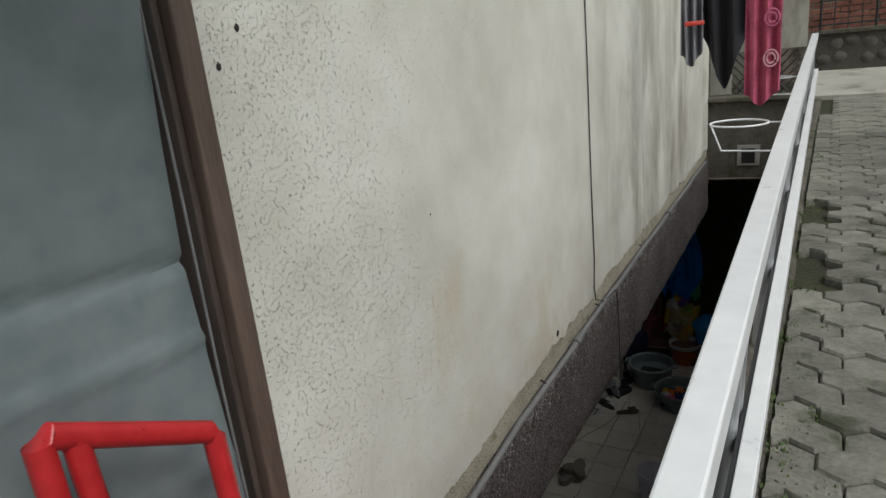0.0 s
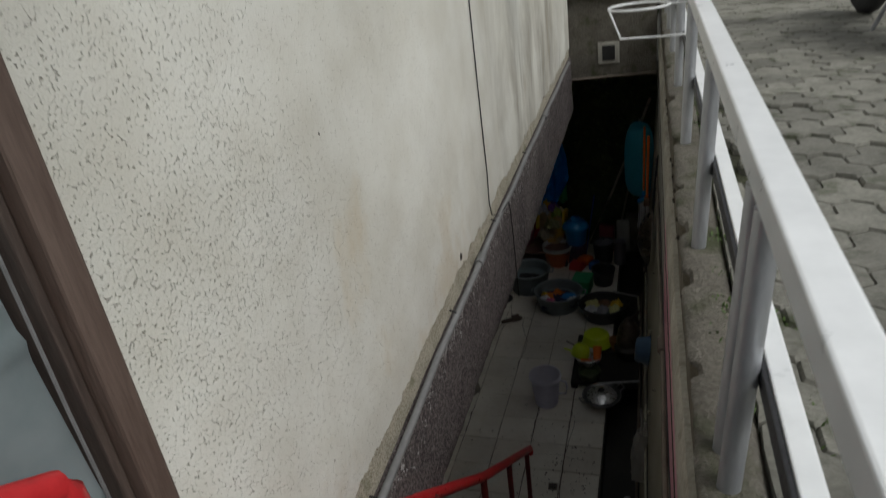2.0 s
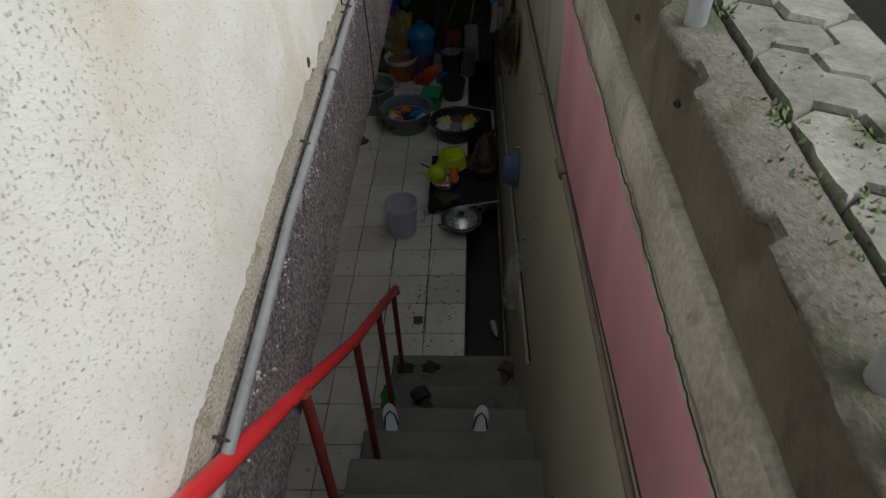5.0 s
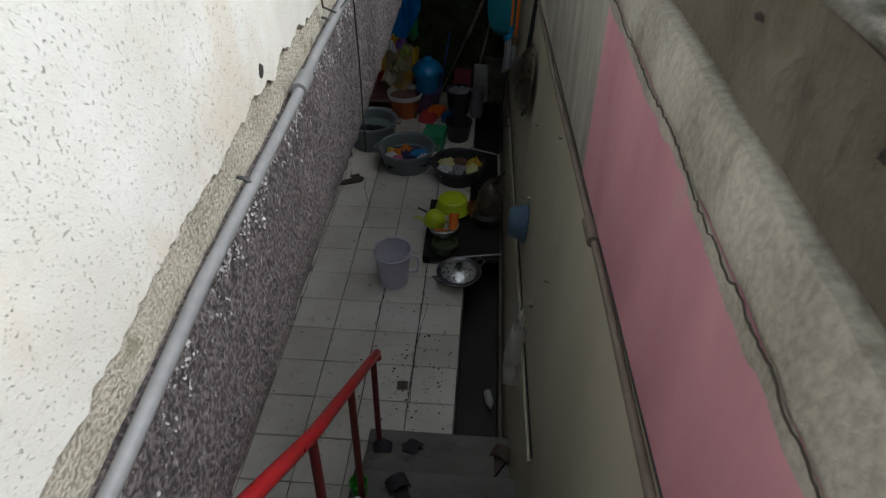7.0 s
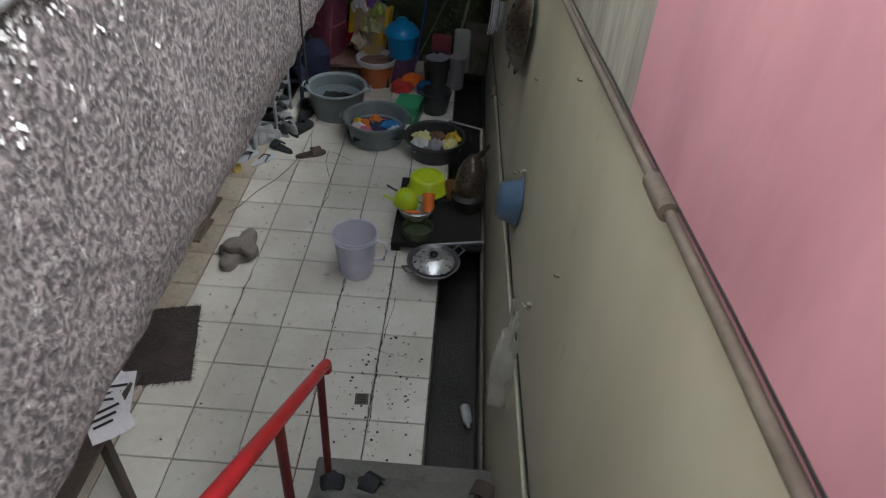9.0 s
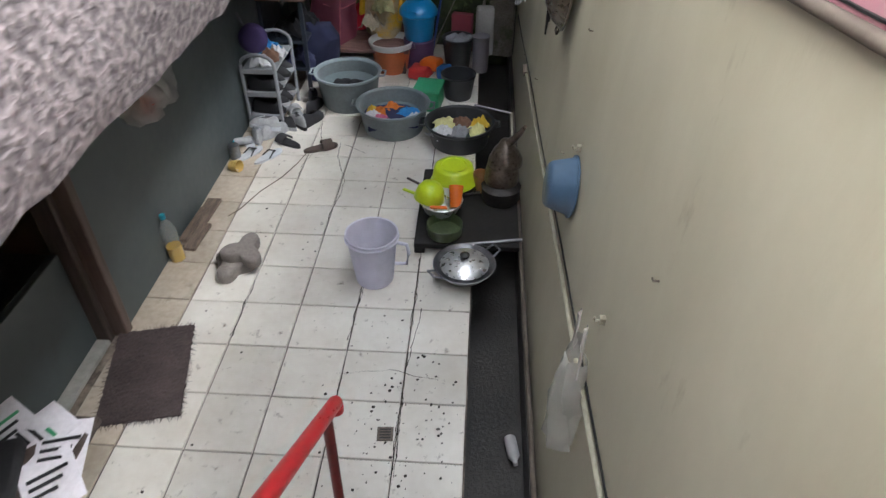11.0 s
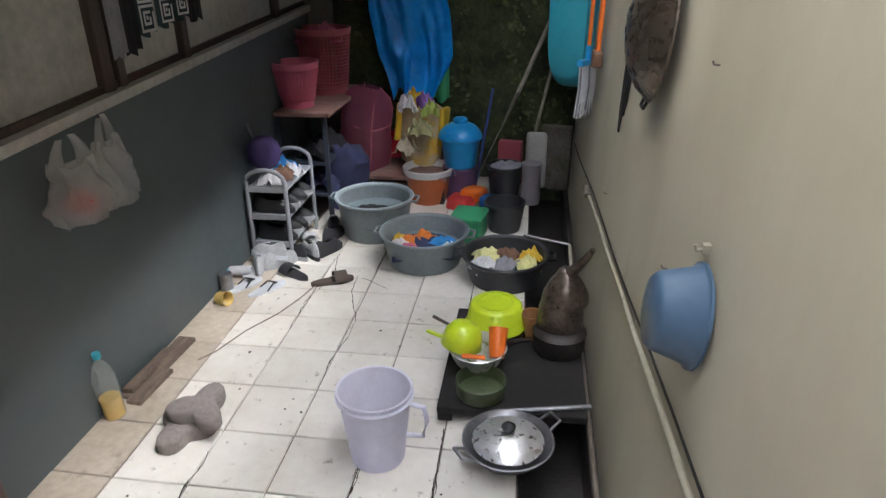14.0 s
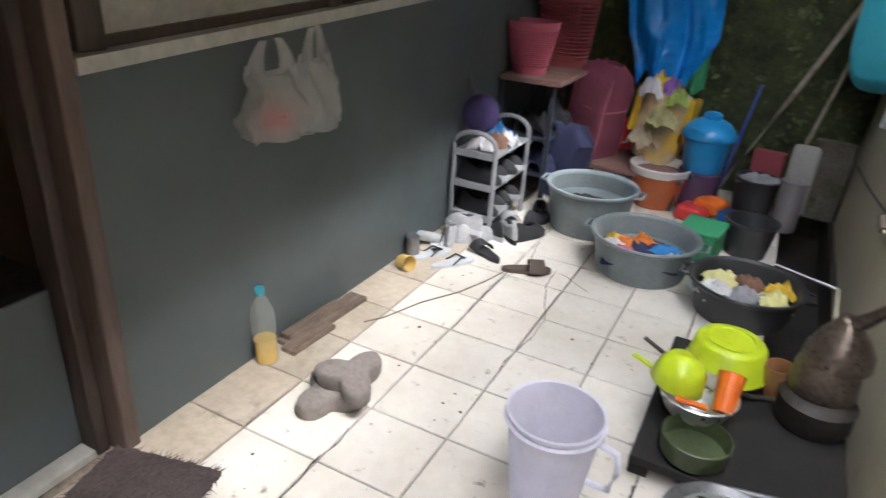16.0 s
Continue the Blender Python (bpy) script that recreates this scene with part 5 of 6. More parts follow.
single("dark_bundle", rumple(lathe(bmesh.new(), [(0, 0), (0.13, 0.005), (0.165, 0.09), (0.15, 0.26), (0.17, 0.36), (0.11, 0.46), (0, 0.49)], 24, squash=0.8), 0.06, 8), C_NAVY, "dark navy bundle of clothes and shoes behind the rack", "bundle", (-2.06, 7.86, 0))
flip_flop((-2.36, 6.68, 0.0), 25, M_FOAM, M_SHOEW, "pale flip-flop lying by the white shoes", G1)
rack = thing("shoe_rack", (-2.30, 7.18, 0), "grey tubular shoe rack crowded with shoes", "shoe rack")
for y in (-0.24, 0.24):
    arch = [(-0.12, y, 0.0), (-0.12, y, 0.5)] + [(-0.12 * math.cos(a), y, 0.5 + 0.075 * math.sin(a)) for a in [i * math.pi / 8 for i in range(1, 8)]] + [(0.12, y, 0.5), (0.12, y, 0.0)]
    part("end_hoop", tube(bmesh.new(), arch, 0.013, 10), M_RACK, rack, smooth=True)
for z in (0.1, 0.28, 0.455):
    part("shelf", bevelled(-0.125, 0.125, -0.235, 0.235, z - 0.012, z + 0.006, 0.004), M_RACK, rack)
    part("end_bar", bevelled(-0.11, 0.11, -0.252, -0.238, z - 0.018, z + 0.018, 0.003), M_RACK, rack)
for k, (y, z) in enumerate(((-0.17, 0.107), (-0.06, 0.107), (0.05, 0.107), (0.16, 0.107), (-0.17, 0.287), (-0.05, 0.287), (0.06, 0.287), (0.17, 0.287))):
    shoe((-2.29, 7.18 + y, z), -90 + 7 * math.sin(k * 2.2), M_SHOEB, M_SHOEW if k % 2 else M_RUBBER, "dark shoe with a white sole on the rack" if k % 2 else "all-black shoe on the rack", G2)
for k, (x, y, m) in enumerate(((-2.30, 7.05, C_WHITE), (-2.27, 7.15, C_BROWN), (-2.30, 7.28, C_BLUEC), (-2.24, 7.22, C_WHITE))):
    garment((x, y, 0.465), 0.14, 0.13, 0.08, m, ("white", "brown", "blue", "white")[k] + " crumpled cloth on top of the shoe rack", 30 + k, group="cloths on the rack")
dip = thing("purple_pan", (-2.335, 7.02, 0.655), "dull purple round pan propped on the shoe rack", "pan", tilt=(78, 0))
part("pan_shell", lathe(bmesh.new(), [(0.098, -0.05), (0.104, -0.048), (0.098, -0.01), (0.085, 0.008), (0.05, 0.014), (0, 0.015), (0, 0.008), (0.08, 0.0), (0.094, -0.05), (0.098, -0.05)], 30), M_PURPLE, dip, smooth=True)
part("pan_handle", tube(bmesh.new(), [(-0.06, 0.08, -0.04), (-0.1, 0.17, -0.04)], 0.009, 6), M_GREYH, dip, "grey handle", True)
tonic = thing("small_bottle", (-2.36, 6.70, 0.035), "small white bottle with a teal cap lying by the shoes", "bottle", turn=-50, tilt=(78, 0))
part("bottle_body", lathe(bmesh.new(), [(0, 0), (0.026, 0), (0.028, 0.006), (0.028, 0.11), (0.014, 0.128), (0, 0.128)], 18), M_SHOEW, tonic, smooth=True)
part("cap", lathe(bmesh.new(), [(0.016, 0.124), (0.016, 0.158), (0, 0.16)], 14), M_CYAN, tonic, "teal cap", True)

shelf = thing("dark_shelf", (-2.30, 7.86, 0), "low navy plastic shelf unit with a worn plank top", "shelf")
for z in (0.2, 0.42):
    part("shelf_board", bevelled(-0.14, 0.2, -0.3, 0.3, z - 0.012, z + 0.012, 0.004), M_DARKSHELF, shelf)
for x in (-0.13, 0.19):
    for y in (-0.29, 0.29):
        part("leg", bevelled(x - 0.015, x + 0.015, y - 0.015, y + 0.015, 0, 0.75, 0.004), M_DARKSHELF, shelf)
part("plank_top", rumple(bevelled(-0.14, 0.24, -0.34, 0.66, 0.75, 0.778, 0.004), 0.003, 8), M_PLATFORM, shelf, "worn pinkish plank")
for k, (x, y, z, m) in enumerate(((-2.25, 7.72, 0.437, C_BLACK), (-2.2, 7.9, 0.437, C_BLACK), (-2.24, 7.8, 0.217, C_BLACK), (-2.2, 7.7, 0.217, C_NAVY))):
    garment((x, y, z), 0.24, 0.2, 0.14, m, ("black", "black", "black", "navy")[k] + " folded cloth on the dark shelf", 50 + k, group="cloths on the dark shelf")

def perforated(at, r0, r1, h, rows, label, material):
    """A slatted round basket: rim, base and the lattice between."""
    b = thing("laundry_basket", at, label, "basket", group="pink baskets")
    part("base", lathe(bmesh.new(), [(0, 0), (r0, 0), (r0 * 1.02, 0.05), (r0 * 0.98, 0.05), (r0 * 0.96, 0.008), (0, 0.008)], 32), material, b, smooth=True)
    part("rim", lathe(bmesh.new(), [(r1 * 0.965, h - 0.05), (r1, h - 0.045), (r1 * 1.06, h - 0.008), (r1 * 1.06, h), (r1 * 0.98, h), (r1 * 0.955, h - 0.05)], 32), material, b, smooth=True)
    bm = bmesh.new()
    for i in range(44):
        a = 2 * math.pi * i / 44
        lo, hi = r0 * 1.0, r1 * 0.985
        tube(bm, [(lo * math.cos(a), lo * math.sin(a), 0.04), (hi * math.cos(a), hi * math.sin(a), h - 0.04)], 0.0062, 4)
    for k in range(rows):
        z = 0.05 + (h - 0.1) * (k + 0.5) / rows
        R = r0 + (r1 - r0) * z / h
        tube(bm, [(R * math.cos(2 * math.pi * i / 26), R * math.sin(2 * math.pi * i / 26), z) for i in range(26)], 0.0055, 4, True)
    part("lattice", bm, material, b)
    return b

perforated((-2.33, 7.72, 0.78), 0.105, 0.152, 0.30, 16, "small pink perforated plastic basket", M_PINKP)
perforated((-2.28, 8.22, 0.78), 0.155, 0.195, 0.46, 15, "tall faded pink perforated laundry basket", plastic("faded_pink_plastic", (0.42, 0.10, 0.12), 0.5))
garment((-2.28, 8.22, 1.16), 0.26, 0.26, 0.12, C_PINKC, "pinkish washing inside the tall basket", 60, group="washing in baskets")

platform = thing("plank_bench", (-1.74, 8.25, 0), "low bench of old pinkish-brown planks", "bench")
for k in range(3):
    part("plank", rumple(bevelled(-0.37, 0.40, -0.3 + 0.2 * k, -0.105 + 0.2 * k, 0.19, 0.22, 0.003), 0.003, 8, k), M_PLATFORM, platform)
for x in (-0.32, 0.34):
    part("leg", bevelled(x - 0.03, x + 0.03, -0.27, 0.27, 0, 0.188, 0.004), M_DARKWOOD, platform)
hamper = thing("mesh_hamper", (-2.03, 8.2, 0.225), "pink mesh pop-up laundry hamper with an arched top", "hamper", turn=-24, tilt=(0, 9))
def hamp(u, v):
    a = u * 2 * math.pi
    sx = math.copysign(abs(math.cos(a)) ** 0.45, math.cos(a)) * (0.17 + 0.012 * math.sin(v * 9))
    sy = math.copysign(abs(math.sin(a)) ** 0.45, math.sin(a)) * (0.15 + 0.012 * math.cos(v * 7))
    k = math.sqrt(max(0.0, 1 - ((v - 0.55) / 0.47) ** 2)) if v > 0.55 else 1.0
    return (sx * (0.25 + 0.75 * k), sy * k, 0.62 * v)
part("mesh_wall", rumple(sheet(bmesh.new(), hamp, 44, 18), 0.022, 8), M_MAGENTA, hamper, smooth=True)
part("inner_pile", rumple(lathe(bmesh.new(), [(0, 0.01), (0.12, 0.02), (0.12, 0.28), (0.07, 0.36), (0, 0.38)], 20), 0.03, 7), C_BROWN, hamper, "dull cloth inside", True)
for z in (0.005, 0.33):
    part("hoop", tube(bmesh.new(), [hamp(i / 28, z / 0.6) for i in range(28)], 0.006, 6, True), M_PINKP, hamper, smooth=True)
for u in (0.12, 0.38, 0.62, 0.88):
    part("seam", tube(bmesh.new(), [hamp(u, v / 8) for v in range(9)], 0.006, 6), M_PINKP, hamper)
single("red_bundle", rumple(lathe(bmesh.new(), [(0, 0), (0.07, 0.01), (0.09, 0.1), (0.05, 0.2), (0, 0.23)], 16), 0.03, 9), cloth("red_cotton", (0.6, 0.03, 0.05)), "bright red cloth bundle behind the hamper", "bundle", (-1.82, 8.42, 0.225))
bag = thing("yellow_laundry_bag", (-1.6, 8.28, 0.225), "crumpled beige and yellow sack stuffed with clothes", "laundry bag", turn=-6, tilt=(-6, 4))
part("sack_body", rumple(lathe(bmesh.new(), [(0, 0), (0.15, 0.005), (0.175, 0.06), (0.17, 0.2), (0.185, 0.36), (0.17, 0.43), (0.1, 0.46), (0, 0.47)], 34, squash=0.62), 0.045, 9), mat("printed_sack", (0.46, 0.35, 0.19), (0.66, 0.54, 0.34), 0.5, big=9, fine=30, bump=0.6, deep=0.01, stain=(0.70, 0.42, 0.03), stain_scale=5, stain_from=0.52), bag, "crumpled beige and yellow printed sack", True)
for sx in (-1, 1):
    part("gusset", rumple(bevelled(sx * 0.17 - 0.022, sx * 0.17 + 0.022, -0.09, 0.07, 0.16, 0.45, 0.02, 2), 0.02, 11, sx), M_YELLOW, bag, "yellow side gusset", True)
for k, (x, y, z, w, m, words) in enumerate(((-1.66, 8.22, 0.66, 0.15, C_WHITE, "white"), (-1.56, 8.26, 0.68, 0.14, cloth("violet_cotton", (0.25, 0.12, 0.42)), "violet"), (-1.50, 8.2, 0.63, 0.13, C_LIMEC, "lime green"), (-1.62, 8.28, 0.68, 0.16, C_YEL, "yellow"),
                                            (-1.56, 8.13, 0.5, 0.18, cloth("khaki_cotton", (0.42, 0.40, 0.2)), "dull green"), (-1.68, 8.14, 0.36, 0.16, cloth("cream_cotton", (0.6, 0.52, 0.38)), "cream"))):
    garment((x, y, z), w, w, 0.12, m, words + " clothing stuffed in the laundry bag", 70 + k, k * 50, group="clothes in the laundry bag")

bin_ = thing("lidded_bin", (-1.265, 8.15, 0.262), "bright blue lidded plastic bin", "bin")
part("bin_wall", lathe(bmesh.new(), [(0, 0), (0.115, 0), (0.12, 0.01), (0.145, 0.22), (0.139, 0.22), (0.113, 0.01), (0, 0.008)], 32), M_BLUE, bin_, smooth=True)
lid = part("lid", lathe(bmesh.new(), [(0.15, 0.205), (0.163, 0.212), (0.165, 0.235), (0.15, 0.262), (0.115, 0.30), (0.07, 0.322), (0, 0.33)], 32), M_BLUE, bin_, smooth=True)
part("lid_knob", lathe(bmesh.new(), [(0.052, 0.315), (0.055, 0.35), (0.042, 0.362), (0, 0.365)], 20), M_BLUE, lid, smooth=True)
part("lid_handle", tube(bmesh.new(), [(-0.15, -0.02, 0.25), (-0.09, -0.12, 0.27), (0.0, -0.15, 0.26)], 0.008, 6), M_BLUE, bin_)
single("purple_tub", lathe(bmesh.new(), [(0, 0), (0.115, 0), (0.135, 0.255), (0.127, 0.261), (0, 0.261)], 28), plastic("dull_violet_plastic", (0.10, 0.06, 0.13), 0.5), "dull violet tub upturned under the blue bin", "tub", (-1.265, 8.15, 0))
opail = thing("orange_pail", (-1.50, 8.07, 0), "small orange pail with a white rim", "pail")
opail.scale = (1.3, 1.3, 1.3)
part("pail_wall", lathe(bmesh.new(), [(0, 0), (0.098, 0), (0.104, 0.01), (0.135, 0.17), (0.128, 0.17), (0.096, 0.012), (0, 0.012)], 30), plastic("orange_pail_plastic", (0.55, 0.15, 0.05), 0.45), opail, smooth=True)
part("rim", lathe(bmesh.new(), [(0.128, 0.165), (0.14, 0.168), (0.15, 0.205), (0.143, 0.21), (0.125, 0.17)], 30), plastic("white_pail_rim", (0.74, 0.74, 0.72), 0.4), opail, "white rim", True)
part("milky_water", lathe(bmesh.new(), [(0, 0.16), (0.126, 0.16), (0.126, 0.15), (0, 0.15)], 30), plastic("milky_water", (0.66, 0.66, 0.66), 0.2), opail)
part("wire_handle", tube(bmesh.new(), [(0.145, 0, 0.2), (0.17, -0.09, 0.19), (0.08, -0.15, 0.18)], 0.003, 5), M_ALU, opail)
dust = thing("dustpan", (-1.20, 7.95, 0.0), "red and orange plastic dustpan with a blue brush", "dustpan", turn=-20)
part("scoop", rumple(bevelled(-0.13, 0.06, -0.12, 0.08, 0.0, 0.09, 0.03, 3), 0.02, 9), plastic("red_plastic", (0.62, 0.05, 0.05), 0.45), dust, smooth=True)
part("back", rumple(bevelled(-0.06, 0.11, 0.0, 0.16, 0.03, 0.13, 0.03, 3), 0.02, 8), M_ORANGE, dust, "orange back", True)
part("brush", rumple(bevelled(0.11, 0.2, -0.02, 0.12, 0.0, 0.1, 0.02, 2), 0.015, 9), plastic("deep_blue_plastic", (0.02, 0.12, 0.35), 0.5), dust, "deep blue brush", True)
crate = thing("green_crate", (-1.14, 7.36, 0), "mint green plastic crate", "crate", turn=-8)
part("crate_body", bevelled(-0.09, 0.11, -0.08, 0.16, 0.0, 0.17, 0.02, 3), M_GREEN, crate, smooth=True)
part("crate_rim", bevelled(-0.1, 0.12, -0.09, 0.17, 0.155, 0.178, 0.008), M_GREEN, crate)
def bucket(at, r, h, label, material):
    b = thing("bucket", at, label, "bucket", group="buckets at the back")
    part("bucket_wall", lathe(bmesh.new(), [(0, 0), (r * 0.78, 0), (r * 0.8, 0.01), (r, h - 0.02), (r * 1.05, h - 0.015), (r * 1.05, h), (r * 0.97, h), (r * 0.77, 0.014), (0, 0.012)], 28), material, b, smooth=True)
    part("bail", tube(bmesh.new(), [(r * math.cos(a), -r * 0.6 * math.sin(a) - 0.01, h - 0.02 - 0.05 * math.sin(a)) for a in [i * math.pi / 10 for i in range(11)]], 0.003, 5), M_ALU, b)
bucket((-0.9, 7.58, 0), 0.135, 0.2, "black plastic bucket on wet ground", M_BLACKTUB)
bucket((-0.93, 8.15, 0), 0.13, 0.28, "dark bucket holding a pale bag", M_BLACKTUB)
garment((-0.93, 8.15, 0.25), 0.22, 0.2, 0.06, C_GREYC, "pale bag folded over the dark bucket", 90, group="washing in buckets")
single("grey_jug", lathe(bmesh.new(), [(0, 0), (0.065, 0), (0.07, 0.02), (0.07, 0.3), (0.076, 0.31), (0.068, 0.312), (0, 0.3)], 24), plastic("grey_plastic", (0.24, 0.22, 0.24), 0.5), "tall grey plastic jug by the buckets", "jug", (-0.73, 8.1, 0))
single("detergent_box", bevelled(-0.09, 0.09, -0.04, 0.04, 0, 0.34, 0.004), plastic("dull_red_card", (0.30, 0.06, 0.08), 0.7), "dull red printed detergent box", "box", (-0.9, 8.4, 0.05), -12, smooth=False)
single("white_sack", rumple(bevelled(-0.08, 0.08, -0.04, 0.04, 0, 0.46, 0.03, 2), 0.02, 8), plastic("dirty_white_sack", (0.36, 0.35, 0.33), 0.8), "dirty white sack leaning by the poles", "sack", (-0.7, 8.42, 0), 8)
# Added slab, kept dark to pass for the dark wall in this corner.
single("added_slab", rumple(bevelled(-0.12, 0.12, -0.06, 0.06, 0, 0.5, 0.01), 0.006, 8), M_LEDGE, "dark slab added in the corner in place of the dark wall", "slab", (-0.55, 8.5, -0.01), -10, smooth=False)
for pts, r, m, words in (([(-1.2, 8.32, 0.0), (-0.86, 8.45, 0.75), (-0.5, 8.55, 1.62), (-0.38, 8.58, 1.95)], 0.017, M_POLE, "long weathered bamboo pole leaning in the corner"),
                         ([(-0.8, 8.55, 0.0), (-0.62, 8.57, 0.9), (-0.5, 8.58, 1.7)], 0.013, M_POLE, "thin weathered pole leaning in the corner"),
                         ([(-1.17, 8.30, 0.0), (-1.05, 8.45, 0.78)], 0.009, plastic("blue_handle", (0.05, 0.1, 0.42), 0.4), "blue broom handle leaning on the wall")):
    single("pole", tube(bmesh.new(), pts, r, 8), m, words, "pole", group="poles in the corner")

# hanging things at the back
tarp = thing("blue_sheet", (-1.7, 8.52, 1.0), "bright blue plastic sheet hanging in folds", "plastic sheet")
def tarpf(u, v):
    w = (0.19 + 0.09 * (1 - abs(v - 0.45) * 1.2)) * (0.45 + 0.55 * min(1.0, v * 4.5))
    x = (u - 0.5) * 2 * w + 0.03 * math.sin(v * 7) + 0.07 * (1 - v) * (1 if u > 0.5 else -0.4)
    fold = 0.022 * math.sin(u * 12 + 4 * noise.noise((u * 2, v * 2.5, 9))) + 0.13 * noise.noise((u * 3.3, v * 2.6, 3)) + 0.05 * abs(noise.noise((u * 6, v * 7, 5)))
    low = -0.25 - 0.1 * abs(math.sin(u * 5.2 + 0.4)) if v < 0.001 else 0
    return (x, fold - 0.03, -0.28 + 1.42 * v + (0.1 * math.sin(u * 6.5) - 0.06) * (1 - v))
part("sheet", sheet(bmesh.new(), tarpf, 44, 44, 0.003), M_TARP, tarp, smooth=True)
part("green_tail", sheet(bmesh.new(), lambda u, v: (0.16 + 0.14 * u, 0.02 * math.sin(u * 9) + 0.02, -0.34 + 0.3 * v + 0.02 * math.sin(u * 8)), 12, 8, 0.003), M_GREEN, tarp, "green end of the sheet", True)
single("pink_towel", sheet(bmesh.new(), lambda u, v: ((u - 0.5) * 0.2, 0.03 * math.sin(u * 12), 0.45 * v), 16, 8, 0.004), C_PINKC, "pink cloth hanging from the ceiling line", "cloth", (-2.06, 8.25, 1.42), smooth=True)
line = thing("ceiling_line", (0, 0, 0), "thin line strung under the ceiling", "line")
part("line_run", tube(bmesh.new(), [(-2.46, 8.25, 1.88), (-1.2, 8.4, 1.86), (-0.36, 8.45, 1.9)], 0.004, 5), M_CABLE, line)
ctub = thing("cyan_tub", (-0.50, 8.2, 0.86), "cyan plastic baby bath hung on the wall", "bath", turn=-24)
def bath(u, v):
    a = u * 2 * math.pi
    k = (1 - 0.25 * (1 - v) ** 2) if v > 0.02 else 0.0
    return (math.copysign(abs(math.cos(a)) ** 0.6, math.cos(a)) * 0.16 * k, -0.12 + 0.14 * v, 0.45 + math.copysign(abs(math.sin(a)) ** 0.6, math.sin(a)) * 0.45 * k)
part("bath_shell", sheet(bmesh.new(), bath, 40, 8, 0.004), M_CYAN, ctub, smooth=True)
part("bath_rim", tube(bmesh.new(), [bath(i / 40, 1.0) for i in range(40)], 0.012, 8, True), M_CYAN, ctub, smooth=True)
mop = thing("string_mop", (-0.44, 7.42, 0.84), "white string mop with an orange handle hung on the wall", "mop", turn=60)
part("mop_head", bevelled(-0.10, 0.10, -0.02, 0.02, 0.29, 0.325, 0.006), M_BLUE, mop, "blue mop head")
rng = random.Random(4)
for k in range(22):
    x = -0.095 + 0.009 * k
    part("strand", tube(bmesh.new(), [(x, 0.008 * (k % 3 - 1), 0.295), (x + rng.uniform(-0.008, 0.008), 0.01 * (k % 3 - 1), 0.15), (x + rng.uniform(-0.014, 0.014), 0.012 * (k % 2), rng.uniform(-0.03, 0.03))], 0.0055, 5), C_WHITE if k % 4 else C_GREYC, mop)
part("handle", tube(bmesh.new(), [(0.0, 0, 0.32), (0.0, -0.01, 1.1)], 0.013, 8), M_ORANGE, mop, "orange handle", True)
part("socket", tube(bmesh.new(), [(0.0, 0, 0.31), (0.0, 0, 0.40)], 0.018, 8), M_BLUE, mop, smooth=True)
broom = thing("hand_broom", (-0.405, 7.22, 1.15), "orange-handled brush hung on the cream wall", "brush")
part("brush_head", rumple(bevelled(-0.03, 0.03, -0.05, 0.05, 0.0, 0.09, 0.015), 0.01, 12), C_BROWN, broom)
part("handle", tube(bmesh.new(), [(0, 0, 0.08), (0.015, 0.0, 0.75)], 0.014, 8), M_ORANGE, broom, "orange handle", True)

# on the cream wall
def wall_bowl(name, at, prof, material, label, category, turn=(0, -90)):
    """A round vessel hung with its mouth against the wall."""
    e = thing(name, at, label, category, tilt=turn)
    part("shell", lathe(bmesh.new(), prof, 40), material, e, smooth=True)
    return e

wk = wall_bowl("hanging_wok", (-0.368, 5.6, 1.535), [(0.222, 0.0), (0.216, 0.01), (0.185, 0.045), (0.12, 0.082), (0.05, 0.1), (0, 0.103), (0, 0.098), (0.11, 0.075), (0.176, 0.04), (0.21, 0.005), (0.222, 0.0)], mat("greasy_brown_steel", (0.085, 0.066, 0.048), (0.20, 0.17, 0.135), 0.3, 0.7, grain=0.12, big=2.5, fine=30, bump=0.2), "blackened steel wok hung on the cream wall", "wok", (0, -86))
part("rim", lathe(bmesh.new(), [(0.216, -0.005), (0.227, -0.003), (0.227, 0.004), (0.216, 0.006)], 40), M_BROWNPOT, wk, "brownish rim", True)
part("ear", tube(bmesh.new(), [(-0.215, -0.035, 0.0), (-0.245, -0.025, 0.01), (-0.245, 0.025, 0.01), (-0.215, 0.035, 0.0)], 0.006, 6), M_SOOT, wk)
bs = wall_bowl("hanging_basin", (-0.372, 4.71, 1.035), [(0.122, 0.0), (0.125, 0.007), (0.117, 0.012), (0.094, 0.095), (0.084, 0.106), (0, 0.108), (0, 0.102), (0.082, 0.1), (0.112, 0.005), (0.122, 0.0)], M_BASIN, "dull blue plastic basin hung on a wall hook", "basin", (0, -84))
bs.scale = (0.93, 0.93, 0.93)
part("rim", lathe(bmesh.new(), [(0.118, -0.003), (0.129, 0.0), (0.129, 0.006), (0.118, 0.009)], 40), M_BASIN, bs, smooth=True)
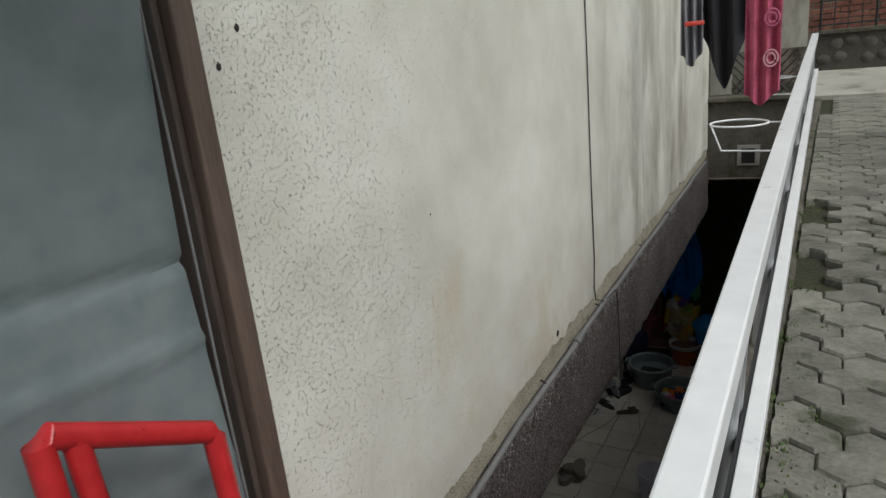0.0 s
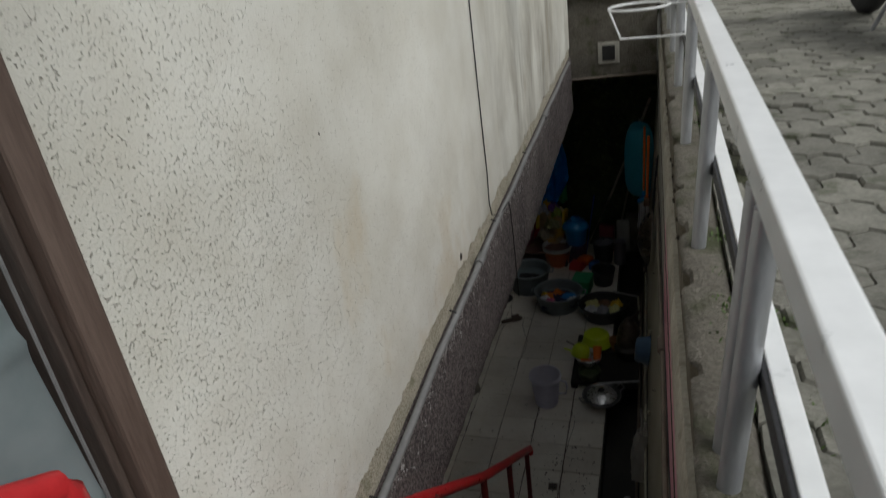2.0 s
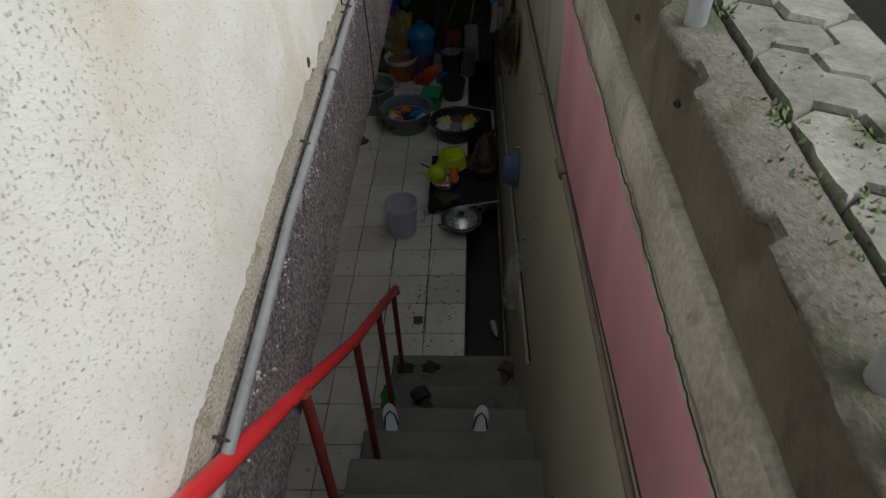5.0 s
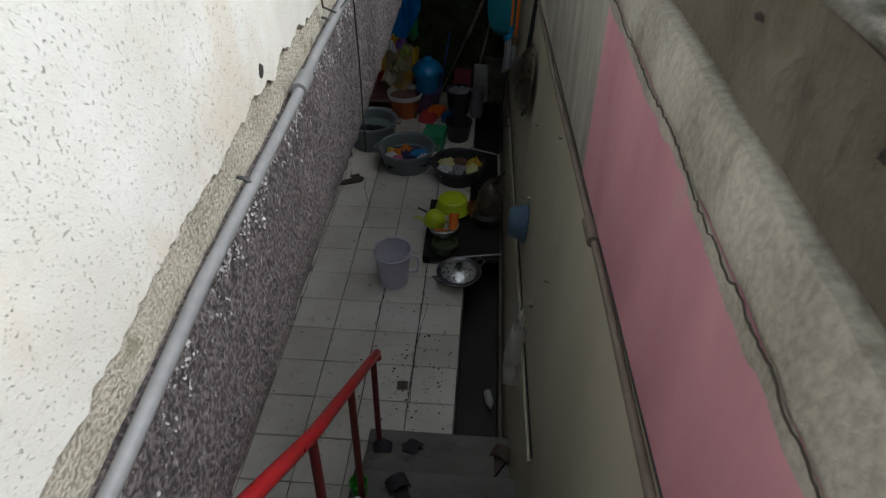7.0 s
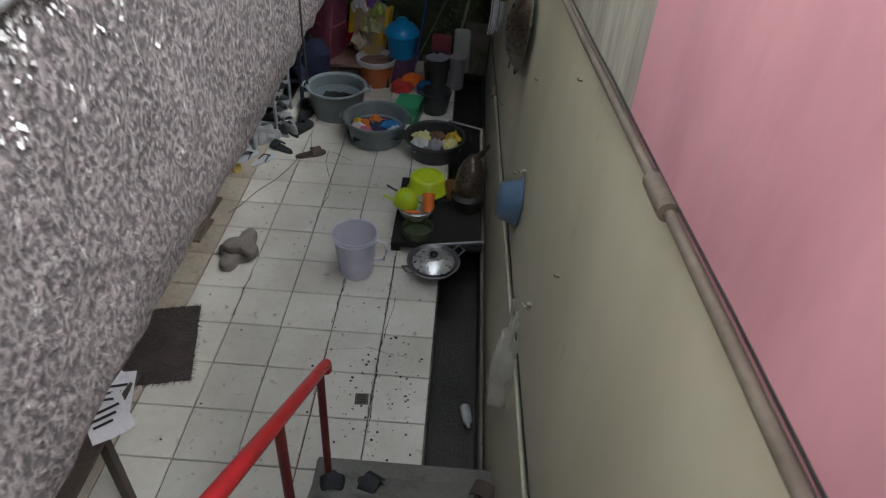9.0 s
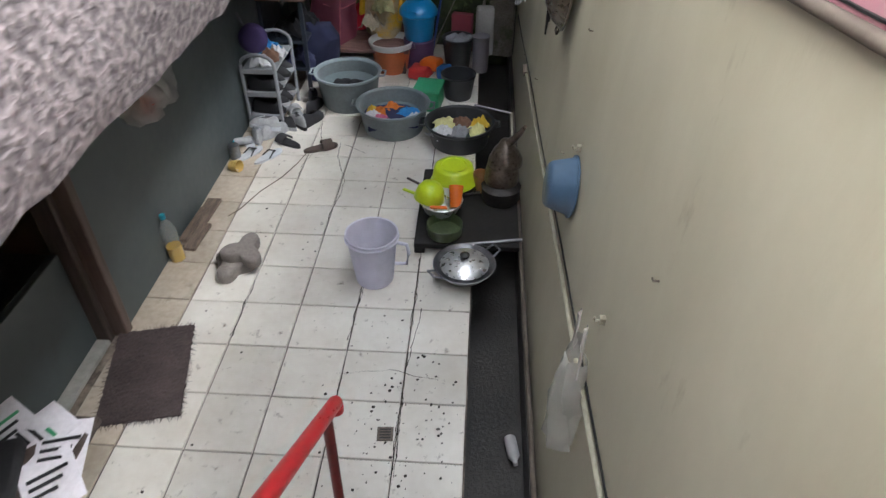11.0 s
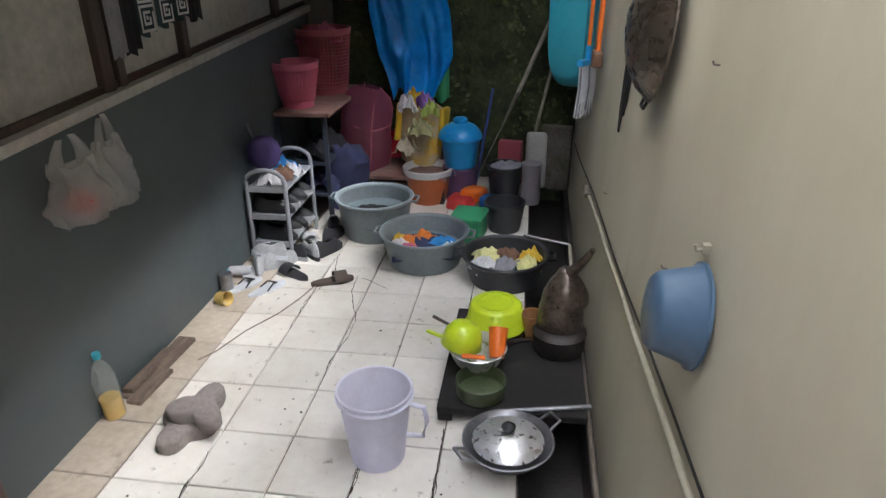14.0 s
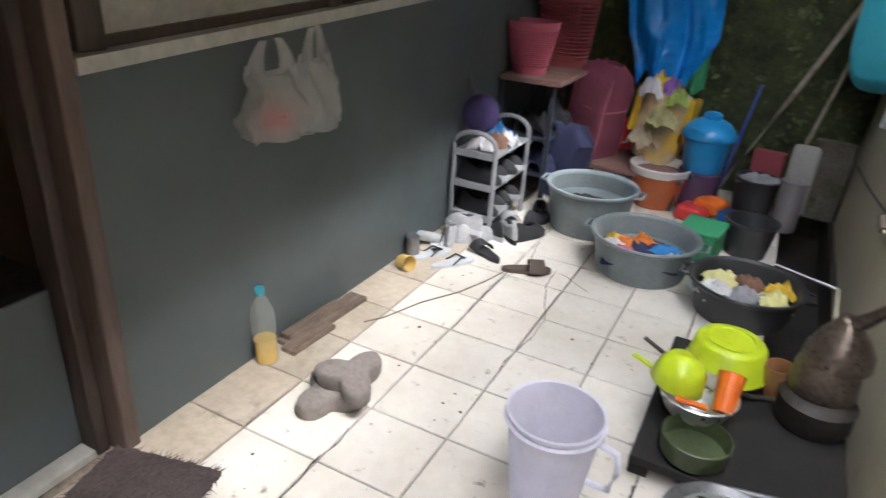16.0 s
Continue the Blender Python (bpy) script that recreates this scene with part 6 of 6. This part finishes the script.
def carrier(at, w, h, turn, label, seed, mat_=M_BAG):
    b = thing("plastic_bag", at, label, "plastic bag", turn, "hanging plastic bags")
    def f(u, v):
        a = u * 2 * math.pi
        cx, cy = math.copysign(abs(math.cos(a)) ** 0.6, math.cos(a)), math.copysign(abs(math.sin(a)) ** 0.8, math.sin(a))
        wide = 0.86 + 0.22 * (1 - v) - 0.28 * max(0.0, v - 0.55) + 0.1 * math.sin(v * 8 + seed)
        deep = 0.10 + 0.20 * math.sin(min(1.0, (1 - v) * 1.25) * math.pi * 0.62)
        k = 1 + 0.2 * noise.noise((cx * 2 + seed, cy * 2, v * 5))
        dip = 0.05 * h * math.cos(a * 2) if v > 0.95 else 0.0
        return (cx * w / 2 * wide * k, cy * w * deep * k + 0.012 * math.sin(a * 5 + v * 7), -h + h * v * 0.72 + dip + 0.03 * h * abs(cx) * (v < 0.05))
    part("body", sheet(bmesh.new(), f, 26, 14), mat_, b, smooth=True)
    for s in (-1, 1):
        part("handle", sheet(bmesh.new(), lambda u, v: (s * w * (0.33 - 0.16 * v * v) + (0.075 - 0.045 * v) * (u - 0.5), 0.012 * s + 0.006 * math.sin(u * 6), -h * 0.31 + h * 0.31 * v), 5, 8, 0.001), mat_, b, smooth=True)
    part("bottom_seam", sheet(bmesh.new(), lambda u, v: ((u - 0.5) * w * 0.8, 0.012 * math.sin(u * 11 + seed), -h - 0.012 + 0.025 * v), 12, 2, 0.001), mat_, b, smooth=True)
    return b
carrier((-0.415, 3.97, 1.07), 0.19, 0.5, 78, "thin white carrier bag hung on the cream wall", 2)
wb = carrier((-2.37, 5.47, 1.17), 0.23, 0.31, 82, "clear carrier bag with red food hung on the sill", 5)
part("contents", rumple(lathe(bmesh.new(), [(0, -0.29), (0.05, -0.28), (0.062, -0.24), (0.03, -0.2), (0, -0.195)], 16), 0.02, 14), cloth("red_peppers", (0.5, 0.05, 0.04)), wb, "red food inside", True)
carrier((-2.38, 5.70, 1.19), 0.2, 0.35, 95, "crumpled clear carrier bag hung on the sill", 8)

# printed cloths on the boards
M_KEY = mat("white_print", (0.5, 0.5, 0.48), (0.66, 0.66, 0.63), 0.9, bump=0.1)
def printed_cloth(y, w, zlow, col, blocks, label):
    e = thing("printed_cloth", (-2.452, y, zlow), label, "cloth", group="printed cloths on the boards")
    f = lambda u, v: (0.012 * math.sin(u * 14 + y) * (1 - 0.5 * v), (u - 0.5) * w, 0.75 * v + 0.012 * math.sin(u * 9 + y * 3) * (1 - v))
    part("fabric", sheet(bmesh.new(), f, 20, 10, 0.003), col, e, smooth=True)
    for bz in blocks:
        s = w * 0.40
        bm = bmesh.new()
        for a0, a1, b0, b1 in ((-1, 1, 0.8, 1), (-1, 1, -1, -0.8), (-1, -0.8, -0.8, 0.8), (0.8, 1, -0.8, 0.45), (-0.5, 0.5, 0.35, 0.55), (-0.5, -0.3, -0.5, 0.35), (-0.3, 0.5, -0.5, -0.3), (0.3, 0.5, -0.3, 0.1), (-0.1, 0.1, -0.1, 0.2)):
            box(bm, 0.018, 0.02, a0 * s, a1 * s, bz + b0 * s, bz + b1 * s)
        part("key_print", bm, M_KEY, e, "white key-pattern square")
printed_cloth(6.02, 0.09, 1.36, C_GREYC, (), "pale grey plain cloth hanging over the boards")
printed_cloth(6.12, 0.11, 1.36, C_BLACK, (), "dark green plain cloth hanging over the boards")
printed_cloth(6.24, 0.14, 1.42, C_TEAL, (0.07, 0.19, 0.31), "dark cloth with white key-pattern squares")
printed_cloth(6.41, 0.13, 1.44, C_TEAL, (0.07, 0.19, 0.31), "dark cloth with white key-pattern squares")
printed_cloth(6.56, 0.13, 1.46, C_TEAL, (0.07, 0.19, 0.31), "dark cloth with white key-pattern squares")
printed_cloth(6.70, 0.12, 1.44, C_BLACK, (), "black plain cloth hanging over the boards")

# table end beside the stairs with papers
table = thing("side_table", (-2.14, 3.45, 0), "small brown wooden table beside the stairs", "table")
part("tabletop", bevelled(-0.3, 0.27, -0.35, 0.36, 0.69, 0.715, 0.004), M_DARKWOOD, table)
for x in (-0.27, 0.12):
    for y in (-0.32, 0.2):
        part("leg", bevelled(x - 0.02, x + 0.02, y - 0.02, y + 0.02, 0, 0.69, 0.003), M_DARKWOOD, table)
for k, (x, y, turn, m) in enumerate(((-1.93, 3.69, 15, M_PAPER), (-2.02, 3.73, -30, M_PAPER), (-1.90, 3.58, 40, M_PAPER), (-2.12, 3.74, 60, M_PAPER))):
    leaf = thing("flyer", (x, y, 0.717 + 0.003 * k), "printed paper flyer with dark blocks and lines", "flyer", turn, "flyers on the table", (2, -2))
    part("paper", sheet(bmesh.new(), lambda u, v: ((u - 0.5) * 0.15, (v - 0.5) * 0.2, 0.006 * math.sin(u * 5 + k)), 8, 6, 0.001), m, leaf)
    for j in range(3):
        part("print_bar", B(-0.055, 0.055 - 0.02 * j, 0.02 - 0.03 * j, 0.032 - 0.03 * j, 0.008, 0.009), M_GREEN if j == 0 and k % 2 else M_RUBBER, leaf)
single("black_case", bevelled(-0.17, 0.13, -0.16, 0.1, 0, 0.05, 0.012, 3), M_RUBBER, "flat black case lying on the table", "case", (-2.12, 3.56, 0.717), 20)

# sandals and cup on the stairs
slide((-1.10, 3.62, 0.2), 8, M_SHOEB, "black slide sandal with a pale mark on a step", G3, 0.25)
slide((-0.90, 3.66, 0.2), 62, M_SHOEB, "black slide sandal turned sideways on a step", G3, 0.23)
slide((-0.95, 3.30, 0.4), 30, M_SHOEB, "black slide sandal with a pale mark on a step", G3, 0.2)
flip_flop((-1.10, 3.03, 0.6), 12, M_FOAM, M_RUBBER, "pale flip-flop with black straps on a step", G3)
flip_flop((-0.63, 3.02, 0.6), -6, M_FOAM, M_RUBBER, "pale flip-flop with black straps on a step", G3)
slide((-0.48, 3.64, 0.2), -25, M_BRSAND, "brown sandal near the wall on a step", G3, 0.22)
single("green_cup", lathe(bmesh.new(), [(0, 0), (0.036, 0), (0.045, 0.09), (0.041, 0.09), (0.032, 0.006), (0, 0.006)], 20), plastic("leaf_green_plastic", (0.05, 0.42, 0.03), 0.4), "leaf green plastic cup on a step", "cup", (-1.155, 3.30, 0.4))
single("small_bottle", lathe(bmesh.new(), [(0, 0), (0.026, 0), (0.028, 0.01), (0.028, 0.1), (0.012, 0.125), (0.012, 0.145), (0, 0.146)], 16), plastic("white_bottle", (0.5, 0.5, 0.5), 0.4), "small white bottle lying in the drain", "bottle", (-0.53, 4.45, -0.19), 10, (88, 0))
# washing over the alley
line = thing("washing_line", (0, 0, 0), "thin washing line across the alley", "line")
part("line_run", tube(bmesh.new(), [(-1.128, 4.25, 4.62), (-0.6, 4.22, 4.58), (0.3, 4.2, 4.62)], 0.004, 5), M_CABLE, line)
line = thing("washing_line", (0, 0, 0), "thin washing line across the alley", "line")
part("line_run", tube(bmesh.new(), [(-1.128, 3.45, 4.62), (-0.6, 3.42, 4.58), (0.3, 3.4, 4.62)], 0.004, 5), M_CABLE, line)
def hung(name, at, w, h, material, label, point=0.0, fold=0.03):
    def f(u, v):
        lo = point * abs(u - 0.45) * 2
        return ((u - 0.5) * w * (0.85 + 0.15 * v), fold * math.sin(u * 17 + v * 2), -h * (1 - v) + lo * (1 - v))
    e = thing(name, at, label, "garment", group="washing over the alley")
    part("cloth_body", sheet(bmesh.new(), f, 30, 24, 0.006), material, e, smooth=True)
    return e
M_TOWEL = mat("pink_towelling", (0.36, 0.05, 0.11), (0.60, 0.14, 0.22), 1.0, big=10, fine=90, bump=0.8, deep=0.006)
tw = hung("bath_towel", (-0.36, 3.42, 4.57), 0.15, 0.92, M_TOWEL, "pink patterned towel hanging over the alley", 0.06, 0.018)
for k in range(5):
    bm = bmesh.new()
    z = -0.72 + 0.16 * k
    for R in (0.034, 0.02):
        tube(bm, [(0.032 + R * math.cos(a) * 0.8, -0.026, z + R * math.sin(a)) for a in [i * math.pi / 8 for i in range(16)]], 0.004, 5, True)
    part("print_ring", bm, C_PINKC if k % 2 else cloth("pale_pink", (0.7, 0.36, 0.42)), tw, "pale pink ring pattern")
hung("black_trousers", (-0.60, 4.22, 4.57), 0.3, 0.92, C_BLACK, "black trousers hanging over the alley", 0.35)
hung("grey_shirt", (-0.78, 4.228, 4.588), 0.13, 0.8, C_GREYC, "grey shirt hanging over the alley", 0.08)
single("red_peg_clip", bevelled(-0.05, 0.05, -0.01, 0.01, -0.012, 0.012, 0.004), plastic("red_peg", (0.6, 0.06, 0.04), 0.5), "small red clothes clip on the washing", "clip", (-0.76, 4.17, 4.02), 20)

# motorbike parked on the street
bike = thing("motorbike", (1.04, 4.98, 3.15), "dark parked motor scooter seen from behind", "motorbike", turn=8)
M_BIKE = plastic("dark_bike_paint", (0.02, 0.022, 0.03), 0.25, 0.7)
for y in (-0.6, 0.62):
    w = part("wheel", lathe(bmesh.new(), [(0.17, -0.04), (0.24, -0.05), (0.275, -0.025), (0.282, 0), (0.275, 0.025), (0.24, 0.05), (0.17, 0.04), (0.17, -0.04)], 28), M_RUBBER, bike, "black tyre", True)
    w.matrix_basis = pose(0, y, 0.28, 0, 90, 0)
    part("rim", lathe(bmesh.new(), [(0.03, -0.03), (0.168, -0.03), (0.168, 0.03), (0.03, 0.03)], 20), M_ALU, w, smooth=True)
part("body", rumple(bevelled(-0.14, 0.14, -0.75, 0.15, 0.42, 0.72, 0.07, 3), 0.03, 4), M_BIKE, bike, smooth=True)
part("seat", rumple(bevelled(-0.13, 0.13, -0.7, 0.1, 0.70, 0.80, 0.04, 3), 0.015, 5), M_RUBBER, bike, "black seat", True)
part("floorboard", bevelled(-0.13, 0.13, 0.1, 0.5, 0.28, 0.34, 0.02), M_BIKE, bike)
part("front_shield", rumple(bevelled(-0.17, 0.17, 0.42, 0.56, 0.3, 0.95, 0.05, 3), 0.02, 4), M_BIKE, bike, smooth=True)
part("handlebar", tube(bmesh.new(), [(-0.34, 0.36, 0.98), (-0.2, 0.44, 1.0), (0.2, 0.44, 1.0), (0.34, 0.36, 0.98)], 0.016, 8), M_RUBBER, bike, smooth=True)
for s in (-1, 1):
    part("mirror", rumple(bevelled(s * 0.28 - 0.06, s * 0.28 + 0.06, 0.40, 0.42, 1.15, 1.23, 0.01), 0.004, 9), M_ALU, bike)
    part("mirror_stem", tube(bmesh.new(), [(s * 0.22, 0.43, 1.0), (s * 0.28, 0.41, 1.16)], 0.006, 6), M_RUBBER, bike)
part("mudguard", rumple(bevelled(-0.09, 0.09, -0.9, -0.62, 0.36, 0.62, 0.04, 2), 0.015, 5), M_BIKE, bike, smooth=True)
part("tail_light", bevelled(-0.1, 0.1, -0.80, -0.75, 0.6, 0.68, 0.012), plastic("red_lens", (0.4, 0.02, 0.02), 0.15), bike, "red lens")
part("number_plate", bevelled(-0.1, 0.1, -0.93, -0.92, 0.42, 0.54, 0.003), plastic("plate_white", (0.6, 0.6, 0.6), 0.4), bike, "pale plate")
part("exhaust", tube(bmesh.new(), [(0.13, -0.1, 0.24), (0.15, -0.4, 0.26), (0.16, -0.85, 0.34)], [0.025, 0.045, 0.05], 12), M_ALU, bike, smooth=True)
part("stand_leg", tube(bmesh.new(), [(-0.1, -0.05, 0.3), (-0.22, -0.02, 0.0)], 0.012, 6), M_ALU, bike)

# ---- pieces of floors, paving and walls ----
def shared(name, mesh, parent, m):
    ob = new(name, mesh)
    ob.parent = parent
    ob.matrix_basis = m
    return ob

def mesh_of(bm, name, material):
    bmesh.ops.recalc_face_normals(bm, faces=bm.faces)
    me = bpy.data.meshes.new(name)
    bm.to_mesh(me)
    bm.free()
    me.materials.append(material)
    return me

def slab_mesh(w, d, h, c):
    bm = bmesh.new()
    rings = [[bm.verts.new((sx * (w / 2 - k), sy * (d / 2 - k), z)) for sx, sy in ((-1, -1), (1, -1), (1, 1), (-1, 1))] for k, z in ((0, -h), (0, -c), (c, 0))]
    for a, b in zip(rings, rings[1:]):
        for i in range(4):
            bm.faces.new((a[i], a[(i + 1) % 4], b[(i + 1) % 4], b[i]))
    bm.faces.new(rings[-1])
    return bm

rng = random.Random(11)
TX, TY = 0.2965, 0.3
full = mesh_of(slab_mesh(TX - 0.007, TY - 0.007, 0.012, 0.003), "tile", M_TILE)
edge_tile = mesh_of(slab_mesh(0.235, TY - 0.006, 0.012, 0.0025), "tile", mat("grimy_edge_tile", (0.40, 0.33, 0.25), (0.60, 0.53, 0.43), 0.5, big=4, fine=30, bump=0.2, vary=0.2, stain=(0.2, 0.15, 0.1), stain_scale=5, stain_from=0.58))
for j in range(24):
    y = 1.774 + TY * (j + 0.5)
    if y > 8.7:
        continue
    for i in range(5):
        x = -0.735 - TX * (i + 0.5)
        if x > -1.2 and y < 3.4:
            continue
        shared("tile", full, floor, pose(x + rng.uniform(-0.001, 0.001), y + rng.uniform(-0.001, 0.001), rng.uniform(-0.001, 0.001), rng.uniform(-0.25, 0.25), rng.uniform(-0.25, 0.25), rng.uniform(-0.3, 0.3)))
    shared("tile", edge_tile, floor, pose(-0.735 - TX * 5 - 0.121, y, 0.004, 0, rng.uniform(0, 1.5), rng.uniform(-0.4, 0.4)))

def floor_crack(path, wide, seed):
    """A thin dark crack wandering over the tiles along a coarse path."""
    bm, prev = bmesh.new(), None
    for (x0, y0), (x1, y1) in zip(path, path[1:]):
        n = max(2, int(math.hypot(x1 - x0, y1 - y0) / 0.015))
        for i in range(n):
            x, y = x0 + (x1 - x0) * i / n, y0 + (y1 - y0) * i / n
            x += 0.014 * noise.noise((y * 9, x * 9, seed)) + 0.006 * noise.noise((y * 40, x * 40, seed))
            y += 0.014 * noise.noise((x * 9, y * 9, seed + 5))
            w = wide * (0.25 + 1.4 * abs(noise.noise((x * 22, y * 22, seed + 2))))
            row = [bm.verts.new((x - w, y - w * 0.6, 0.0034)), bm.verts.new((x + w, y + w * 0.6, 0.0034))]
            if prev:
                bm.faces.new((prev[0], prev[1], row[1], row[0]))
            prev = row
    return bm

for k, path in enumerate(([(-1.93, 6.4), (-1.86, 6.75), (-1.92, 7.05)], [(-1.86, 6.75), (-1.66, 6.72), (-1.5, 6.62)], [(-1.62, 5.9), (-1.6, 6.25), (-1.7, 6.55), (-1.72, 6.78)],
                          [(-1.02, 4.1), (-1.04, 4.6), (-0.98, 5.1)], [(-1.35, 4.62), (-1.1, 4.66), (-0.86, 4.6)])):
    part("crack", floor_crack(path, 0.0028, k * 3.7), M_HOLEDIRT, floor, "dark crack across the tiles")

rng = random.Random(33)
for k in range(22):
    i, y0 = rng.choice((1, 1, 2, 2, 2, 3, 4)), rng.uniform(3.9, 7.2)
    x = -0.735 - TX * i
    part("dark_joint", floor_crack([(x, y0), (x + 0.004, y0 + rng.uniform(0.15, 0.6))], 0.0030, k * 1.9), M_HOLEDIRT, floor, "black dirt in an open joint")

# grit and mud specks on the tiles by the foot of the stairs
bm = bmesh.new()
for k in range(170):
    if k % 3:
        x, y = rng.gauss(-0.98, 0.16), rng.gauss(4.35, 0.28)
    else:
        x, y = rng.uniform(-2.2, -0.76), rng.uniform(3.9, 6.6)
    if not (-2.2 < x < -0.75 and 3.86 < y < 6.7):
        continue
    r, n, a0 = rng.uniform(0.002, 0.009), rng.randint(5, 7), rng.uniform(0, 6.28)
    bm.faces.new([bm.verts.new((x + r * rng.uniform(0.5, 1.3) * math.cos(a0 + 6.283 * j / n), y + r * rng.uniform(0.5, 1.3) * math.sin(a0 + 6.283 * j / n), 0.0042)) for j in range(n)])
part("floor_grit", bm, M_HOLEDIRT, floor, "dark mud specks on the tiles")["kind"] = "stuff"
drain_cap = thing("floor_drain", (-1.08, 4.30, 0.003), "small rusty square floor drain in the tiles", "floor drain", turn=4)
part("drain_frame", bevelled(-0.035, 0.035, -0.035, 0.035, 0, 0.005, 0.002), M_RUSTPIPE, drain_cap)
for k in range(4):
    part("slot", B(-0.024, 0.024, -0.024 + 0.014 * k, -0.018 + 0.014 * k, 0.0052, 0.0062), M_CABLE, drain_cap)

# three-lobed pavers of the street
R = 0.062
a1, a2 = Vector((math.sqrt(3) * R, 0)), Vector((math.sqrt(3) / 2 * R, 1.5 * R))
g1, g2 = a1 + a2, 2 * a1 - a2
pavement = structure("pavement", B(-0.185, 0.0, 0.85, 8.34, 2.95, 3.0), M_SOIL, "street paving of three-lobed concrete pavers with mossy joints")
kinds = [mesh_of(paver_mesh(R, 0.05, k), "paver", M_PAVER) for k in range(6)]
spots, cut_spots = [], []
for m in range(-60, 90):
    for n in range(-60, 90):
        c = g1 * m + g2 * n
        x, y = c.x + 0.02, c.y + 1.0
        if -0.24 < x <= -0.10 and 0.9 < y < 7.0 and noise.noise((x * 3, y * 2.1, 7)) > -0.4:
            cut_spots.append((x, y))
        if -0.10 < x < 2.6 and 0.9 < y < 8.3:
            spots.append((x, y))
spots.sort(key=lambda p: abs(p[0] - 0.2) * 1.6 + abs(p[1] - 2.6))
for k, (x, y) in enumerate(spots[:260]):
    shared("paver", kinds[k % 6], pavement, pose(x, y, 3.087 + STREET(y) + rng.uniform(-0.004, 0.004), rng.uniform(-1.2, 1.2), rng.uniform(-1.2, 1.2), 0))
for k, (x, y) in enumerate(cut_spots):
    bm = paver_mesh(R, 0.05, k % 6)
    for v in bm.verts:
        v.co.x = max(v.co.x, -0.178 - x + 0.006 * noise.noise((y * 9, v.co.y * 30, k)))
    bmesh.ops.remove_doubles(bm, verts=bm.verts, dist=0.002)
    if len(bm.faces) > 3 and max(v.co.x for v in bm.verts) + x > -0.15:
        shared("paver", mesh_of(bm, "paver", M_PAVER), pavement, pose(x, y, 3.087 + STREET(y) + rng.uniform(-0.003, 0.003)))
    else:
        bm.free()
verts, faces = [], []
base = [list(v.co) for v in kinds[0].vertices]
polys = [list(p.vertices) for p in kinds[0].polygons]
for x, y in spots[260:]:
    o, dz = len(verts), rng.uniform(-0.004, 0.004)
    verts += [(vx + x, vy + y, vz + 3.087 + STREET(y) + dz) for vx, vy, vz in base]
    faces += [[i + o for i in p] for p in polys]
me = bpy.data.meshes.new("far_pavers")
me.from_pydata(verts, [], faces)
me.materials.append(mat("far_paver_concrete", (0.15, 0.145, 0.12), (0.30, 0.29, 0.25), 0.9, big=2.5, fine=50, bump=0.6, stain=(0.08, 0.085, 0.05), stain_scale=4))
far = new("far_pavers", me)
far.parent = pavement
far["kind"] = "stuff"

# bricks across the street
bm = slab_mesh(0.21, 0.062, 0.03, 0.004)
bk = mesh_of(bm, "brick", M_BRICK)
for j in range(13):
    for i in range(14):
        x = -0.5 + 0.222 * i + (0.111 if j % 2 else 0)
        if 1.0 < x < 1.6:
            continue
        shared("brick", bk, brick_wall, pose(x, 11.045 + rng.uniform(-0.006, 0.004), 3.78 + 0.075 * j, 90, 0, 0))

# weeds in the joints along the kerb
bm = bmesh.new()
rng = random.Random(21)
for c in range(90):
    cx, cy = rng.uniform(-0.23, -0.07), rng.uniform(0.9, 6.5) if c % 3 else rng.uniform(0.9, 2.4)
    for k in range(rng.randint(8, 22)):
        a, L = rng.uniform(0, 6.28), rng.uniform(0.004, 0.014)
        p = Vector((cx + rng.gauss(0, 0.014), cy + rng.gauss(0, 0.02), 3.078 + STREET(cy)))
        d = Vector((math.cos(a) * L, math.sin(a) * L, rng.uniform(0.004, 0.016)))
        w = Vector((-d.y, d.x, 0)).normalized() * L * 0.3
        bm.faces.new([bm.verts.new(q) for q in (p, p + d * 0.55 + w, p + d, p + d * 0.55 - w)])
weeds = part("kerb_weeds", bm, M_WEED, None)
tagged(weeds, "small green weeds and moss along the kerb", "weeds", kind="stuff")
